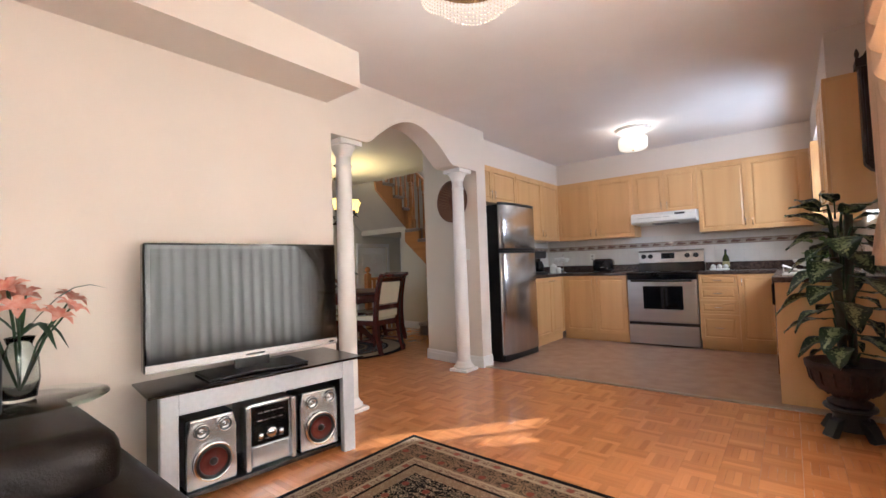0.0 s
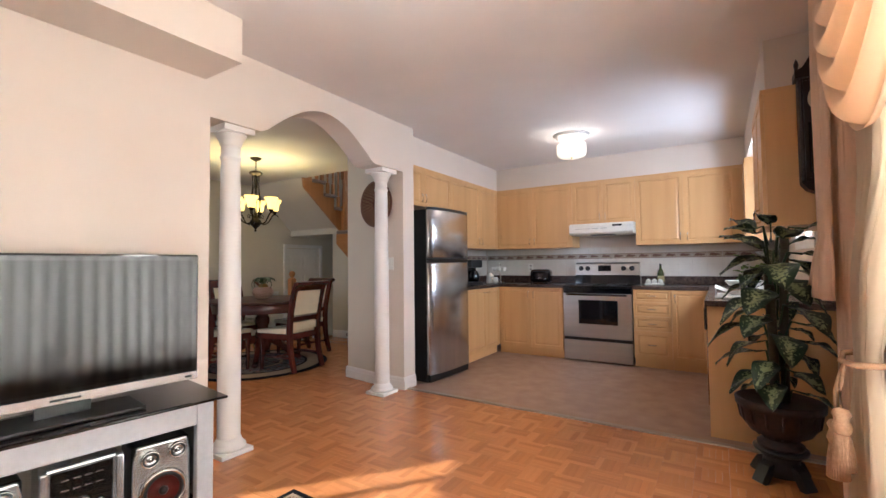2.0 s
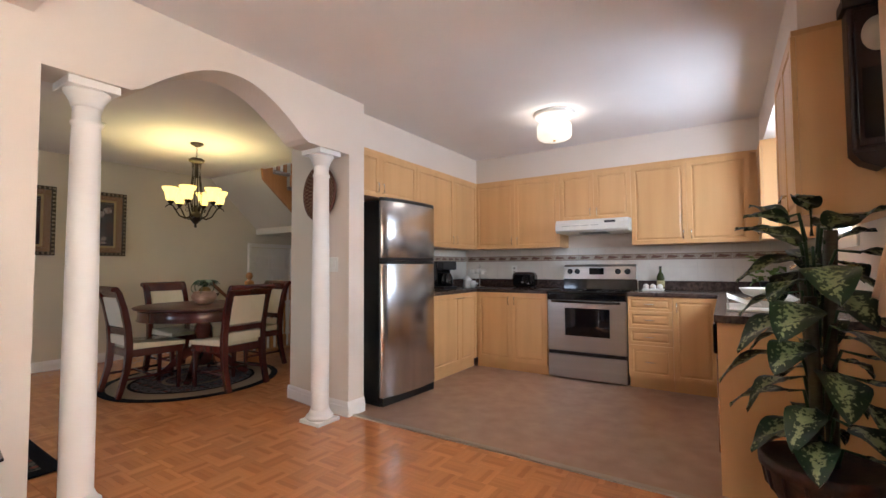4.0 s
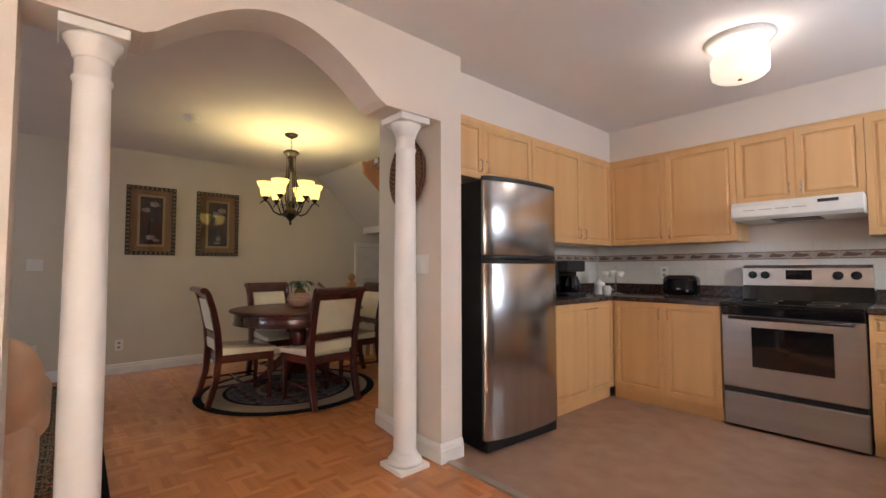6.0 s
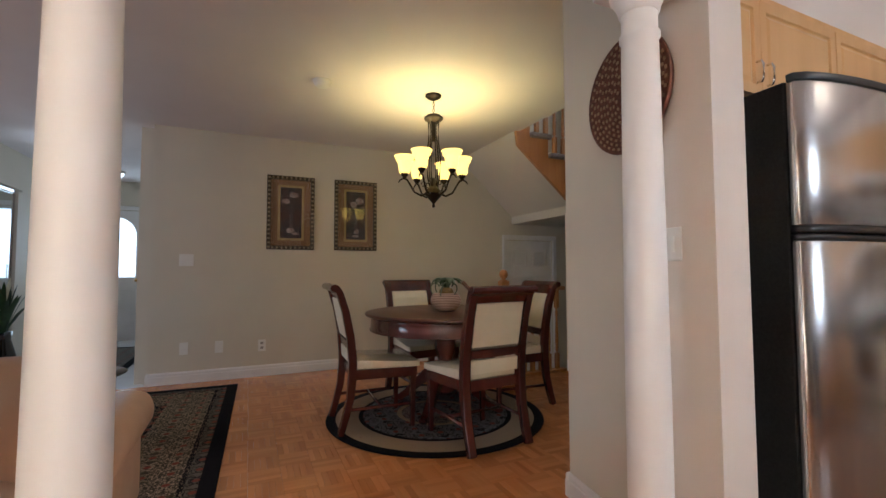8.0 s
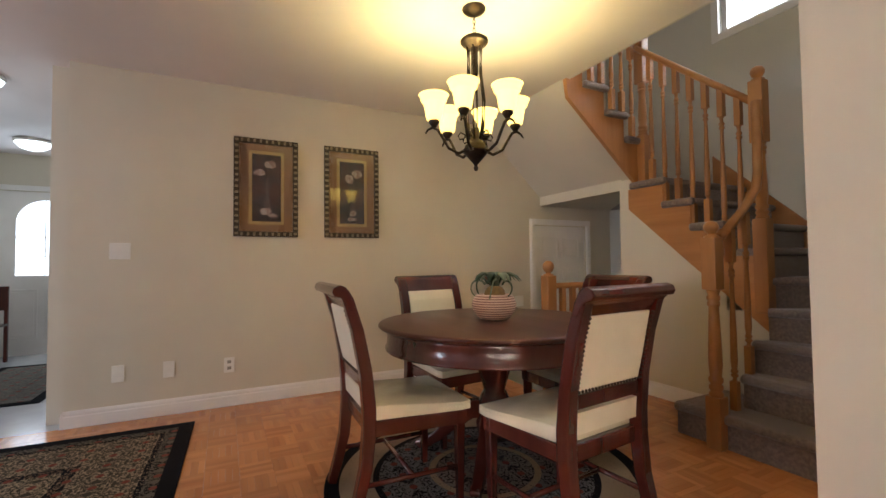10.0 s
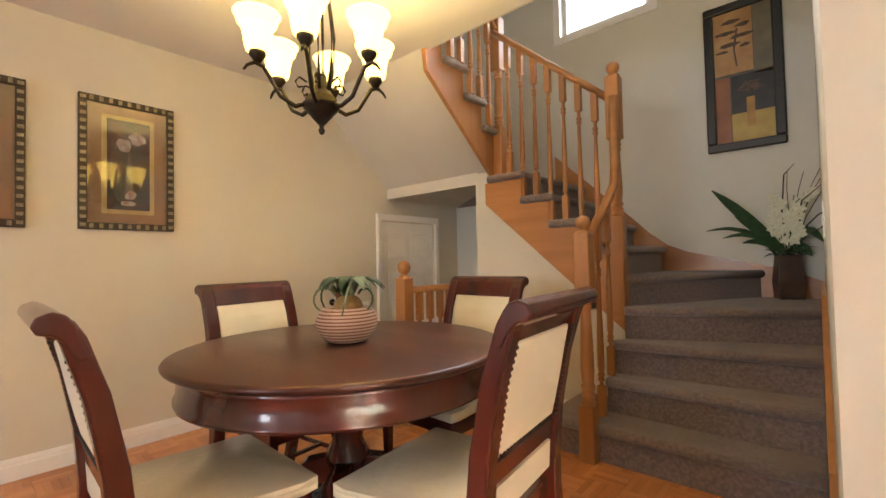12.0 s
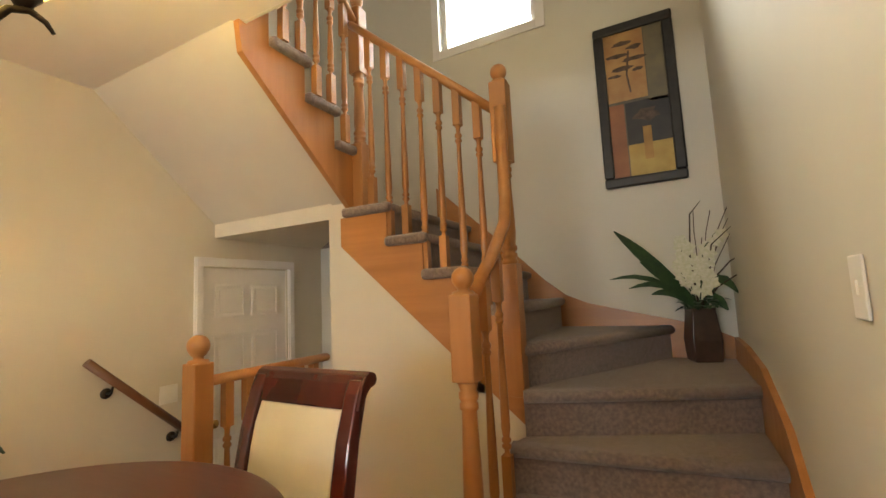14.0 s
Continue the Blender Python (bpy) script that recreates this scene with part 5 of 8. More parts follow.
# chairs
def dining_chair(m):
    """Faces +y; its back is at -y."""
    c = thing("dining_chair", m, "dark mahogany dining chair with cream upholstered seat and back", "chair", "chairs round the table")
    side = [(-0.315, 0.0), (-0.285, 0.10), (-0.25, 0.24), (-0.235, 0.40), (-0.235, 0.50), (-0.25, 0.66), (-0.285, 0.84), (-0.325, 0.97), (-0.345, 1.01)]
    for s in (-1, 1):
        bm = bmesh.new()
        bar(bm, [(s * 0.222, y, z) for y, z in side], 0.056, [0.042, 0.046, 0.052, 0.058, 0.058, 0.054, 0.05, 0.046, 0.04], (1, 0, 0))
        part("back_leg", bm, MAHOGANY, c, bevel=0.007)
    def back_y(z):
        for (y0, z0), (y1, z1) in zip(side, side[1:]):
            if z0 <= z <= z1:
                return y0 + (y1 - y0) * (z - z0) / (z1 - z0)
        return side[-1][0]
    bm = bmesh.new()
    # rolled top rail
    prof = [(-0.318, 0.925), (-0.295, 0.93), (-0.312, 0.975), (-0.322, 1.005), (-0.338, 1.028), (-0.362, 1.038), (-0.388, 1.028), (-0.396, 1.008), (-0.386, 0.99), (-0.362, 0.985), (-0.345, 0.97)]
    prism(bm, prof, "x", -0.255, 0.255)
    part("top_rail", bm, MAHOGANY, c, bevel=0.005)
    bm = bmesh.new()
    bar(bm, [(0, back_y(0.575), 0.575), (0, back_y(0.63), 0.63)], 0.384, 0.030, (1, 0, 0))
    part("mid_rail", bm, MAHOGANY, c, bevel=0.003)
    bm = bmesh.new()
    bar(bm, [(0, back_y(z), z) for z in (0.632, 0.70, 0.78, 0.86, 0.928)], 0.378, [0.024, 0.036, 0.040, 0.036, 0.024], (1, 0, 0))
    part("back_panel", bm, CREAM, c, "cream upholstered back panel", bevel=0.006)
    bm = bmesh.new()
    for k in range(17):
        z = 0.645 + 0.0172 * k
        for s in (-1, 1):
            for o in (-0.021,):
                ball(bm, (s * 0.195, back_y(z) + o, z), 0.0062, 8)
    for k in range(20):
        ball(bm, (-0.182 + 0.0192 * k, back_y(0.64) - 0.016, 0.641), 0.0062, 8)
    part("nailhead_trim", bm, IRON, c, "row of dark nail heads")
    bm = bmesh.new()
    bar(bm, [(0, back_y(z), z) for z in (0.475, 0.56)], 0.378, 0.022, (1, 0, 0))
    part("lower_panel", bm, CREAM, c, "cream lower back panel")
    bm = bmesh.new()
    prism(bm, [(-0.225, -0.235), (0.225, -0.235), (0.25, 0.235), (-0.25, 0.235)], "z", 0.365, 0.435)
    part("seat_frame", bm, MAHOGANY, c, bevel=0.006)
    t = bmesh.new()
    prism(t, [(-0.212, -0.21), (0.212, -0.21), (0.262, 0.20), (0.255, 0.25), (-0.255, 0.25), (-0.262, 0.20)], "z", 0.436, 0.492)
    bmesh.ops.subdivide_edges(t, edges=[e for e in t.edges], cuts=3, use_grid_fill=True)
    for v in t.verts:
        if v.co.z > 0.47:
            q = max(abs(v.co.x) / 0.25, abs(v.co.y) / 0.24)
            v.co.z += 0.026 * (1 - min(1, q) ** 2.5) - 0.014 * max(0, q - 0.85) / 0.15
    for f in t.faces:
        f.smooth = True
    part("seat", t, material("cream_vinyl_wrapped", (0.70, 0.635, 0.49), 0.16, 0, (0.66, 0.60, 0.45), 9, 4, 0.35, 45, coat=0.6) if "cream_vinyl_wrapped" not in bpy.data.materials else bpy.data.materials["cream_vinyl_wrapped"], c, "cream vinyl seat under clear wrap", bevel=0.012)
    for s in (-1, 1):
        bm = bmesh.new()
        bar(bm, [(s * 0.222, 0.205, 0.0), (s * 0.224, 0.205, 0.30), (s * 0.226, 0.205, 0.43)], [0.030, 0.042, 0.046], [0.030, 0.042, 0.046], (1, 0, 0))
        part("front_leg", bm, MAHOGANY, c, bevel=0.005)
        bm = bmesh.new()
        tube(bm, [(s * 0.223, -0.262, 0.165), (s * 0.223, 0.20, 0.165)], 0.012, 8)
        part("stretcher", bm, MAHOGANY, c)
    bm = bmesh.new()
    tube(bm, [(-0.22, -0.03, 0.165), (0.22, -0.03, 0.165)], 0.012, 8)
    part("stretcher", bm, MAHOGANY, c)
    return c
ch = dining_chair(pose(-4.76, 3.375, 0.0105, rz=-2))
ch.scale = (0.961, 0.961, 0.961)
copy_thing(ch, pose(-4.218, 3.877, 0.0105, rz=96))
copy_thing(ch, pose(-5.283, 3.941, 0.0105, rz=-84))
copy_thing(ch, pose(-4.757, 4.485, 0.0105, rz=178))

# bowl with plant on the table
def striped(name, a, b, scale):
    """Bands of two colours, one above the other."""
    m = material(name, a, 0.6)
    n, ln = nodes_of(m)
    co = n.new("ShaderNodeTexCoord")
    w = n.new("ShaderNodeTexWave")
    w.wave_type, w.bands_direction = "BANDS", "Z"
    w.inputs["Scale"].default_value, w.inputs["Distortion"].default_value = scale, 0.4
    ln.new(co.outputs["Object"], w.inputs["Vector"])
    r = n.new("ShaderNodeValToRGB")
    r.color_ramp.elements[0].position, r.color_ramp.elements[1].position = 0.25, 0.45
    r.color_ramp.elements[0].color, r.color_ramp.elements[1].color = (*a, 1), (*b, 1)
    ln.new(w.outputs["Fac"], r.inputs["Fac"])
    ln.new(r.outputs["Color"], n["Principled BSDF"].inputs["Base Color"])
    return m
STRIPED = striped("striped_bowl", (0.22, 0.10, 0.07), (0.62, 0.43, 0.33), 24)
bw = thing("table_planter", pose(-4.835, 3.96, 0.7740), "ribbed striped bowl planter with small succulent plants", "planter")
bm = bmesh.new()
prof = [(0, 0), (0.06, 0)]
for k in range(11):
    u = k / 10
    r = 0.068 + 0.055 * math.sin(math.pi * (0.08 + 0.72 * u))
    prof += [(r, 0.006 + 0.125 * u), (r + 0.003, 0.012 + 0.125 * u)]
prof += [(0.086, 0.142), (0.08, 0.12), (0, 0.12)]
lathe(bm, prof, 36)
part("bowl", bm, STRIPED, bw, "ribbed clay bowl with pale stripes")
bm = bmesh.new()
ball(bm, (0.01, 0.0, 0.145), 0.06, 16, 0.8)
part("soil_mound", bm, material("tan_moss", (0.32, 0.19, 0.06), 0.9, 0, (0.22, 0.14, 0.05), 40, 4, 0.5, 120), bw)
random.seed(5)
for k in range(16):
    a, L = 2 * math.pi * k / 16 + random.uniform(-0.2, 0.2), random.uniform(0.07, 0.13)
    bm = bmesh.new()
    pts = [(0.01 + 0.02 * math.cos(a), 0.02 * math.sin(a), 0.185)]
    for s in (0.35, 0.7, 1.0, 1.2):
        pts.append((0.01 + L * s * math.cos(a), L * s * math.sin(a), 0.185 + 0.09 * math.sin(s * 2.1) - 0.02 * s))
    tube(bm, pts, [0.007, 0.016, 0.021, 0.016, 0.004], 6, 0.3)
    part("leaf", bm, LEAF if k % 3 else material("leaf_pale", (0.16, 0.2, 0.12), 0.5) if "leaf_pale" not in bpy.data.materials else bpy.data.materials["leaf_pale"], bw)

for k, (a, r0) in enumerate(((3.4, 0.055), (3.9, 0.045), (2.7, 0.05), (5.6, 0.05), (0.4, 0.04))):
    e = Vector((math.cos(a), math.sin(a), 0))
    c = e * (0.075 + 0.01 * k % 0.02) + Vector((0, 0, 0.17))
    bm = bmesh.new()
    tube(bm, [tuple(c + e * (r0 * 1.1 * math.cos(q)) + Vector((0, 0, r0 * math.sin(q) * 1.15)) + Vector((-e.y, e.x, 0)) * 0.012 * q) for q in [2.6 - 0.45 * i for i in range(14)]], [0.006 - 0.0003 * i for i in range(14)], 6)
    part("tendril", bm, bpy.data.materials["leaf_pale"] if k % 2 else LEAF, bw, "curled grey-green tendril")

# chandelier
cd = thing("chandelier", pose(CHAND[0], CHAND[1], 1.603), "dark bronze chandelier with six lit amber glass shades", "chandelier")
zc = H - 1.603
bm = bmesh.new()
lathe(bm, [(0, zc - 0.045), (0.02, zc - 0.04), (0.05, zc - 0.025), (0.066, zc - 0.01), (0.066, zc - 0.001), (0, zc - 0.001)], 24)
part("canopy", bm, IRON, cd)
bm = bmesh.new()
for k in range(6):
    z = zc - 0.05 - 0.026 * k
    t = bmesh.new()
    tube(t, [(0.008 * math.cos(q), 0, 0.015 * math.sin(q)) for q in [2 * math.pi * i / 12 for i in range(13)]], 0.002, 6)
    merge(bm, t, Matrix.Translation((0, 0, z)) @ Matrix.Rotation(radians(90 * (k % 2)), 4, "Z"))
part("chain", bm, IRON, cd)
bm = bmesh.new()
lathe(bm, [(0, 0.70), (0.045, 0.70), (0.05, 0.712), (0.07, 0.72), (0.078, 0.73), (0.078, 0.742), (0.066, 0.748), (0.06, 0.757), (0.03, 0.763), (0, 0.763)], 28)
lathe(bm, [(0.020, 0.55), (0.020, 0.70)], 16)
part("crown", bm, IRON, cd)
for k in range(6):
    a = 2 * math.pi * k / 6 + 0.3
    bm = bmesh.new()
    tube(bm, [(0.042 * math.cos(a), 0.042 * math.sin(a), 0.70), (0.040 * math.cos(a), 0.040 * math.sin(a), 0.55), (0.058 * math.cos(a), 0.058 * math.sin(a), 0.40), (0.05 * math.cos(a), 0.05 * math.sin(a), 0.26), (0.03 * math.cos(a), 0.03 * math.sin(a), 0.16)], 0.006, 8)
    part("rod", bm, IRON, cd)
bm = bmesh.new()
lathe(bm, [(0, 0.0), (0.008, 0.004), (0.014, 0.018), (0.008, 0.03), (0.012, 0.04), (0.03, 0.06), (0.052, 0.085), (0.07, 0.105), (0.074, 0.12), (0.06, 0.132), (0.062, 0.142), (0.045, 0.16), (0.03, 0.185), (0.02, 0.24), (0, 0.25)], 24)
part("urn", bm, IRON, cd)
ARMR = 0.235
for k in range(6):
    a = 2 * math.pi * k / 6 + 0.25
    e = Vector((math.cos(a), math.sin(a), 0))
    bm = bmesh.new()
    path = [(0.05, 0.12), (0.10, 0.098), (0.155, 0.125), (0.19, 0.185), (0.215, 0.225), (0.245, 0.235), (0.27, 0.22), (0.283, 0.20)]
    tube(bm, [tuple(e * r + Vector((0, 0, z))) for r, z in path], [0.009, 0.009, 0.008, 0.008, 0.008, 0.008, 0.006, 0.004], 8)
    tube(bm, [tuple(e * r + Vector((0, 0, z))) for r, z in ((0.055, 0.20), (0.085, 0.215), (0.10, 0.195), (0.09, 0.175), (0.07, 0.18))], 0.004, 6)
    c = e * ARMR
    lathe(bm, [(0, 0.235), (0.014, 0.238), (0.02, 0.25), (0.03, 0.262), (0.03, 0.278), (0.02, 0.284), (0, 0.284)], 18, tuple(c))
    arm = part("arm", bm, IRON, cd)
    bm = bmesh.new()
    lathe(bm, [(0.024, 0.272), (0.040, 0.278), (0.046, 0.30), (0.050, 0.33), (0.058, 0.37), (0.072, 0.40), (0.084, 0.415), (0.081, 0.417), (0.069, 0.378), (0.055, 0.37), (0.046, 0.33), (0.042, 0.30), (0.036, 0.283), (0.02, 0.278)], 28, tuple(c))
    part("shade", bm, SHADE, arm, "bell-shaped amber glass shade, lit")


# framed pictures
FRAME_DARK = material("carved_dark_frame", (0.035, 0.022, 0.014), 0.4, 0.2, (0.06, 0.04, 0.024), 40, 4, 0.3, 120)
MAT_TAN = material("picture_mat", (0.27, 0.135, 0.052), 0.5, 0, (0.23, 0.11, 0.042), 12, 4)
MAT_GOLD = material("picture_gold_border", (0.46, 0.31, 0.11), 0.4, 0, (0.38, 0.25, 0.09), 14, 3)
ART_DARK = material("picture_dark_ground", (0.022, 0.015, 0.018), 0.35, 0, (0.06, 0.016, 0.012), 7, 4, contrast=(0.45, 0.6))
PETAL = material("picture_petal", (0.40, 0.33, 0.31), 0.5, 0, (0.26, 0.15, 0.13), 30, 3)
PICGLASS = glass("picture_glass", (1, 1, 1))


def flat_blob(bm, cx, cz, rx, rz, y, n=12, wob=0.25, seed=0):
    rnd = random.Random(seed)
    pts = [(cx + rx * (1 + rnd.uniform(-wob, wob)) * math.cos(2 * math.pi * i / n), cz + rz * (1 + rnd.uniform(-wob, wob)) * math.sin(2 * math.pi * i / n)) for i in range(n)]
    prism(bm, pts, "y", y - 0.0006, y)


def flower_picture(m, flowers, label, seed):
    """Local x along the wall, y into it, z up from its foot."""
    p = thing("framed_picture", m, label, "picture", "flower pictures on the dining wall")
    w, h, f = 0.490, 0.800, 0.042
    bm = bmesh.new()
    for q in ((0, w, 0, f), (0, w, h - f, h), (0, f, f, h - f), (w - f, w, f, h - f)):
        bbox(bm, q[0], q[1], -0.026, -0.002, q[2], q[3])
    part("frame", bm, FRAME_DARK, p, bevel=0.004)
    gilt = bpy.data.materials["frame_bead_gilt"] if "frame_bead_gilt" in bpy.data.materials else material("frame_bead_gilt", (0.30, 0.245, 0.17), 0.35, 0.5, (0.2, 0.16, 0.1), 40)
    for k in range(17):
        z = 0.026 + 0.0468 * k
        for x in (f / 2, w - f / 2):
            part("bead", B(x - 0.013, x + 0.013, -0.034, -0.0255, z - 0.009, z + 0.009), gilt, p)
    for k in range(9):
        x = 0.06 + 0.0462 * k
        for z in (f / 2, h - f / 2):
            part("bead", B(x - 0.009, x + 0.009, -0.034, -0.0255, z - 0.013, z + 0.013), gilt, p)
    part("mat", B(f, w - f, -0.010, -0.003, f, h - f), MAT_TAN, p, "tan picture mat")
    x0, x1, z0, z1 = 0.135, 0.355, 0.125, 0.675
    part("gold_border", B(x0 - 0.025, x1 + 0.025, -0.0115, -0.0102, z0 - 0.025, z1 + 0.025), MAT_GOLD, p)
    part("painting", B(x0, x1, -0.013, -0.0117, z0, z1), ART_DARK, p, "dark painting of white flowers in a vase")
    bm = bmesh.new()
    for i, (cx, cz, rx, rz) in enumerate(flowers):
        flat_blob(bm, x0 + cx, z0 + cz, rx, rz, -0.0131, 14, 0.22, seed + i)
    part("painted_flowers", bm, PETAL, p)
    bm = bmesh.new()
    prism(bm, [(x0 + 0.085, z0 + 0.10), (x0 + 0.135, z0 + 0.10), (x0 + 0.128, z0 + 0.2), (x0 + 0.122, z0 + 0.36), (x0 + 0.108, z0 + 0.36), (x0 + 0.098, z0 + 0.2)], "y", -0.0136, -0.0131)
    part("painted_vase", bm, material("painted_vase_grey", (0.06, 0.05, 0.055), 0.4, 0, (0.10, 0.06, 0.055), 20) if "painted_vase_grey" not in bpy.data.materials else bpy.data.materials["painted_vase_grey"], p)
    g = part("glazing", B(f - 0.002, w - f + 0.002, -0.020, -0.018, f - 0.002, h - f + 0.002), PICGLASS, p, "picture glass")
    g.visible_shadow = False
    return p
flower_picture(pose(XD, 2.658, 1.325, rz=90), [(0.14, 0.47, 0.045, 0.034), (0.055, 0.40, 0.048, 0.026), (0.10, 0.08, 0.045, 0.03), (0.155, 0.05, 0.035, 0.015)], "framed print of white poppies in a beaded dark frame", 3)
flower_picture(pose(XD, 3.366, 1.328, rz=90), [(0.155, 0.45, 0.045, 0.04), (0.085, 0.40, 0.036, 0.04), (0.12, 0.09, 0.028, 0.03), (0.105, 0.04, 0.045, 0.016)], "framed print of pale flowers in a beaded dark frame", 9)


def wall_plate(name, m, holes, label, w=0.074, h=0.118):
    p = thing(name, m, label, "switch" if "switch" in name else "outlet")
    part("plate", B(-w / 2, w / 2, -0.007, -0.0005, -h / 2, h / 2, bevel=0.003), PLASTIC_WHITE, p)
    for x, z, a, b, mat in holes:
        part("rocker" if mat is PLASTIC_WHITE else "socket", B(x - a, x + a, -0.011 if mat is PLASTIC_WHITE else -0.0078, -0.0068, z - b, z + b), mat, p)
    return p
SOCK = material("socket_shadow_grey", (0.33, 0.31, 0.28), 0.5)
two = [(0, 0.024, 0.014, 0.012, SOCK), (0, -0.024, 0.014, 0.012, SOCK)]
wall_plate("wall_outlet", pose(XD, 2.635, 0.318, rz=90), two, "white double wall outlet over the baseboard")
wall_plate("wall_outlet", pose(XD, 2.235, 0.331, rz=90), [], "blank white wall plate over the baseboard")
wall_plate("wall_outlet", pose(XD, 1.927, 0.335, rz=90), [], "blank white wall plate over the baseboard")
wall_plate("light_switch", pose(XD, 1.93, 1.205, rz=90), [(-0.03, 0, 0.012, 0.03, PLASTIC_WHITE), (0.03, 0, 0.012, 0.03, PLASTIC_WHITE)], "white double light switch", 0.125)
wall_plate("light_switch", pose(-2.705, YO1, 1.19), [(-0.022, 0, 0.01, 0.028, PLASTIC_WHITE), (0.022, 0, 0.01, 0.028, PLASTIC_WHITE)], "white light switch beside the column", 0.115)
wall_plate("light_switch", pose(XS, 4.85, 1.205, rz=-90), [(0, 0, 0.006, 0.014, PLASTIC_WHITE)], "white toggle light switch by the stairs", 0.068, 0.125)
wall_plate("light_switch", pose(XD, 5.43, 0.68, rz=90), [], "white wall plate by the basement stairs", 0.115, 0.115)
wall_plate("wall_outlet", pose(-2.30, YK - 0.0075, 1.12), two, "white outlet in the tiled splashback")

# woven plate on the short wall
wp = thing("woven_wall_plate", pose(-2.84, pillar_y(-2.84) - 0.019, 1.782, rz=-8.2) @ pose(0, 0, 0, rx=90), "round woven brown basket plate hung on the wall", "wall basket")
bm = bmesh.new()
prof = [(0, 0.010)]
for k in range(12):
    r = 0.016 + 0.0165 * k
    zz = 0.010 + 0.022 * (k / 12) ** 2
    prof += [(r - 0.006, zz + 0.001), (r, zz + 0.006), (r + 0.006, zz + 0.001)]
prof += [(0.216, 0.036), (0.218, 0.028), (0.20, 0.002), (0, 0.001)]
lathe(bm, prof, 48)
part("basket_coil", bm, material("basket_brown", (0.16, 0.055, 0.028), 0.75, 0, (0.10, 0.034, 0.018), 60, 5, 0.5, 200), wp)
bm = bmesh.new()
for k in range(3, 12):
    r = 0.016 + 0.0165 * k
    zz = 0.016 + 0.022 * (k / 12) ** 2
    n = int(2 * math.pi * r / 0.030)
    for i in range(n):
        a = 2 * math.pi * (i + 0.5 * (k % 2)) / n
        t = bmesh.new()
        bbox(t, -0.0045, 0.0045, -0.006, 0.006, zz - 0.002, zz + 0.0015)
        merge(bm, t, Matrix.Rotation(a, 4, "Z") @ Matrix.Translation((r, 0, 0)))
wp.scale = (1.06, 1.06, 1.0)
part("straw_stitching", bm, material("basket_straw", (0.36, 0.24, 0.13), 0.8, 0, (0.27, 0.17, 0.09), 50), wp, "rings of pale straw stitches")

# smoke alarm
sm = thing("smoke_alarm", pose(-4.92, 2.977, H - 0.045), "white round smoke alarm on the ceiling", "smoke alarm")
bm = bmesh.new()
lathe(bm, [(0, 0.0), (0.045, 0.002), (0.058, 0.012), (0.062, 0.03), (0.07, 0.034), (0.07, 0.0445), (0, 0.0445)], 28)
part("shell", bm, PLASTIC_WHITE, sm)

# ---- on the stairs ----
sp = thing("tall_framed_picture", pose(-4.000, YS, 1.884), "tall black-framed picture of a tree and a vase", "picture")
PW, PH, PF = 0.492, 1.135, 0.065
bm = bmesh.new()
for q in ((0, PW, 0, PF), (0, PW, PH - PF, PH), (0, PF, PF, PH - PF), (PW - PF, PW, PF, PH - PF)):
    bbox(bm, q[0], q[1], -0.034, -0.002, q[2], q[3])
part("frame", bm, material("black_wood_frame", (0.012, 0.010, 0.010), 0.35, 0, (0.02, 0.017, 0.016), 30, 4, 0.1, 80), sp, bevel=0.012)
iw, ih = PW - 2 * PF, PH - 2 * PF
def block(name, a, b, c, d, color, color2, y=-0.010, lab=""):
    part(name, B(PF + a * iw, PF + b * iw, y - 0.002, y, PF + c * ih, PF + d * ih), material("art_" + name, color, 0.5, 0, color2, 9, 5), sp, lab)
block("canvas", 0, 1, 0, 1, (0.16, 0.13, 0.09), (0.10, 0.085, 0.06))
block("tan_field", 0.0, 0.68, 0.52, 1.0, (0.44, 0.27, 0.11), (0.36, 0.18, 0.07), -0.0125)
block("olive_field", 0.70, 1.0, 0.48, 1.0, (0.12, 0.105, 0.07), (0.17, 0.14, 0.08), -0.0125)
block("red_strip", 0.0, 0.26, 0.0, 0.50, (0.32, 0.125, 0.05), (0.24, 0.09, 0.04), -0.0125)
block("dark_field", 0.28, 1.0, 0.20, 0.50, (0.022, 0.02, 0.022), (0.04, 0.036, 0.034), -0.0125)
block("yellow_field", 0.28, 1.0, 0.0, 0.21, (0.50, 0.36, 0.10), (0.42, 0.28, 0.07), -0.0130)
block("painted_jug", 0.54, 0.68, 0.10, 0.32, (0.46, 0.27, 0.07), (0.36, 0.19, 0.05), -0.0155)
bm = bmesh.new()
for i, (cx, cz, rx, rz) in enumerate(((0.30, 0.92, 0.16, 0.016), (0.52, 0.88, 0.14, 0.016), (0.22, 0.84, 0.18, 0.017), (0.48, 0.80, 0.20, 0.017), (0.30, 0.745, 0.18, 0.016), (0.55, 0.72, 0.10, 0.012), (0.15, 0.70, 0.10, 0.012))):
    flat_blob(bm, PF + cx * iw, PF + cz * ih, rx * iw, rz * ih, -0.0146, 12, 0.3, i + 20)
bar(bm, [(PF + 0.40 * iw, -0.0150, PF + 0.57 * ih), (PF + 0.36 * iw, -0.0150, PF + 0.70 * ih), (PF + 0.42 * iw, -0.0150, PF + 0.86 * ih)], 0.012, 0.0008, (1, 0, 0))
flat_blob(bm, PF + 0.62 * iw, PF + 0.40 * ih, 0.2 * iw, 0.045 * ih, -0.0150, 14, 0.35, 40)
part("painted_tree", bm, material("painted_foliage", (0.05, 0.03, 0.02), 0.6, 0, (0.11, 0.07, 0.05), 30), sp)

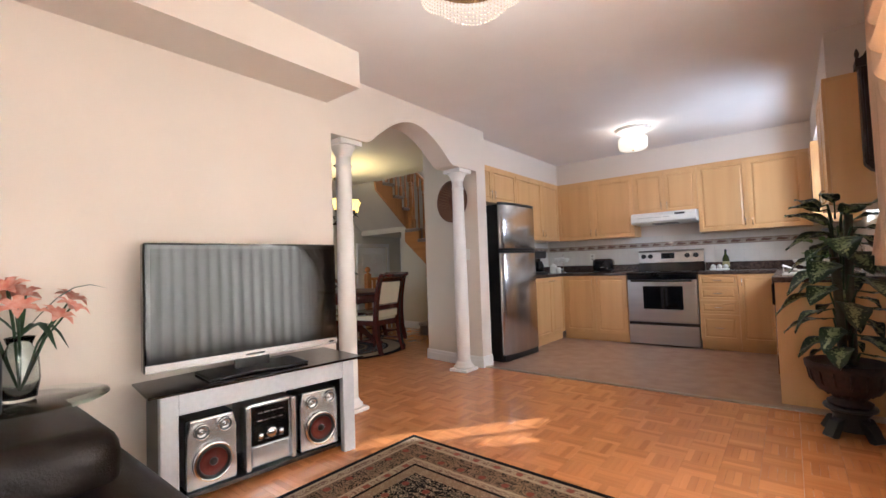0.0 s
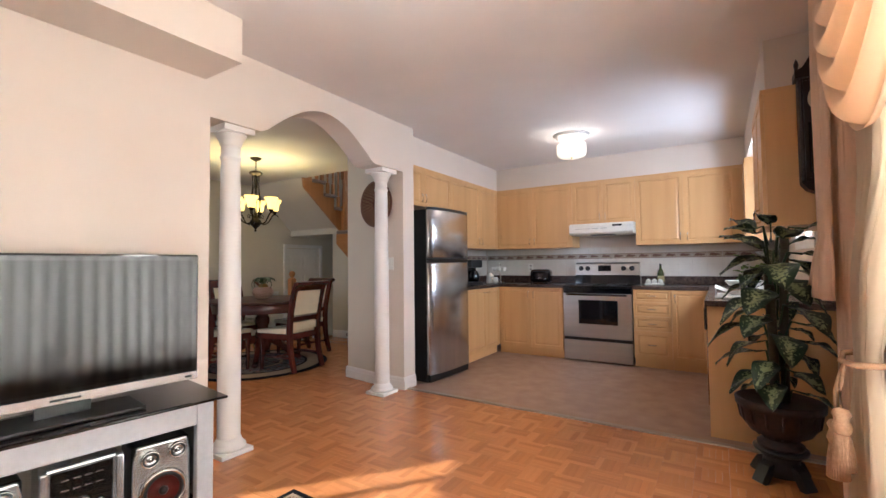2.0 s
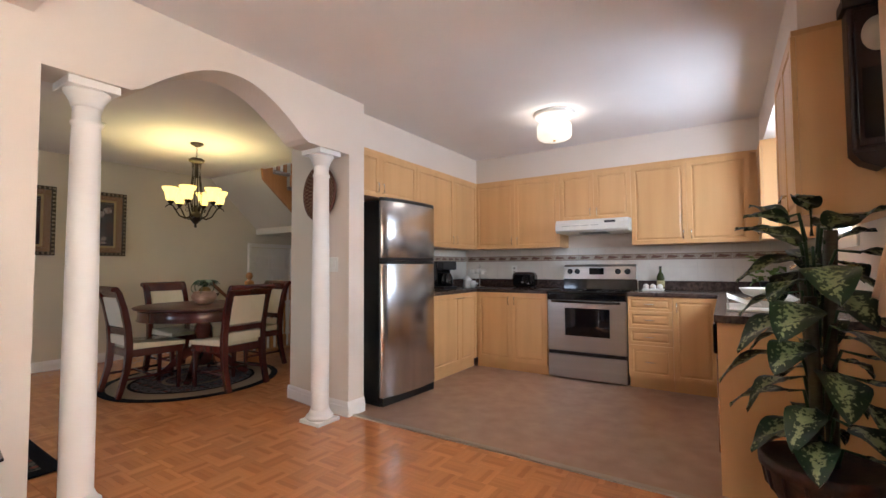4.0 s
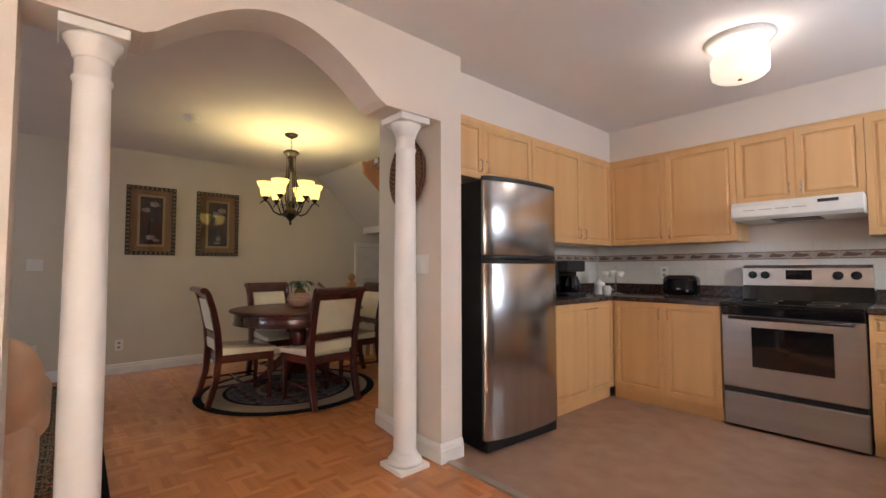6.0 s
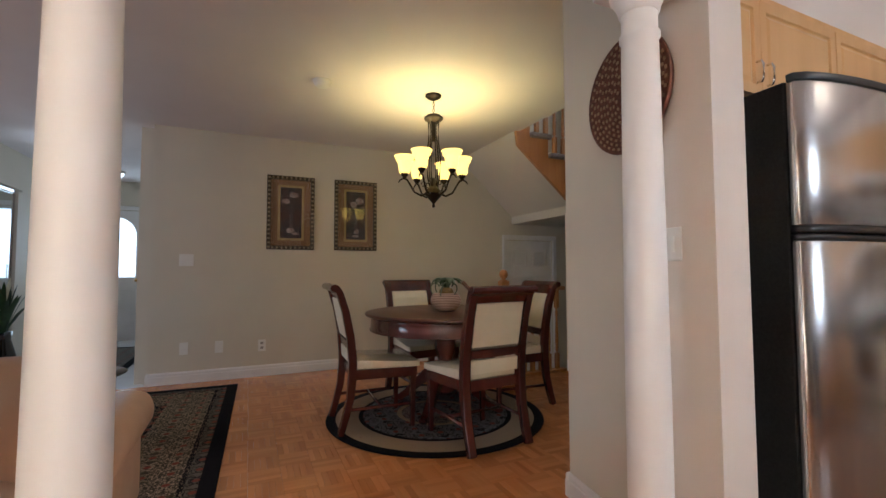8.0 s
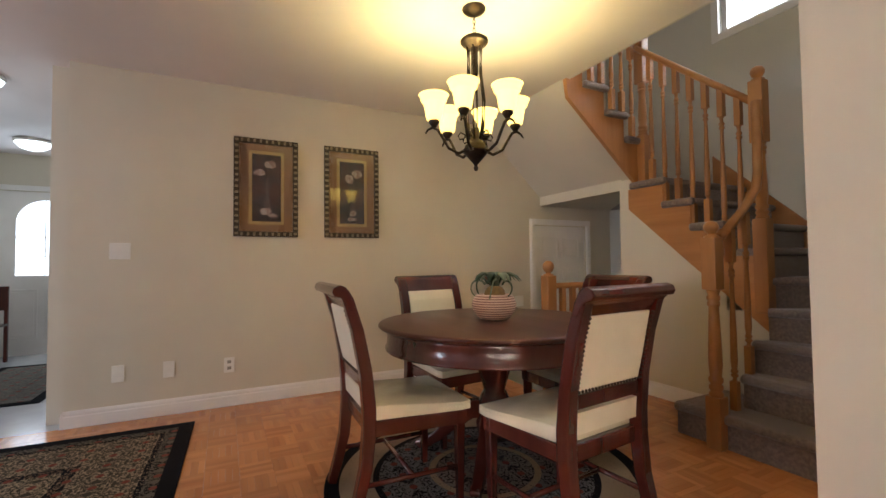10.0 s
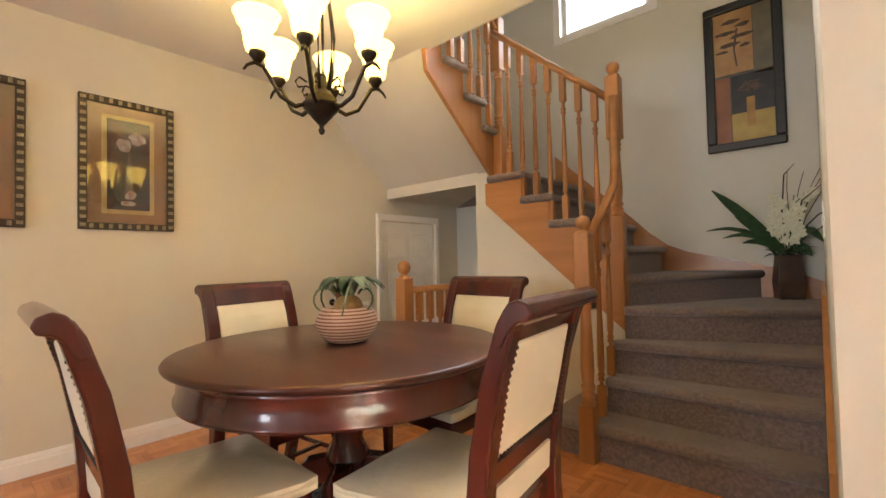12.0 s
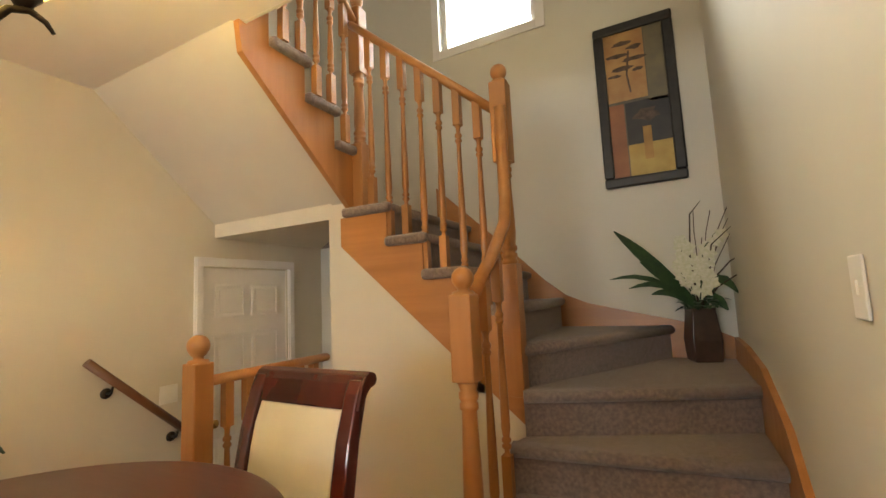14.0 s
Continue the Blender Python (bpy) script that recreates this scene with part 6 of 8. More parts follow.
fv = thing("floor_vase", pose(-3.535, 6.67, RISE * 4 + 0.004), "dark brown square vase with white orchids and long leaves", "vase")
bm = bmesh.new()
def square_ring(h, w, tw):
    return [bm.verts.new((w * sx * math.cos(tw) - w * sy * math.sin(tw), w * sx * math.sin(tw) + w * sy * math.cos(tw), h)) for sx, sy in ((-1, -1), (1, -1), (1, 1), (-1, 1))]
rings = [square_ring(h, w, 0.3) for h, w in ((0, 0.07), (0.02, 0.072), (0.12, 0.078), (0.20, 0.07), (0.29, 0.062), (0.30, 0.066), (0.30, 0.055), (0.2, 0.055))]
bm.faces.new(rings[0][::-1])
for a, b in zip(rings, rings[1:]):
    for k in range(4):
        bm.faces.new((a[k], a[(k + 1) % 4], b[(k + 1) % 4], b[k]))
bm.faces.new(rings[-1])
part("vase_body", bm, material("brown_lacquer", (0.045, 0.026, 0.018), 0.35, 0, (0.07, 0.042, 0.03), 12, 4, 0.1, 60), fv, bevel=0.006)
def blade(pts, width, bm, twist=(0, 0, 1)):
    """A long leaf with a folded midrib."""
    n = len(pts)
    rows = []
    for i, p in enumerate(pts):
        p = Vector(p)
        d = (Vector(pts[min(i + 1, n - 1)]) - Vector(pts[max(i - 1, 0)])).normalized()
        s = d.cross(Vector(twist))
        s = s.normalized() if s.length > 1e-3 else Vector((1, 0, 0))
        u = s.cross(d)
        wd = width * math.sin(math.pi * (0.08 + 0.9 * i / (n - 1))) ** 0.8
        rows.append((bm.verts.new(p - s * wd), bm.verts.new(p - u * wd * 0.25), bm.verts.new(p + s * wd)))
    for a, b in zip(rows, rows[1:]):
        for k in (0, 1):
            f = bm.faces.new((a[k], a[k + 1], b[k + 1], b[k]))
            f.smooth = True
random.seed(11)
for dx, dy, dz, arch, wd in ((-0.42, -0.06, 0.50, 0.02, 0.046), (-0.29, -0.02, 0.30, 0.03, 0.040), (-0.47, -0.05, 0.20, 0.09, 0.020), (-0.36, -0.09, 0.14, 0.08, 0.022),
                             (-0.24, -0.12, 0.10, 0.05, 0.030), (0.19, -0.07, 0.09, 0.13, 0.036), (0.13, -0.10, 0.00, 0.07, 0.038), (0.10, -0.02, 0.16, 0.05, 0.026)):
    bm = bmesh.new()
    pts = [Vector((dx * s, dy * s, 0.29 + dz * s + arch * math.sin(math.pi * s))) for s in (0, 0.15, 0.3, 0.5, 0.7, 0.85, 1.0)]
    blade(pts, wd, bm, (0.1, -0.75, 0.6))
    part("long_leaf", bm, LEAF, fv)
TWIG = material("dry_twig", (0.07, 0.045, 0.03), 0.8, 0, (0.04, 0.026, 0.018), 40)
for pts in ([(0, 0, 0.28), (0.07, -0.03, 0.45), (0.17, -0.06, 0.56), (0.28, -0.10, 0.62)], [(0, 0, 0.28), (0.05, -0.02, 0.48), (0.09, -0.05, 0.66), (0.20, -0.08, 0.76)], [(0, 0, 0.28), (0.10, -0.04, 0.42), (0.22, -0.09, 0.50), (0.30, -0.12, 0.49)], [(0, 0, 0.28), (-0.02, 0.0, 0.6), (0.0, -0.02, 0.85), (0.06, -0.03, 0.92)]):
    bm = bmesh.new()
    tube(bm, pts, [0.006, 0.005, 0.004, 0.002], 6)
    part("twig", bm, TWIG, fv)
for ax, ay, hh in ((-0.12, -0.02, 0.36), (-0.10, 0.0, 0.43), (0.06, -0.03, 0.45), (0.03, -0.03, 0.22)):
    bm = bmesh.new()
    pts = [(0, 0, 0.28), (ax * 0.4, ay, 0.28 + hh * 0.45), (ax * 0.8, ay, 0.28 + hh * 0.8), (ax + 0.06, ay, 0.28 + hh)]
    tube(bm, pts, 0.0035, 6)
    stem = part("stem", bm, LEAF, fv)
    bm = bmesh.new()
    for k in range(12):
        s = 0.35 + 0.055 * k
        c = Vector(pts[1]).lerp(Vector(pts[3]), min(1, max(0, (s - 0.35) / 0.62)))
        c += Vector((random.uniform(-0.03, 0.03), random.uniform(-0.03, 0.03), random.uniform(-0.015, 0.015)))
        for q in range(5):
            a = 2 * math.pi * q / 5 + k
            t = bmesh.new()
            blade([(0, 0, 0), (0.012, 0, 0.004), (0.026, 0, 0.004), (0.042, 0, -0.003)], 0.017, t)
            merge(bm, t, Matrix.Translation(c) @ Matrix.Rotation(radians(70), 4, "X") @ Matrix.Rotation(a, 4, "Z"))
    part("white_blossoms", bm, material("orchid_white", (0.72, 0.70, 0.58), 0.6, 0, (0.6, 0.6, 0.42), 60) if "orchid_white" not in bpy.data.materials else bpy.data.materials["orchid_white"], stem, "cluster of white orchid blossoms")
bm = bmesh.new()
for k in range(7):
    a = random.uniform(-0.9, 0.9)
    h = random.uniform(0.42, 0.60)
    tube(bm, [(0.03, 0, 0.28), (0.06 + 0.05 * a, 0.01, 0.28 + h * 0.5), (0.10 + 0.10 * a, 0.02 * a, 0.28 + h * 0.8), (0.14 + 0.14 * a, 0.03 * a, 0.28 + h)], 0.0025, 5)
part("twigs", bm, material("twig_brown", (0.07, 0.045, 0.03), 0.8), fv, "thin bare twigs")
bm = bmesh.new()
for k in range(22):
    a, b = random.uniform(0, 6.28), random.uniform(0.02, 0.085)
    t = bmesh.new()
    blade([(0, 0, 0), (0.03, 0, 0.012), (0.06, 0, 0.01), (0.085, 0, -0.006)], 0.022, t)
    merge(bm, t, Matrix.Translation((b * math.cos(a), b * math.sin(a), 0.30 + random.uniform(-0.01, 0.05))) @ Matrix.Rotation(a, 4, "Z") @ Matrix.Rotation(random.uniform(-0.5, 0.3), 4, "Y"))
part("foliage", bm, LEAF, fv)


# ---- family room ----
FC = (-2.35, 1.30)
FTURN = -7
tvs = thing("tv_stand", pose(FC[0], FC[1], 0, rz=FTURN), "silver television stand with black glass top", "tv stand")
SH_, SW, SD_ = 0.55, 0.50, 0.20
part("glass_top", B(-SD_ - 0.02, SD_ + 0.06, -SW - 0.05, SW + 0.05, SH_ - 0.012, SH_, bevel=0.004), BLACK_GLASS, tvs, "black glass top")
part("front_beam", B(SD_ - 0.015, SD_ + 0.02, -SW + 0.075, SW - 0.075, SH_ - 0.115, SH_ - 0.013, bevel=0.004), SILVER, tvs)
for s in (-1, 1):
    part("front_leg", B(SD_ - 0.02, SD_ + 0.025, s * SW - 0.075 if s > 0 else -SW, s * SW if s > 0 else -SW + 0.075, 0.0, SH_ - 0.013, bevel=0.006), SILVER, tvs)
    part("side_panel", B(-SD_, SD_ - 0.021, s * SW - 0.03 if s > 0 else -SW + 0.01, s * SW - 0.01 if s > 0 else -SW + 0.03, 0.0, SH_ - 0.013), BLACK, tvs)
part("base_shelf", B(-SD_, SD_ - 0.03, -SW + 0.031, SW - 0.031, 0.025, 0.045), BLACK_GLASS, tvs, "black lower shelf")
part("back_post", B(-SD_ + 0.002, -SD_ + 0.06, -0.04, 0.04, 0.045, SH_ - 0.013), SILVER, tvs)

tv = thing("television", pose(FC[0] + 0.05, FC[1] - 0.03, SH_ + 0.001, rz=FTURN), "large glossy black flat television on its stand", "television")
bm = bmesh.new()
bbox(bm, -0.13, 0.12, -0.26, 0.26, 0.0, 0.014, bevel=0.006)
part("foot", bm, BLACK, tv)
part("neck", B(-0.045, -0.01, -0.09, 0.09, 0.0145, 0.09), BLACK, tv)
TW = 0.508
SCREEN = material("screen_glass", (0.006, 0.005, 0.005), 0.05, 0, (0.008, 0.007, 0.007), 5, 2, spec=0.55)
part("casing", B(-0.055, 0.018, -TW, TW, 0.065, 0.685, bevel=0.010), BLACK_GLOSS, tv)
part("screen", B(0.0185, 0.0205, -TW + 0.03, TW - 0.03, 0.125, 0.655), SCREEN, tv, "dark reflecting screen")
part("lower_trim", B(0.0185, 0.024, -TW + 0.004, TW - 0.004, 0.068, 0.105, bevel=0.002), SILVER_PLASTIC, tv, "silver lower trim")
bm = bmesh.new()
part("badge", B(0.0242, 0.0248, TW - 0.06, TW - 0.03, 0.08, 0.09), BLACK, tv)
bbox(bm, 0.0242, 0.0248, -0.05, 0.05, 0.082, 0.090)
part("badge", bm, BLACK, tv)


def speaker(m):
    s = thing("speaker", m, "silver loudspeaker with red woofer cone", "speaker", "stereo speakers")
    part("cabinet", B(-0.10, 0.10, -0.115, 0.115, 0.0, 0.33, bevel=0.012), BLACK, s)
    bm = bmesh.new()
    prism(bm, [(-0.115, 0.0), (0.115, 0.0), (0.115, 0.26), (0.10, 0.33), (-0.10, 0.33), (-0.115, 0.26)], "x", 0.101, 0.122)
    part("front", bm, SILVER_PLASTIC, s, "silver front", bevel=0.008)

    def cone(y, z, r, mat, name, lab, ring=True):
        t = bmesh.new()
        lathe(t, [(0, 0.010), (r * 0.26, 0.013), (r * 0.30, 0.006), (r * 0.80, 0.016), (r * 0.86, 0.022), (r * 0.97, 0.018), (r, 0.0)], 28)
        bmesh.ops.rotate(t, matrix=Matrix.Rotation(radians(90), 3, "Y"), verts=list(t.verts))
        bmesh.ops.translate(t, vec=(0.1225, y, z), verts=list(t.verts))
        c = part(name, t, mat, s, lab)
        t = bmesh.new()
        lathe(t, [(r * 0.95, 0.0), (r * 0.99, 0.024), (r * 1.12, 0.022), (r * 1.16, 0.0)], 32)
        bmesh.ops.rotate(t, matrix=Matrix.Rotation(radians(90), 3, "Y"), verts=list(t.verts))
        bmesh.ops.translate(t, vec=(0.1225, y, z), verts=list(t.verts))
        part("ring", t, CHROME, c)
        t = bmesh.new()
        lathe(t, [(r * 0.78, 0.016), (r * 0.82, 0.024), (r * 0.90, 0.026), (r * 0.97, 0.019)], 32)
        bmesh.ops.rotate(t, matrix=Matrix.Rotation(radians(90), 3, "Y"), verts=list(t.verts))
        bmesh.ops.translate(t, vec=(0.1227, y, z), verts=list(t.verts))
        part("surround", t, BLACK, c, "black rubber surround")
        t = bmesh.new()
        ball(t, (0.136, y, z), r * 0.24, 14)
        part("dust_cap", t, BLACK if mat is RED_CONE else CHROME, c)
    cone(0, 0.12, 0.082, RED_CONE, "woofer", "dark red woofer cone")
    cone(-0.052, 0.272, 0.032, SILVER_PLASTIC, "tweeter", "silver tweeter")
    cone(0.055, 0.285, 0.030, SILVER_PLASTIC, "tweeter", "silver tweeter")
    return s
RED_CONE = material("red_cone", (0.11, 0.013, 0.007), 0.45, 0, (0.07, 0.009, 0.005), 16, 3, spec=0.3)
R7 = Matrix.Translation((FC[0], FC[1], 0.046)) @ pose(0, 0, 0, rz=FTURN)
sp1 = speaker(R7 @ pose(0.03, -0.27, 0, rz=2))
copy_thing(sp1, R7 @ pose(0.03, 0.315, 0, rz=-3))
rc = thing("stereo_receiver", R7 @ pose(0.035, 0.025, 0, rz=0), "silver and black compact stereo unit", "stereo")
part("case", B(-0.10, 0.10, -0.13, 0.13, 0.0, 0.335, bevel=0.010), SILVER_PLASTIC, rc)
part("side_fin", B(0.08, 0.128, -0.135, -0.108, 0.0, 0.335, bevel=0.008), SILVER_PLASTIC, rc)
part("side_fin", B(0.08, 0.128, 0.108, 0.135, 0.0, 0.335, bevel=0.008), SILVER_PLASTIC, rc)
part("display_panel", B(0.101, 0.112, -0.10, 0.10, 0.12, 0.325, bevel=0.004), BLACK_GLOSS, rc, "black display panel")
part("cassette_door", B(0.101, 0.110, -0.10, 0.10, 0.012, 0.114, bevel=0.004), SILVER_PLASTIC, rc)
bm = bmesh.new()
lathe(bm, [(0, 0.022), (0.024, 0.020), (0.028, 0.012), (0.030, 0.0)], 24)
bmesh.ops.rotate(bm, matrix=Matrix.Rotation(radians(90), 3, "Y"), verts=list(bm.verts))
bmesh.ops.translate(bm, vec=(0.112, 0, 0.175), verts=list(bm.verts))
part("volume_dial", bm, CHROME, rc, "round chrome dial")
for y in (-0.055, 0.055):
    bm = bmesh.new()
    ball(bm, (0.113, y, 0.165), 0.017, 14)
    part("button", bm, CHROME, rc)
for k in range(4):
    for z in (0.145, 0.245, 0.285):
        part("button", B(0.1121, 0.1135, -0.07 + 0.037 * k, -0.045 + 0.037 * k, z - 0.003, z + 0.003), SILVER_PLASTIC, rc)

# carpet before the television
RW, RL = 1.62, 2.3
RUGM = rug_material("persian_rug_weave", (RW / 2, RL / 2), [(0.0, INK, INK, 0.0), (0.030, SAND, (0.16, 0.09, 0.06), 0.15), (0.045, (0.15, 0.085, 0.055), SAND, 0.7), (0.085, SAND, INK, 0.12), (0.10, TAN, INK, 0.55), (0.235, SAND, (0.2, 0.06, 0.04), 0.2), (0.25, (0.16, 0.09, 0.06), SAND, 0.7), (0.29, INK, INK, 0.0), (0.305, TAN, SAND, 0.4), (0.365, INK, SAND, 0.5)], 30)
bm = bmesh.new()
bbox(bm, -RW / 2, RW / 2, -RL / 2, RL / 2, 0.0, 0.009, bevel=0.003)
rr = part("area_rug", bm, RUGM)
rr.matrix_basis = pose(-1.955 + RW / 2 + 0.02, 2.085 - RL / 2, 0.002, rz=-1.5)
tagged(rr, "dark-edged oriental rug with floral borders", "rug")

# dark leather sofa, seen by its arm
sf = thing("leather_sofa", pose(-1.80, -0.36, 0.0), "dark brown leather sofa with padded rolled arm", "sofa")
def cushion(x0, x1, y0, y1, z0, z1, b, puff=0.02):
    bm = bmesh.new()
    bbox(bm, x0, x1, y0, y1, z0, z1, bevel=b, seg=5)
    for f in bm.faces:
        f.smooth = True
    return bm
part("base", cushion(-0.50, 0.38, -0.95, 0.86, 0.05, 0.36, 0.04), LEATHER_DARK, sf)
part("arm", cushion(-0.66, 0.52, 0.56, 0.965, 0.06, 0.455, 0.075), LEATHER_DARK, sf)
part("arm_roll", cushion(-0.68, 0.19, 0.50, 0.865, 0.38, 0.618, 0.085), LEATHER_DARK, sf, "padded rolled arm top")
part("seat_cushion", cushion(-0.25, 0.42, -0.75, 0.64, 0.36, 0.50, 0.06), LEATHER_DARK, sf)
part("back_cushion", cushion(-0.58, -0.24, -0.80, 0.64, 0.36, 0.90, 0.10), LEATHER_DARK, sf)
for x in (-0.42, 0.30):
    for y in (-0.85, 0.78):
        part("foot", B(x - 0.03, x + 0.03, y - 0.03, y + 0.03, 0.0, 0.06), BLACK, sf)

# glass side table with flowers
gt = thing("glass_side_table", pose(-2.26, 0.36, 0), "round glass side table on chrome legs", "side table")
bm = bmesh.new()
lathe(bm, [(0, 0.612), (0.245, 0.612), (0.25, 0.617), (0.245, 0.622), (0, 0.622)], 48)
part("glass_top", bm, GLASS_GREEN, gt, "clear greenish round glass top")
for k in range(3):
    a = 2 * math.pi * k / 3 + 0.9
    bm = bmesh.new()
    tube(bm, [(0.13 * math.cos(a), 0.13 * math.sin(a), 0.61), (0.14 * math.cos(a), 0.14 * math.sin(a), 0.3), (0.18 * math.cos(a), 0.18 * math.sin(a), 0.0)], 0.017, 14)
    part("leg", bm, CHROME, gt)
bm = bmesh.new()
lathe(bm, [(0, 0.20), (0.13, 0.20), (0.13, 0.208), (0, 0.208)], 36)
part("lower_shelf", bm, GLASS_GREEN, gt)
vs = thing("flower_vase", pose(-2.27, 0.34, 0.6235), "clear glass vase with coral pink lilies", "vase")
bm = bmesh.new()
lathe(bm, [(0, 0), (0.045, 0), (0.05, 0.01), (0.06, 0.08), (0.055, 0.16), (0.035, 0.21), (0.045, 0.24), (0.042, 0.24), (0.032, 0.21), (0.05, 0.16), (0.055, 0.08), (0.044, 0.014), (0, 0.012)], 28)
part("glass_body", bm, GLASS, vs)
random.seed(3)
CORAL = material("coral_petal", (0.62, 0.20, 0.14), 0.6, 0, (0.70, 0.38, 0.30), 40, 3)
for k in range(9):
    a = 2 * math.pi * k / 9 + random.uniform(-0.3, 0.3)
    r, hh = random.uniform(0.05, 0.17), random.uniform(0.30, 0.44)
    tip = Vector((r * math.cos(a), r * math.sin(a), hh))
    bm = bmesh.new()
    tube(bm, [(0, 0, 0.03), tuple(tip * 0.5 + Vector((0, 0, 0.06))), tuple(tip)], 0.004, 6)
    stem = part("stem", bm, LEAF, vs)
    bm = bmesh.new()
    for q in range(6):
        t = bmesh.new()
        blade([(0, 0, 0), (0.02, 0, 0.018), (0.045, 0, 0.026), (0.07, 0, 0.012)], 0.017, t)
        merge(bm, t, Matrix.Translation(tip) @ Matrix.Rotation(a, 4, "Z") @ Matrix.Rotation(0.6, 4, "Y") @ Matrix.Rotation(2 * math.pi * q / 6, 4, "Z"))
    part("blossom", bm, CORAL, stem, "coral pink lily blossom")
for k, (a, L, z) in enumerate(((1.4, 0.26, 0.10), (1.9, 0.16, -0.14), (0.6, 0.15, -0.12), (3.0, 0.22, 0.06), (5.0, 0.2, 0.0))):
    bm = bmesh.new()
    e = Vector((math.cos(a), math.sin(a), 0))
    blade([e * (L * s) + Vector((0, 0, 0.24 + 0.12 * math.sin(math.pi * s * 0.8) + z * s)) for s in (0, 0.2, 0.4, 0.6, 0.8, 1)], 0.018, bm)
    part("leaf", bm, LEAF, vs)

# crystal ceiling lamp
cl = thing("crystal_ceiling_lamp", pose(-1.13, 1.80, H - 0.34), "crystal bead ceiling lamp with scalloped strands, lit", "ceiling lamp")
CRYSTAL = glow("lit_crystal", (1.0, 0.78, 0.55), 0.10, (0.6, 0.52, 0.44))
bm = bmesh.new()
lathe(bm, [(0, 0.322), (0.245, 0.322), (0.25, 0.326), (0.25, 0.339), (0, 0.339)], 40)
part("ceiling_plate", bm, BRASS, cl)
bm = bmesh.new()
bead = bmesh.new()
bmesh.ops.create_icosphere(bead, subdivisions=1, radius=0.006)
bvs, bfs = [v.co.copy() for v in bead.verts], [[v.index for v in f.verts] for f in bead.faces]
bead.free()
def add_bead(p):
    vs_ = [bm.verts.new(q + p) for q in bvs]
    for f in bfs:
        bm.faces.new([vs_[i] for i in f])
for row in range(6):
    n = 76
    for k in range(n):
        a = 2 * math.pi * k / n
        dip = 0.035 * abs(math.sin(2 * a + 0.5))
        add_bead(Vector((0.25 * math.cos(a), 0.25 * math.sin(a), 0.318 - row * 0.016 - dip * row / 5)))
part("bead_strands", bm, CRYSTAL, cl, "strands of lit crystal beads")

# curtains
PEACH = cloth_through("peach_satin", (0.95, 0.78, 0.62), 0.62)
CREAMCLOTH = cloth_through("cream_satin", (0.95, 0.87, 0.75), 0.8)
SHEER = cloth_through("sheer_voile", (0.90, 0.85, 0.78), 0.8)


def drape(name, parent, spine, mat, folds, depth, label="", nz=26, na=None):
    """Hanging cloth. spine: rows of (z, x, y0, y1): at each height the cloth runs from y0 to y1 at x, in folds."""
    na = na or folds * 8
    bm = bmesh.new()
    rows = []
    zs = [s[0] for s in spine]
    for i in range(nz + 1):
        z = zs[0] + (zs[-1] - zs[0]) * i / nz
        for p, q in zip(spine, spine[1:]):
            if (p[0] - z) * (q[0] - z) <= 1e-9:
                u = (z - p[0]) / (q[0] - p[0])
                u = u * u * (3 - 2 * u)
                x, y0, y1 = [p[k] + (q[k] - p[k]) * u for k in (1, 2, 3)]
                break
        row = []
        for j in range(na + 1):
            t = j / na
            ph = 2 * math.pi * folds * t + 0.8 * math.sin(7 * t + z * 1.3)
            w = depth * min(1.0, 0.35 + abs(y1 - y0) * 2.2)
            row.append(bm.verts.new((x + w * math.sin(ph) + 0.3 * w * math.sin(2.3 * ph + z * 2), y0 + (y1 - y0) * t + 0.25 * w * math.cos(ph), z)))
        rows.append(row)
    for a, b in zip(rows, rows[1:]):
        for j in range(na):
            f = bm.faces.new((a[j], a[j + 1], b[j + 1], b[j]))
            f.smooth = True
    ob = part(name, bm, mat, parent, label)
    mod = ob.modifiers.new("thickness", "SOLIDIFY")
    mod.thickness = 0.003
    return ob


cu = thing("curtains", pose(0, 0, 0), "peach satin curtains with swags and tassel tiebacks on a gilt rod", "curtain")
XC = 0.515
# cream inner drape drawn back by a tieback, then falling to the floor
drape("inner_drape", cu, [(2.38, XC + 0.02, 2.10, 3.02), (1.6, XC, 2.34, 2.99), (1.05, XC - 0.04, 2.66, 2.95), (0.80, XC - 0.05, 2.74, 2.93), (0.55, XC - 0.05, 2.66, 2.98), (0.02, XC - 0.05, 2.60, 3.06)], CREAMCLOTH, 8, 0.030, "cream satin inner drape, tied back")
# peach outer drape
drape("outer_drape", cu, [(2.42, XC - 0.03, 2.98, 3.30), (1.4, XC - 0.035, 3.02, 3.27), (0.75, XC - 0.04, 3.03, 3.28), (0.02, XC - 0.04, 3.0, 3.31)], PEACH, 6, 0.022, "peach pleated outer drape")
# jabot: a gathered tail over the outer drape, flared at its foot
drape("jabot", cu, [(2.46, XC - 0.09, 3.06, 3.30), (1.9, XC - 0.10, 3.10, 3.28), (1.36, XC - 0.10, 3.12, 3.27), (1.28, XC - 0.10, 3.13, 3.26), (1.18, XC - 0.11, 3.08, 3.34), (1.00, XC - 0.12, 3.03, 3.44)], PEACH, 6, 0.020, "peach gathered tail with flared foot")


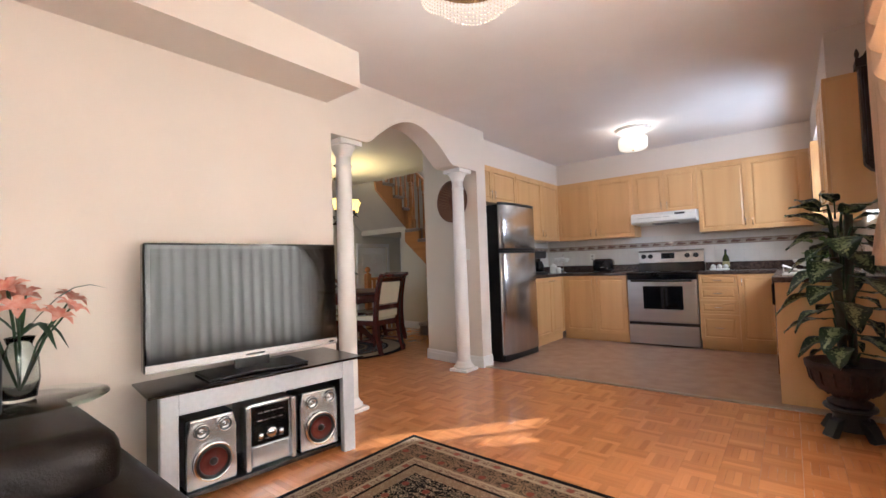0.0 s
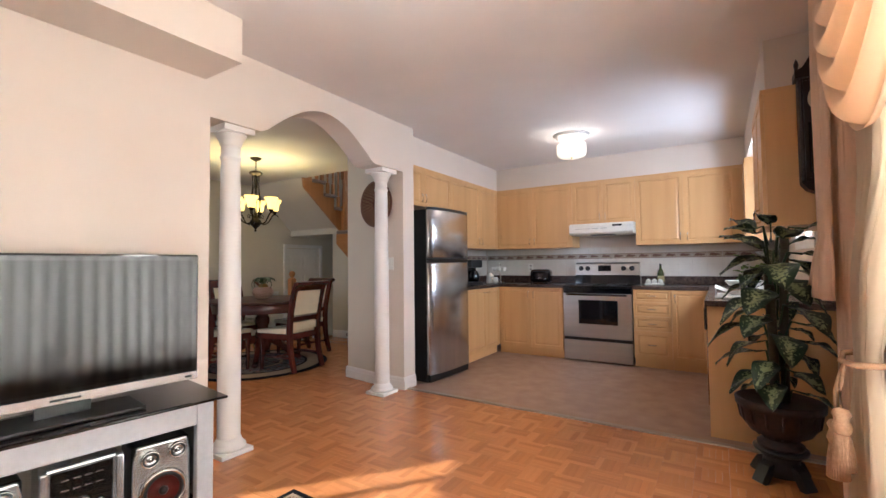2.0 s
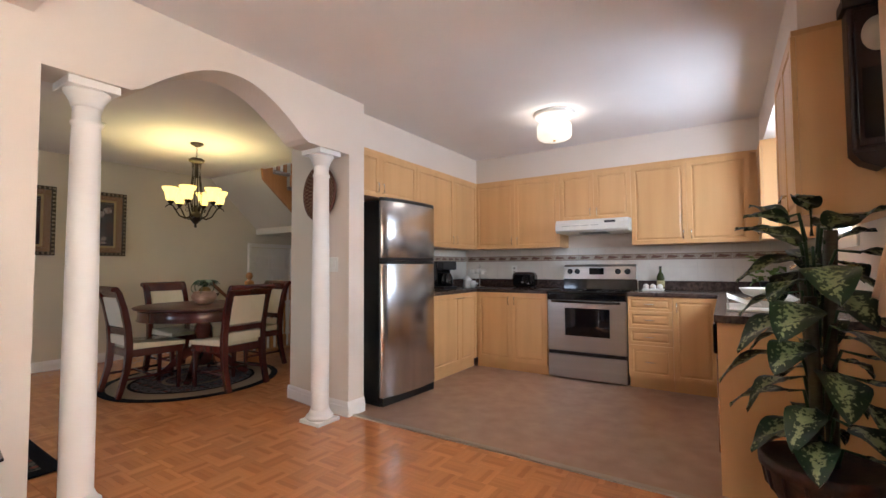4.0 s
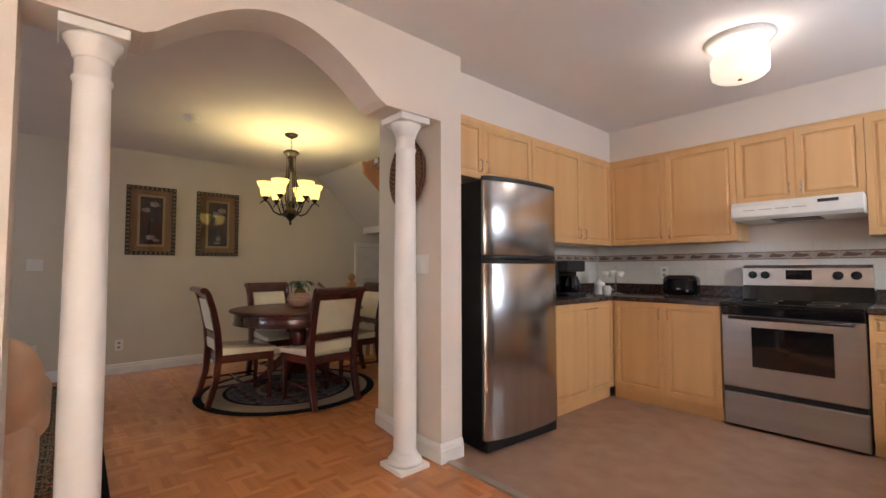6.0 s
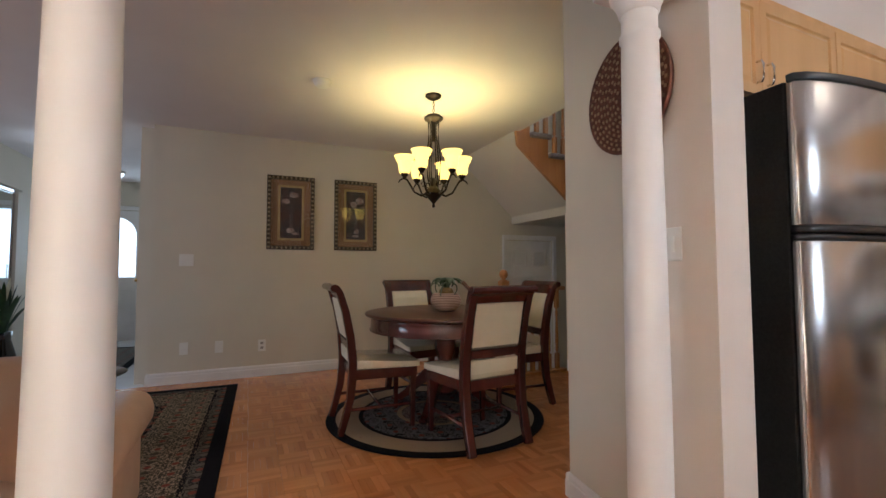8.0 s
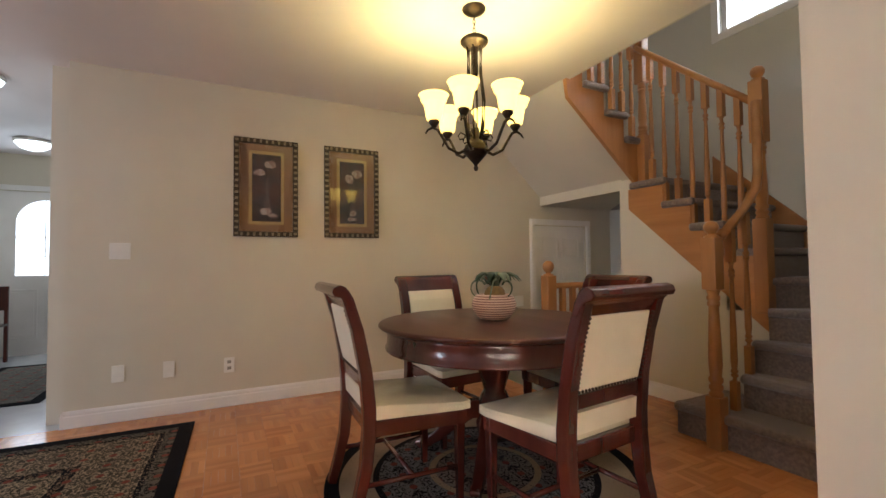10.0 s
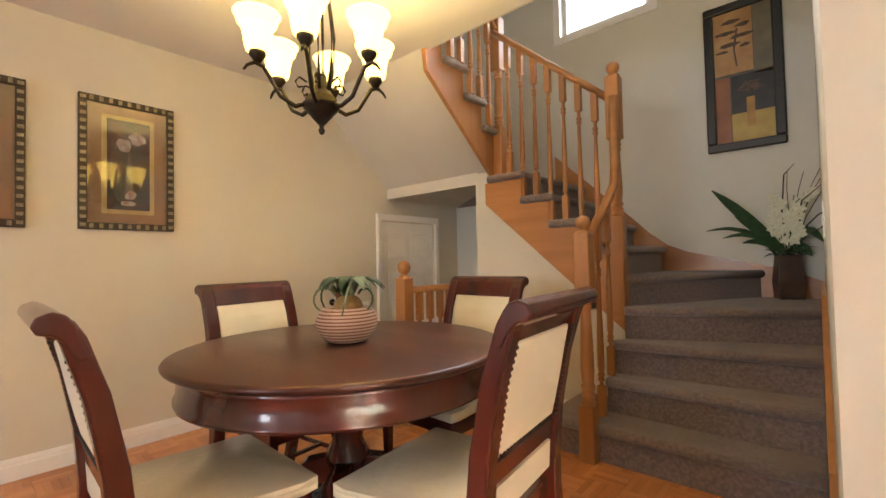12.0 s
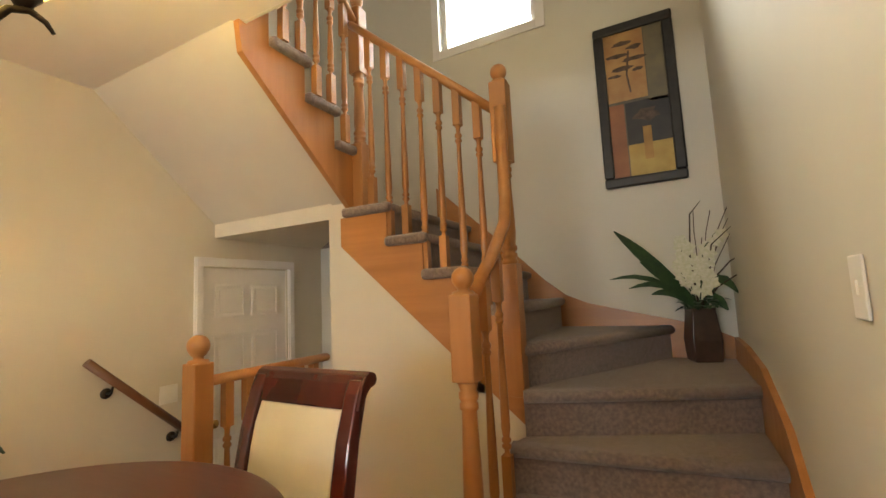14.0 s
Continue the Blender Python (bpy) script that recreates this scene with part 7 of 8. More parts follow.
def swag(y0, y1, ztop, drop, x, parent, mat):
    bm = bmesh.new()
    n, m = 60, 22
    rows = []
    for i in range(n + 1):
        v = i / n
        row = []
        for j in range(m + 1):
            t = j / m
            s = math.sin(math.pi * t) ** 0.8
            z = ztop - 0.02 - drop * v ** 0.9 * s - 0.05 * v
            fold = 0.075 * (abs(math.sin(v * math.pi * 6 + 0.3 * math.sin(3 * t))) ** 0.6 - 0.5) * s
            row.append(bm.verts.new((x - 0.06 * s * math.sin(math.pi * v) - fold - 0.02 * v, y0 + (y1 - y0) * t, z)))
        rows.append(row)
    for a, b in zip(rows, rows[1:]):
        for j in range(m):
            f = bm.faces.new((a[j], a[j + 1], b[j + 1], b[j]))
            f.smooth = True
    ob = part("swag", bm, mat, parent, "peach satin swag in soft folds")
    mod = ob.modifiers.new("thickness", "SOLIDIFY")
    mod.thickness = 0.003
for k in range(3):
    swag(1.90 - 1.30 * k, 3.24 - 1.30 * k, 2.49, 0.80, XC - 0.07, cu, PEACH)
drape("inner_drape", cu, [(2.38, XC + 0.02, -1.2, -0.2), (1.2, XC, -1.15, -0.7), (0.80, XC - 0.02, -1.1, -0.85), (0.02, XC - 0.02, -1.2, -0.75)], CREAMCLOTH, 8, 0.030, "cream satin inner drape, tied back")
bm = bmesh.new()
tube(bm, [(XC, -1.3, 2.47), (XC, 3.30, 2.47)], 0.018, 12)
ball(bm, (XC, 3.33, 2.47), 0.034, 14)
ball(bm, (XC, -1.33, 2.47), 0.034, 14)
part("curtain_rod", bm, BRASS, cu, "gilt rod with ball ends")
for y in (3.26, 0.9, -1.25):
    bm = bmesh.new()
    tube(bm, [(XC, y, 2.465), (XR - 0.005, y, 2.45)], 0.009, 8)
    part("rod_bracket", bm, BRASS, cu)
# tieback cord and tassels
CORD = material("tassel_cord", (0.55, 0.34, 0.20), 0.7, 0, (0.45, 0.27, 0.15), 80, 3, 0.4, 300)
bm = bmesh.new()
tube(bm, [(XC + 0.06, 2.72, 0.80), (XC - 0.10, 2.73, 0.79), (XC - 0.125, 2.83, 0.785), (XC - 0.10, 2.94, 0.80), (XC + 0.06, 2.95, 0.83)], 0.012, 8)
tube(bm, [(XC - 0.12, 2.80, 0.79), (XC - 0.14, 2.78, 0.70), (XC - 0.14, 2.78, 0.62)], 0.007, 6)
tube(bm, [(XC - 0.12, 2.82, 0.79), (XC - 0.14, 2.87, 0.66), (XC - 0.14, 2.875, 0.55)], 0.007, 6)
part("tieback", bm, CORD, cu, "twisted cord tieback")
for y, z in ((2.78, 0.62), (2.875, 0.55)):
    bm = bmesh.new()
    lathe(bm, [(0, 0), (0.022, -0.008), (0.030, -0.025), (0.022, -0.045), (0.028, -0.06), (0.032, -0.075), (0.025, -0.095), (0.02, -0.10)], 16, (XC - 0.14, y, z))
    head = part("tassel", bm, CORD, cu, "corded tassel")
    bm = bmesh.new()
    for k in range(26):
        a = 2 * math.pi * k / 26
        tube(bm, [(XC - 0.14 + 0.020 * math.cos(a), y + 0.020 * math.sin(a), z - 0.098), (XC - 0.14 + 0.030 * math.cos(a), y + 0.030 * math.sin(a), z - 0.16), (XC - 0.14 + 0.034 * math.cos(a), y + 0.034 * math.sin(a), z - 0.23)], 0.0042, 5)
    part("fringe", bm, CORD, head)
# sheers before the glass
shr = thing("sheer_curtains", pose(0, 0, 0), "thin white sheer curtains over the family window", "curtain")
drape("sheer", shr, [(2.40, XR - 0.05, -1.05, 2.85), (0.04, XR - 0.05, -1.05, 2.85)], SHEER, 34, 0.018, nz=4)
window("window_family", pose(XR, FW[1], FW[2], rz=-90), FW[1] - FW[0], FW[3] - FW[2], 3, "wide white framed family room window")

# plant in a pot on a stand
ps = thing("plant_stand", pose(0.255, 3.555, 0), "low black plant stand on splayed feet", "plant stand")
bm = bmesh.new()
lathe(bm, [(0, 0.155), (0.12, 0.155), (0.125, 0.165), (0.12, 0.175), (0, 0.175)], 28)
lathe(bm, [(0, 0.04), (0.10, 0.04), (0.085, 0.08), (0.08, 0.12), (0.11, 0.155), (0, 0.155)], 20)
part("top", bm, BLACK, ps)
for k in range(4):
    a = radians(45 + 90 * k)
    bm = bmesh.new()
    bar(bm, [(0.03 * math.cos(a), 0.03 * math.sin(a), 0.10), (0.10 * math.cos(a), 0.10 * math.sin(a), 0.075), (0.145 * math.cos(a), 0.145 * math.sin(a), 0.0)], 0.06, 0.045, (-math.sin(a), math.cos(a), 0))
    part("foot", bm, BLACK, ps)
pt = thing("potted_plant", pose(0.255, 3.555, 0.176), "large dumb cane plant with speckled leaves in a dark pot", "plant")
bm = bmesh.new()
prof = [(0, 0), (0.10, 0), (0.105, 0.02), (0.075, 0.04), (0.08, 0.055), (0.14, 0.085), (0.172, 0.14), (0.182, 0.20), (0.198, 0.215), (0.20, 0.25), (0.185, 0.255), (0.165, 0.24), (0, 0.24)]
lathe(bm, prof, 36)
part("pot", bm, material("dark_basket_pot", (0.014, 0.007, 0.006), 0.5, 0, (0.04, 0.017, 0.013), 40, 4, 0.4, 110), pt, "dark red-brown woven pot")
for k in range(16):
    a = 2 * math.pi * k / 16
    bm = bmesh.new()
    tube(bm, [(0.10 * math.cos(a), 0.10 * math.sin(a), 0.062), (0.174 * math.cos(a), 0.174 * math.sin(a), 0.14), (0.186 * math.cos(a), 0.186 * math.sin(a), 0.21)], 0.006, 6)
    part("pot_rib", bm, bpy.data.materials["dark_basket_pot"], pt)
CANE = material("cane_stem", (0.05, 0.035, 0.02), 0.6, 0, (0.06, 0.06, 0.03), 30, 3, stretch=(1, 1, 5))
for a, h in ((0.0, 0.85), (2.1, 0.7), (4.2, 0.6)):
    bm = bmesh.new()
    tube(bm, [(0.03 * math.cos(a), 0.03 * math.sin(a), 0.24), (0.035 * math.cos(a), 0.035 * math.sin(a), 0.27 + h * 0.5), (0.05 * math.cos(a), 0.05 * math.sin(a), 0.27 + h)], 0.021, 10)
    part("cane", bm, CANE, pt)


def speckled():
    m = material("speckled_leaf", (0.008, 0.026, 0.011), 0.35, 0, (0.014, 0.040, 0.015), 12, 3, 0.15, 60)
    n, ln = nodes_of(m)
    b = n["Principled BSDF"]
    src = b.inputs["Base Color"].links[0].from_socket
    uv = n.new("ShaderNodeAttribute")
    uv.attribute_name = "across"
    co = n.new("ShaderNodeTexCoord")
    v = n.new("ShaderNodeTexNoise")
    v.inputs["Scale"].default_value, v.inputs["Detail"].default_value = 70, 3
    ln.new(co.outputs["Object"], v.inputs["Vector"])
    sub = n.new("ShaderNodeMath")
    sub.operation = "SUBTRACT"
    ln.new(v.outputs["Fac"], sub.inputs[0])
    ln.new(uv.outputs["Fac"], sub.inputs[1])
    r = n.new("ShaderNodeValToRGB")
    r.color_ramp.elements[0].position, r.color_ramp.elements[1].position = 0.37, 0.44
    ln.new(sub.outputs[0], r.inputs["Fac"])
    mx = n.new("ShaderNodeMix")
    mx.data_type = "RGBA"
    ln.new(r.outputs["Color"], mx.inputs["Factor"])
    ln.new(src, mx.inputs["A"])
    mx.inputs["B"].default_value = (0.30, 0.34, 0.17, 1)
    ln.new(mx.outputs["Result"], b.inputs["Base Color"])
    return m
SPECK = speckled()


def big_leaf(L, Wd, droop):
    """A broad pointed leaf along +x, with its distance from the midrib stored for the speckles."""
    bm = bmesh.new()
    n, m = 9, 6
    rows = []
    lay = bm.verts.layers.float.new("across")
    for i in range(n + 1):
        s = i / n
        wd = Wd * (math.sin(math.pi * min(1, s ** 0.75)) ** 0.85) + 0.001
        row = []
        for j in range(m + 1):
            t = -1 + 2 * j / m
            v = bm.verts.new((L * (s - 0.10 * droop * s * s), wd * t, 0.10 * L * math.sin(math.pi * s * 0.5) - droop * L * s * s * 0.55 + 0.22 * wd * abs(t) + 0.008 * math.sin(9 * s + 3 * t)))
            v[lay] = abs(t) * 0.32 + 0.10 * abs(s - 0.45)
            row.append(v)
        rows.append(row)
    for a, b in zip(rows, rows[1:]):
        for j in range(m):
            f = bm.faces.new((a[j], a[j + 1], b[j + 1], b[j]))
            f.smooth = True
    return bm
random.seed(21)
for k in range(50):
    h = 0.30 + 0.90 * (k / 49) ** 0.9
    a = k * 2.4 + random.uniform(-0.3, 0.3)
    L = random.uniform(0.22, 0.31) * (1.0 if h < 1.1 else 0.72)
    reach = random.uniform(0.06, 0.15)
    droop = random.uniform(0.5, 1.1) if h < 1.0 else random.uniform(0.1, 0.6)
    e = Vector((math.cos(a), math.sin(a), 0))
    if e.x > 0.55:
        L *= 0.55
    if e.x < -0.2:
        L, reach = L * 0.86, reach * 0.75
    if e.y > 0.3 and h < 0.9:
        L, reach = L * 0.75, reach * 0.7
    base = e * reach + Vector((0, 0, h))
    bm = bmesh.new()
    tube(bm, [tuple(e * 0.03 + Vector((0, 0, h - 0.10))), tuple(e * reach * 0.5 + Vector((0, 0, h + 0.01))), tuple(base)], 0.006, 6)
    stalk = part("stalk", bm, LEAF, pt)
    ob = part("leaf", big_leaf(L, L * 0.30, droop), SPECK, stalk)
    ob.matrix_basis = Matrix.Translation(base) @ Matrix.Rotation(a, 4, "Z") @ Matrix.Rotation(-0.35 if h > 1.05 else 0.25, 4, "Y") @ Matrix.Rotation(random.uniform(-0.3, 0.3), 4, "X")

# pendulum clock
wc = thing("wall_clock", pose(0.505, 3.857, 1.55), "dark carved wooden pendulum wall clock", "clock")
DK = wood("clock_walnut", (0.030, 0.012, 0.009), (0.018, 0.008, 0.006), 0.3, "z", 10, 0.1)
part("case", B(-0.12, 0.12, -0.105, -0.001, 0.07, 0.66, bevel=0.008), DK, wc)
part("door_frame", B(-0.095, 0.095, -0.122, -0.106, 0.09, 0.64, bevel=0.006), DK, wc)
part("glass", B(-0.07, 0.07, -0.126, -0.123, 0.12, 0.40), BLACK_GLASS, wc)
bm = bmesh.new()
lathe(bm, [(0, 0.0), (0.066, 0.0), (0.07, 0.006), (0, 0.007)], 32)
bmesh.ops.rotate(bm, matrix=Matrix.Rotation(radians(90), 3, "X"), verts=list(bm.verts))
bmesh.ops.translate(bm, vec=(0, -0.122, 0.53), verts=list(bm.verts))
part("dial", bm, material("clock_dial", (0.55, 0.5, 0.4), 0.4), wc, "pale round dial")
bm = bmesh.new()
prism(bm, [(-0.14, 0.66), (0.14, 0.66), (0.14, 0.70), (0.09, 0.72), (0.05, 0.77), (0, 0.79), (-0.05, 0.77), (-0.09, 0.72), (-0.14, 0.70)], "y", -0.125, -0.001)
for x in (-0.12, 0, 0.12):
    lathe(bm, [(0, 0.70), (0.016, 0.70), (0.011, 0.73), (0.018, 0.75), (0.010, 0.775), (0, 0.79)], 12, (x, -0.06, 0.03 if x == 0 else 0))
part("crest", bm, DK, wc, "carved crest with finials")
bm = bmesh.new()
prism(bm, [(-0.12, 0.07), (0.12, 0.07), (0.08, 0.03), (0, 0.0), (-0.08, 0.03)], "y", -0.105, -0.001)
part("foot", bm, DK, wc)
for s in (-1, 1):
    bm = bmesh.new()
    lathe(bm, [(0.014, 0.08), (0.018, 0.11), (0.011, 0.14), (0.014, 0.35), (0.011, 0.58), (0.018, 0.61), (0.014, 0.65)], 12, (s * 0.108, -0.118, 0))
    part("side_column", bm, DK, wc)

wc.scale = (0.74, 0.85, 1.02)

# plant on the worktop corner
kp = thing("counter_plant", pose(0.30, 6.20, 0.9115), "small leafy plant in a dark pot on the worktop", "plant")
bm = bmesh.new()
lathe(bm, [(0, 0), (0.06, 0), (0.075, 0.10), (0.08, 0.105), (0.07, 0.11), (0, 0.10)], 20)
part("pot", bm, BLACK, kp)
random.seed(8)
for k in range(30):
    a, r, h = random.uniform(0, 6.28), random.uniform(0.02, 0.12), random.uniform(0.10, 0.30)
    ob = part("leaf", big_leaf(0.09, 0.026, 0.6), material("bright_leaf", (0.16, 0.24, 0.05), 0.5, 0, (0.09, 0.16, 0.03), 30) if "bright_leaf" not in bpy.data.materials else bpy.data.materials["bright_leaf"], kp)
    ob.matrix_basis = Matrix.Translation((r * math.cos(a), r * math.sin(a), h)) @ Matrix.Rotation(a, 4, "Z") @ Matrix.Rotation(random.uniform(-0.8, 0.4), 4, "Y")


# ---- living room and hall ----
LW, LL = 3.0, 2.1
LRUG = rug_material("living_rug_weave", (LW / 2, LL / 2), [(0.0, INK, INK, 0.0), (0.085, (0.12, 0.10, 0.075), INK, 0.6), (0.15, INK, SAND, 0.4), (0.18, (0.060, 0.047, 0.032), SAND, 0.55), (0.5, INK, TAN, 0.5), (0.56, (0.055, 0.045, 0.03), SAND, 0.6)], 24)
lr = part("living_rug", B(-LW / 2, LW / 2, -LL / 2, LL / 2, 0.0, 0.010, bevel=0.003), LRUG)
lr.matrix_basis = pose(-6.29, 2.42, 0.002, rz=-1.4) @ pose(LW / 2, -LL / 2, 0)
tagged(lr, "dark olive oriental rug with black edge", "rug")

ls = thing("tan_sofa", pose(-3.45, 1.25, 0), "tan leather sofa with plump rounded back", "sofa")
part("base", cushion(-0.50, 0.34, -0.85, 0.74, 0.06, 0.36, 0.04), LEATHER_TAN, ls)
bm = cushion(-0.125, 0.125, -0.84, 0.84, -0.28, 0.28, 0.115)
for v in bm.verts:
    u = max(0.0, (abs(v.co.y) - 0.72) / 0.12)
    v.co.x *= 1 - 0.45 * u * u
    v.co.z *= 1 - 0.35 * u * u
bmesh.ops.rotate(bm, matrix=Matrix.Rotation(radians(22), 3, "Y"), verts=list(bm.verts))
bmesh.ops.translate(bm, vec=(0.17, 0, 0.59), verts=list(bm.verts))
part("back", bm, LEATHER_TAN, ls, "plump leaning back cushion")
part("back_panel", cushion(0.24, 0.36, -0.84, 0.70, 0.06, 0.55, 0.04), LEATHER_TAN, ls)
part("seat_cushion", cushion(-0.58, 0.08, -0.66, 0.56, 0.35, 0.49, 0.06), LEATHER_TAN, ls)
for s in (-1, 1):
    yc = 0.75 if s > 0 else -0.83
    part("arm", cushion(-0.60, 0.26, yc - 0.09, yc + 0.065, 0.06, 0.47, 0.05), LEATHER_TAN, ls)
    part("arm_pad", cushion(-0.65, 0.22, yc - 0.14, yc + 0.11, 0.37, 0.56, 0.085), LEATHER_TAN, ls, "rounded overhanging arm pad")
for x in (-0.42, 0.25):
    for y in (-0.8, 0.75):
        part("foot", B(x - 0.03, x + 0.03, y - 0.03, y + 0.03, 0.0, 0.07), BLACK, ls)

ctb = thing("coffee_table", pose(-5.05, 1.25, 0.0125), "oval glass coffee table with dark frame", "coffee table")
bm = bmesh.new()
lathe(bm, [(0, 0.43), (0.395, 0.43), (0.40, 0.436), (0.395, 0.442), (0, 0.442)], 48)
bmesh.ops.scale(bm, vec=(0.85, 1.35, 1), verts=list(bm.verts))
part("glass_top", bm, BLACK_GLASS, ctb, "dark reflecting glass top")
for k in range(4):
    a = radians(45 + 90 * k)
    bm = bmesh.new()
    tube(bm, [(0.24 * math.cos(a), 0.36 * math.sin(a), 0.0), (0.22 * math.cos(a), 0.34 * math.sin(a), 0.43)], 0.02, 12)
    part("leg", bm, BLACK_GLOSS, ctb)

hrug = part("hall_rug", B(-0.9, 0.9, -0.42, 0.42, 0.0, 0.008), rug_material("hall_rug_weave", (0.9, 0.42), [(0.0, INK, INK, 0.0), (0.08, (0.09, 0.08, 0.07), (0.2, 0.18, 0.15), 0.6)], 24))
hrug.matrix_basis = pose(-8.3, 0.85, 0.001, rz=0)
tagged(hrug, "dark patterned runner on the hall tiles", "rug")

# mirrored closet along the hall
structure("wall_closet", B(-10.0, -6.75, -0.16, -0.06, 2.08, H), PAINT_DINING, "painted wall over the mirrored closet", "wall")
structure("wall_closet_end", B(-6.75, -6.66, -0.75, -0.045, 0, H), PAINT_DINING, "painted end of the closet", "wall")
structure("wall_closet_back", B(-10.0, -6.75, -0.75, -0.70, 0, H), PAINT_DINING, "painted back of the closet", "wall")
for k in range(2):
    cd_ = thing("closet_door", pose(-8.45 + 0.84 * k, -0.09 - 0.03 * k, 0.0), "mirrored sliding closet door in a metal frame", "closet door", "closet doors")
    part("mirror", B(0.02, 0.84, -0.004, 0.0, 0.03, 2.02), MIRROR, cd_, "mirror pane")
    bm = bmesh.new()
    for q in ((0.0, 0.86, 0.005, 0.03), (0.0, 0.86, 2.02, 2.05), (0.0, 0.02, 0.03, 2.02), (0.84, 0.86, 0.03, 2.02)):
        bbox(bm, q[0], q[1], -0.01, 0.008, q[2], q[3])
    part("frame", bm, CHROME, cd_)
structure("trim_closet_track", B(-8.5, -6.75, -0.13, -0.04, 2.052, 2.079), CHROME, "metal track of the closet doors", "track")
structure("wall_closet_return", B(-10.0, -8.46, -0.13, -0.06, 0, 2.08), PAINT_DINING, "painted wall beside the closet", "wall")

# entrance door with arched light, and sidelight
dd, dw_, dh_ = panel_door("door_entrance", pose(-10.0, FD[1], 0.0, rz=-90), FD[1] - FD[0], FD[3], "white entrance door with an arched glass light", -1, True)
gx0, gx1, gz0, gz1 = 0.10, 0.665, 1.00, 1.95
arch = [(gx0, gz0), (gx1, gz0)] + [((gx0 + gx1) / 2 + (gx1 - gx0) / 2 * math.cos(math.pi * k / 16), gz1 - 0.28 + 0.28 * math.sin(math.pi * k / 16)) for k in range(17)]
bm = bmesh.new()
prism(bm, arch, "y", -0.008, -0.004)
part("arched_light", bm, SKYGLOW, dd, "bright arched glass")
bm = bmesh.new()
mid = (gx0 + gx1) / 2
for q in ((mid - 0.006, mid + 0.006, gz0, gz1 - 0.005), (gx0, gx1, 1.235, 1.245), (gx0, gx1, 1.475, 1.485)):
    bbox(bm, q[0], q[1], -0.0038, 0.001, q[2], q[3])
part("glazing_bars", bm, WHITE, dd)
sl = thing("window_sidelight", pose(-10.0, SL[1], SL[2], rz=-90), "narrow bright sidelight beside the entrance door", "window", kind="structure")
part("pane", B(0.01, SL[1] - SL[0] - 0.01, -0.06, -0.055, 0.01, SL[3] - SL[2] - 0.01), SKYGLOW, sl)
bm = bmesh.new()
for k in range(6):
    z = (SL[3] - SL[2]) * k / 5
    bbox(bm, 0, SL[1] - SL[0], -0.054, -0.045, max(0, z - 0.008), min(SL[3] - SL[2], z + 0.008))
part("glazing_bars", bm, WHITE, sl)
bm = bmesh.new()
w, h = SL[1] - SL[0], SL[3] - SL[2]
for q in ((-0.06, 0, -0.06, h + 0.06), (w, w + 0.06, -0.06, h + 0.06), (0, w, h, h + 0.06), (0, w, -0.06, 0)):
    bbox(bm, q[0], q[1], 0.001, 0.018, q[2], q[3])
part("casing", bm, WHITE, sl)


def dome_lamp(x, y):
    d = thing("dome_ceiling_lamp", pose(x, y, H - 0.12), "flush glass dome ceiling lamp, lit", "ceiling lamp", "hall lamps")
    bm = bmesh.new()
    lathe(bm, [(0, 0.0), (0.06, 0.006), (0.12, 0.03), (0.155, 0.07), (0.16, 0.085)], 32)
    g = part("glass_dome", bm, DOME, d)
    g.visible_shadow = False
    bm = bmesh.new()
    lathe(bm, [(0, 0.084), (0.165, 0.084), (0.175, 0.10), (0.17, 0.1195), (0, 0.1195)], 32)
    part("rim", bm, CHROME, d)
    return d
d1 = dome_lamp(-7.1, 0.95)
copy_thing(d1, pose(-9.15, 0.67, H - 0.12))

hc = thing("hall_chair", pose(-9.45, 0.16, 0, rz=-90), "small dark wooden chair by the entrance", "chair")
part("seat", B(-0.18, 0.18, -0.16, 0.18, 0.42, 0.45, bevel=0.008), MAHOGANY, hc)
part("backrest", B(-0.18, 0.18, -0.18, -0.155, 0.60, 0.88, bevel=0.008), MAHOGANY, hc)
for x in (-0.16, 0.16):
    part("back_leg", B(x - 0.017, x + 0.017, -0.18, -0.15, 0.0, 0.88), MAHOGANY, hc)
    part("front_leg", B(x - 0.017, x + 0.017, 0.14, 0.17, 0.0, 0.42), MAHOGANY, hc)

hf = thing("hall_flowers", pose(-7.10, 0.37, 0), "tall vase of dried flowers and leaves by the closet", "vase")
bm = bmesh.new()
lathe(bm, [(0, 0), (0.08, 0), (0.10, 0.10), (0.11, 0.30), (0.07, 0.45), (0.08, 0.52), (0.06, 0.5), (0, 0.4)], 24)
part("vase_body", bm, BLACK_GLOSS, hf)
random.seed(17)
for k in range(26):
    a, r, hh = random.uniform(0, 6.28), random.uniform(0.05, 0.24), random.uniform(0.65, 1.05)
    bm = bmesh.new()
    e = Vector((math.cos(a), math.sin(a), 0))
    blade([Vector((0, 0, 0.45)) + (e * r + Vector((0, 0, hh - 0.45))) * s + Vector((0, 0, 0.05 * math.sin(math.pi * s))) for s in (0, 0.3, 0.6, 0.85, 1.0)], 0.02, bm)
    part("leaf" if k % 4 else "blossom", bm, LEAF if k % 4 else bpy.data.materials["orchid_white"], hf)


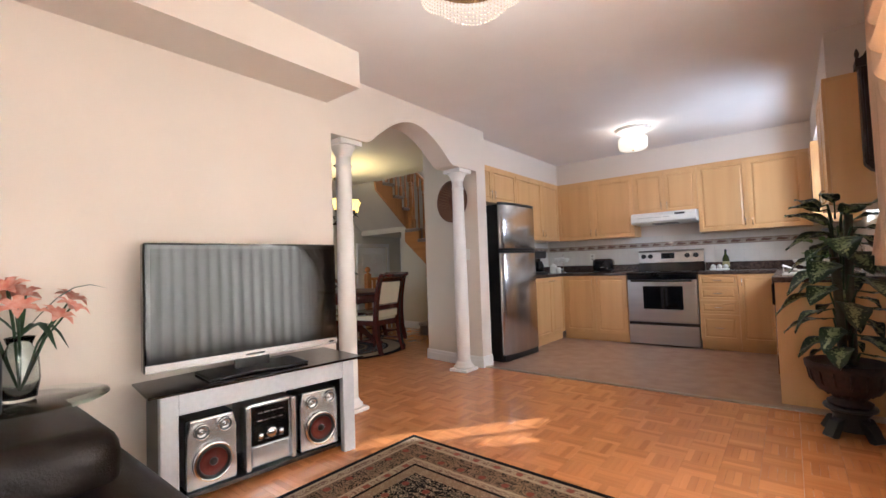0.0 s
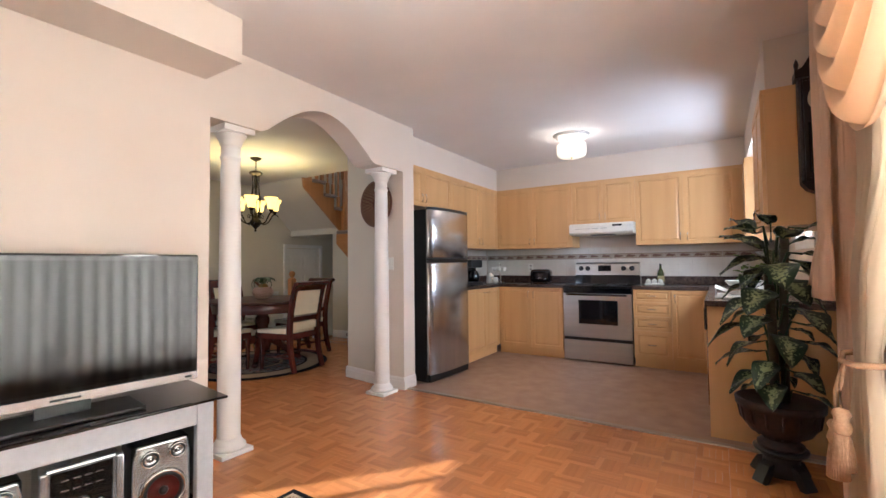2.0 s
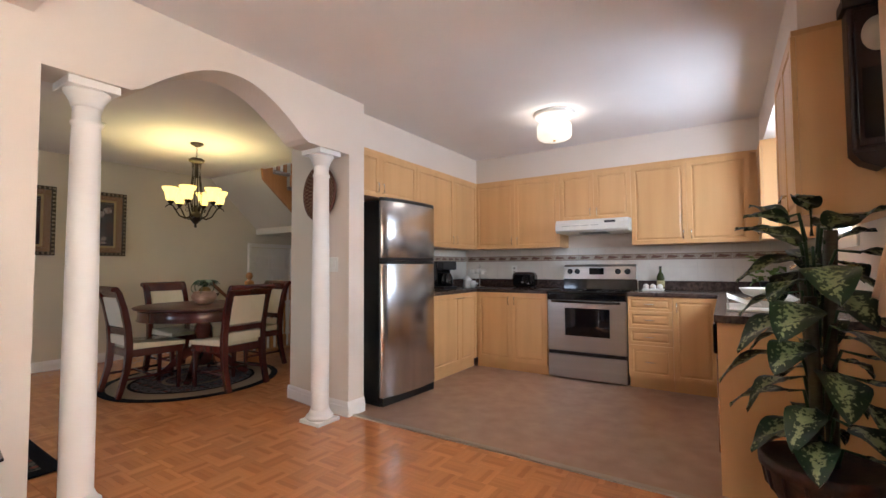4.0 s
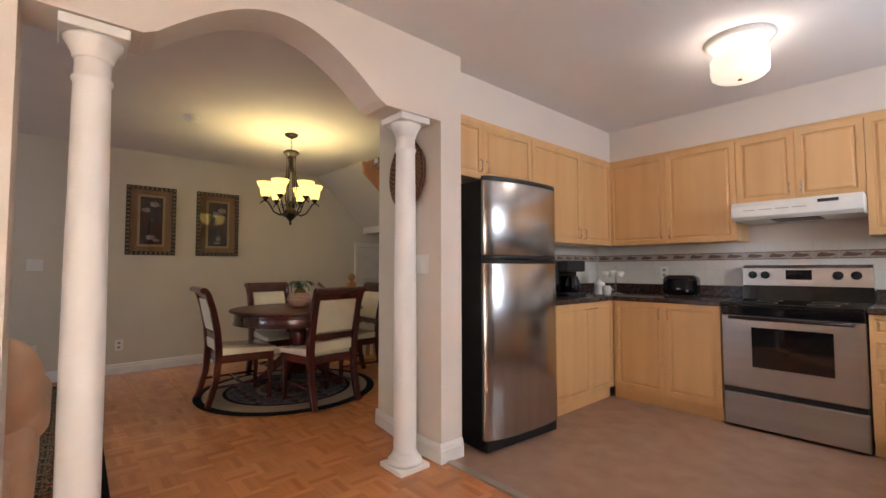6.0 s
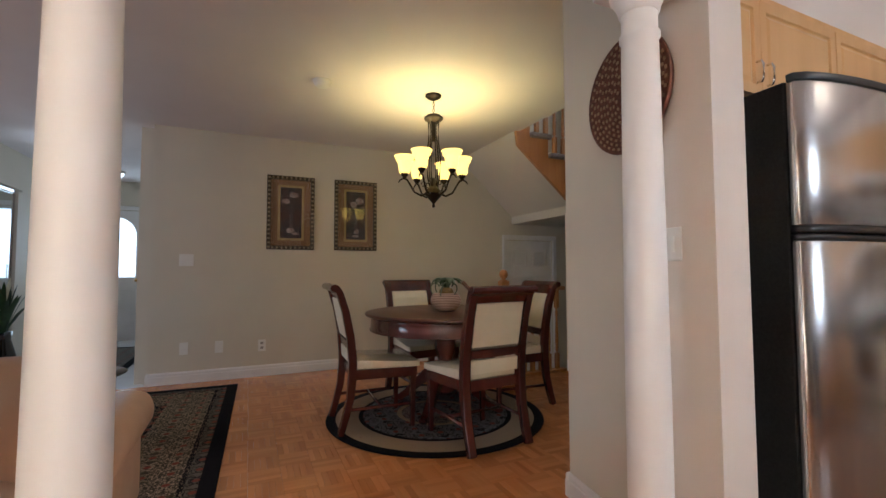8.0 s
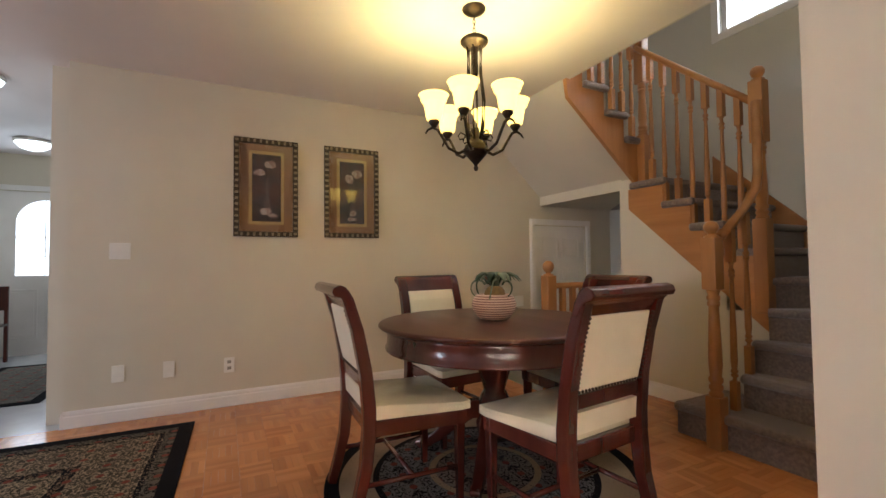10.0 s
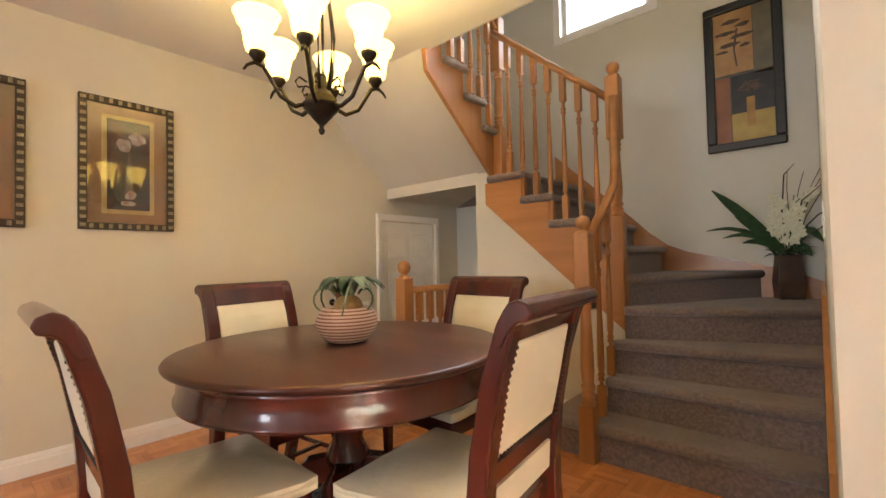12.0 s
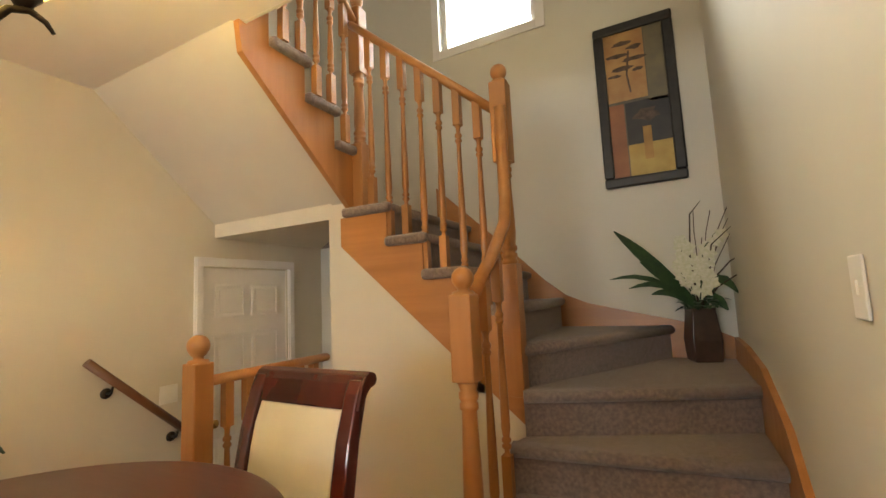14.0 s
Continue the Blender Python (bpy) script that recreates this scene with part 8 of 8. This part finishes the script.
# ---- parquet blocks ----
# five fingers to a block, the blocks turned in a chequer
BLK, FING = 0.165, 5
def block_geometry(turned):
    vs, fs = [], []
    w = BLK / FING
    g, t = 0.0003, 0.0004
    for k in range(FING):
        a, b = k * w + g, (k + 1) * w - g
        c, d = 0.0004, BLK - 0.0004
        q = [(a, c), (b, c), (b, d), (a, d)]
        if turned:
            q = [(y, x) for x, y in q]
            q = q[::-1]
        cx, cy = sum(p[0] for p in q) / 4, sum(p[1] for p in q) / 4
        n = len(vs)
        vs += [(x, y, -0.006) for x, y in q] + [(x, y, -t) for x, y in q] + [(x + (0.0006 if x < cx else -0.0006), y + (0.0006 if y < cy else -0.0006), 0.0) for x, y in q]
        for i in range(4):
            j = (i + 1) % 4
            fs += [(n + i, n + j, n + 4 + j, n + 4 + i), (n + 4 + i, n + 4 + j, n + 8 + j, n + 8 + i)]
        fs.append((n + 8, n + 9, n + 10, n + 11))
    return vs, fs
PARQUET_X = wood("parquet_oak_across", (0.585, 0.24, 0.082), (0.47, 0.175, 0.054), 0.18, "x", 14, 0.15, 0.3)
def block_mesh(turned):
    me = bpy.data.meshes.new("parquet_block")
    vs, fs = block_geometry(turned)
    me.from_pydata(vs, [], fs)
    me.materials.append(PARQUET_X if turned else PARQUET)
    return me
meshes = (block_mesh(False), block_mesh(True))
geoms = (block_geometry(False), block_geometry(True))
floor_ob, dining_ob = bpy.data.objects["floor_family"], bpy.data.objects["floor_dining"]
cells = []
nx, ny = int((XR + 6.58) / BLK) + 1, int((5.70 + 3.1) / BLK) + 1
for i in range(nx):
    for j in range(ny):
        x, y = XD + i * BLK, -3.1 + j * BLK
        if y + BLK > 3.90 and x + BLK > XS:
            if y + BLK * 0.5 > 3.99:
                continue
        if y > 4.84 and x < -5.46:
            continue
        cells.append((x, y, (i + j) % 2))
def chosen(x, y):
    return (-2.45 < x < -0.45 and 2.05 < y < 3.9 and True) or (-3.6 < x < -2.45 and 2.3 < y < 3.5)
rest_v, rest_f, rest_m = [], [], []
count = 0
for x, y, turned in cells:
    if chosen(x, y) and count < 300:
        ob = new("parquet_block", meshes[turned])
        ob.parent = floor_ob
        ob.location = (x, y, 0)
        count += 1
    else:
        vs, fs = geoms[turned]
        n = len(rest_v)
        rest_v += [(a + x, b + y, c) for a, b, c in vs]
        rest_f += [tuple(k + n for k in f) for f in fs]
        rest_m += [turned] * len(fs)
me = bpy.data.meshes.new("parquet_rest")
me.from_pydata(rest_v, [], rest_f)
me.materials.append(PARQUET)
me.materials.append(PARQUET_X)
me.polygons.foreach_set('material_index', rest_m)
rest = new("parquet_rest", me)
rest.parent = floor_ob
tagged(rest, "", kind="stuff")
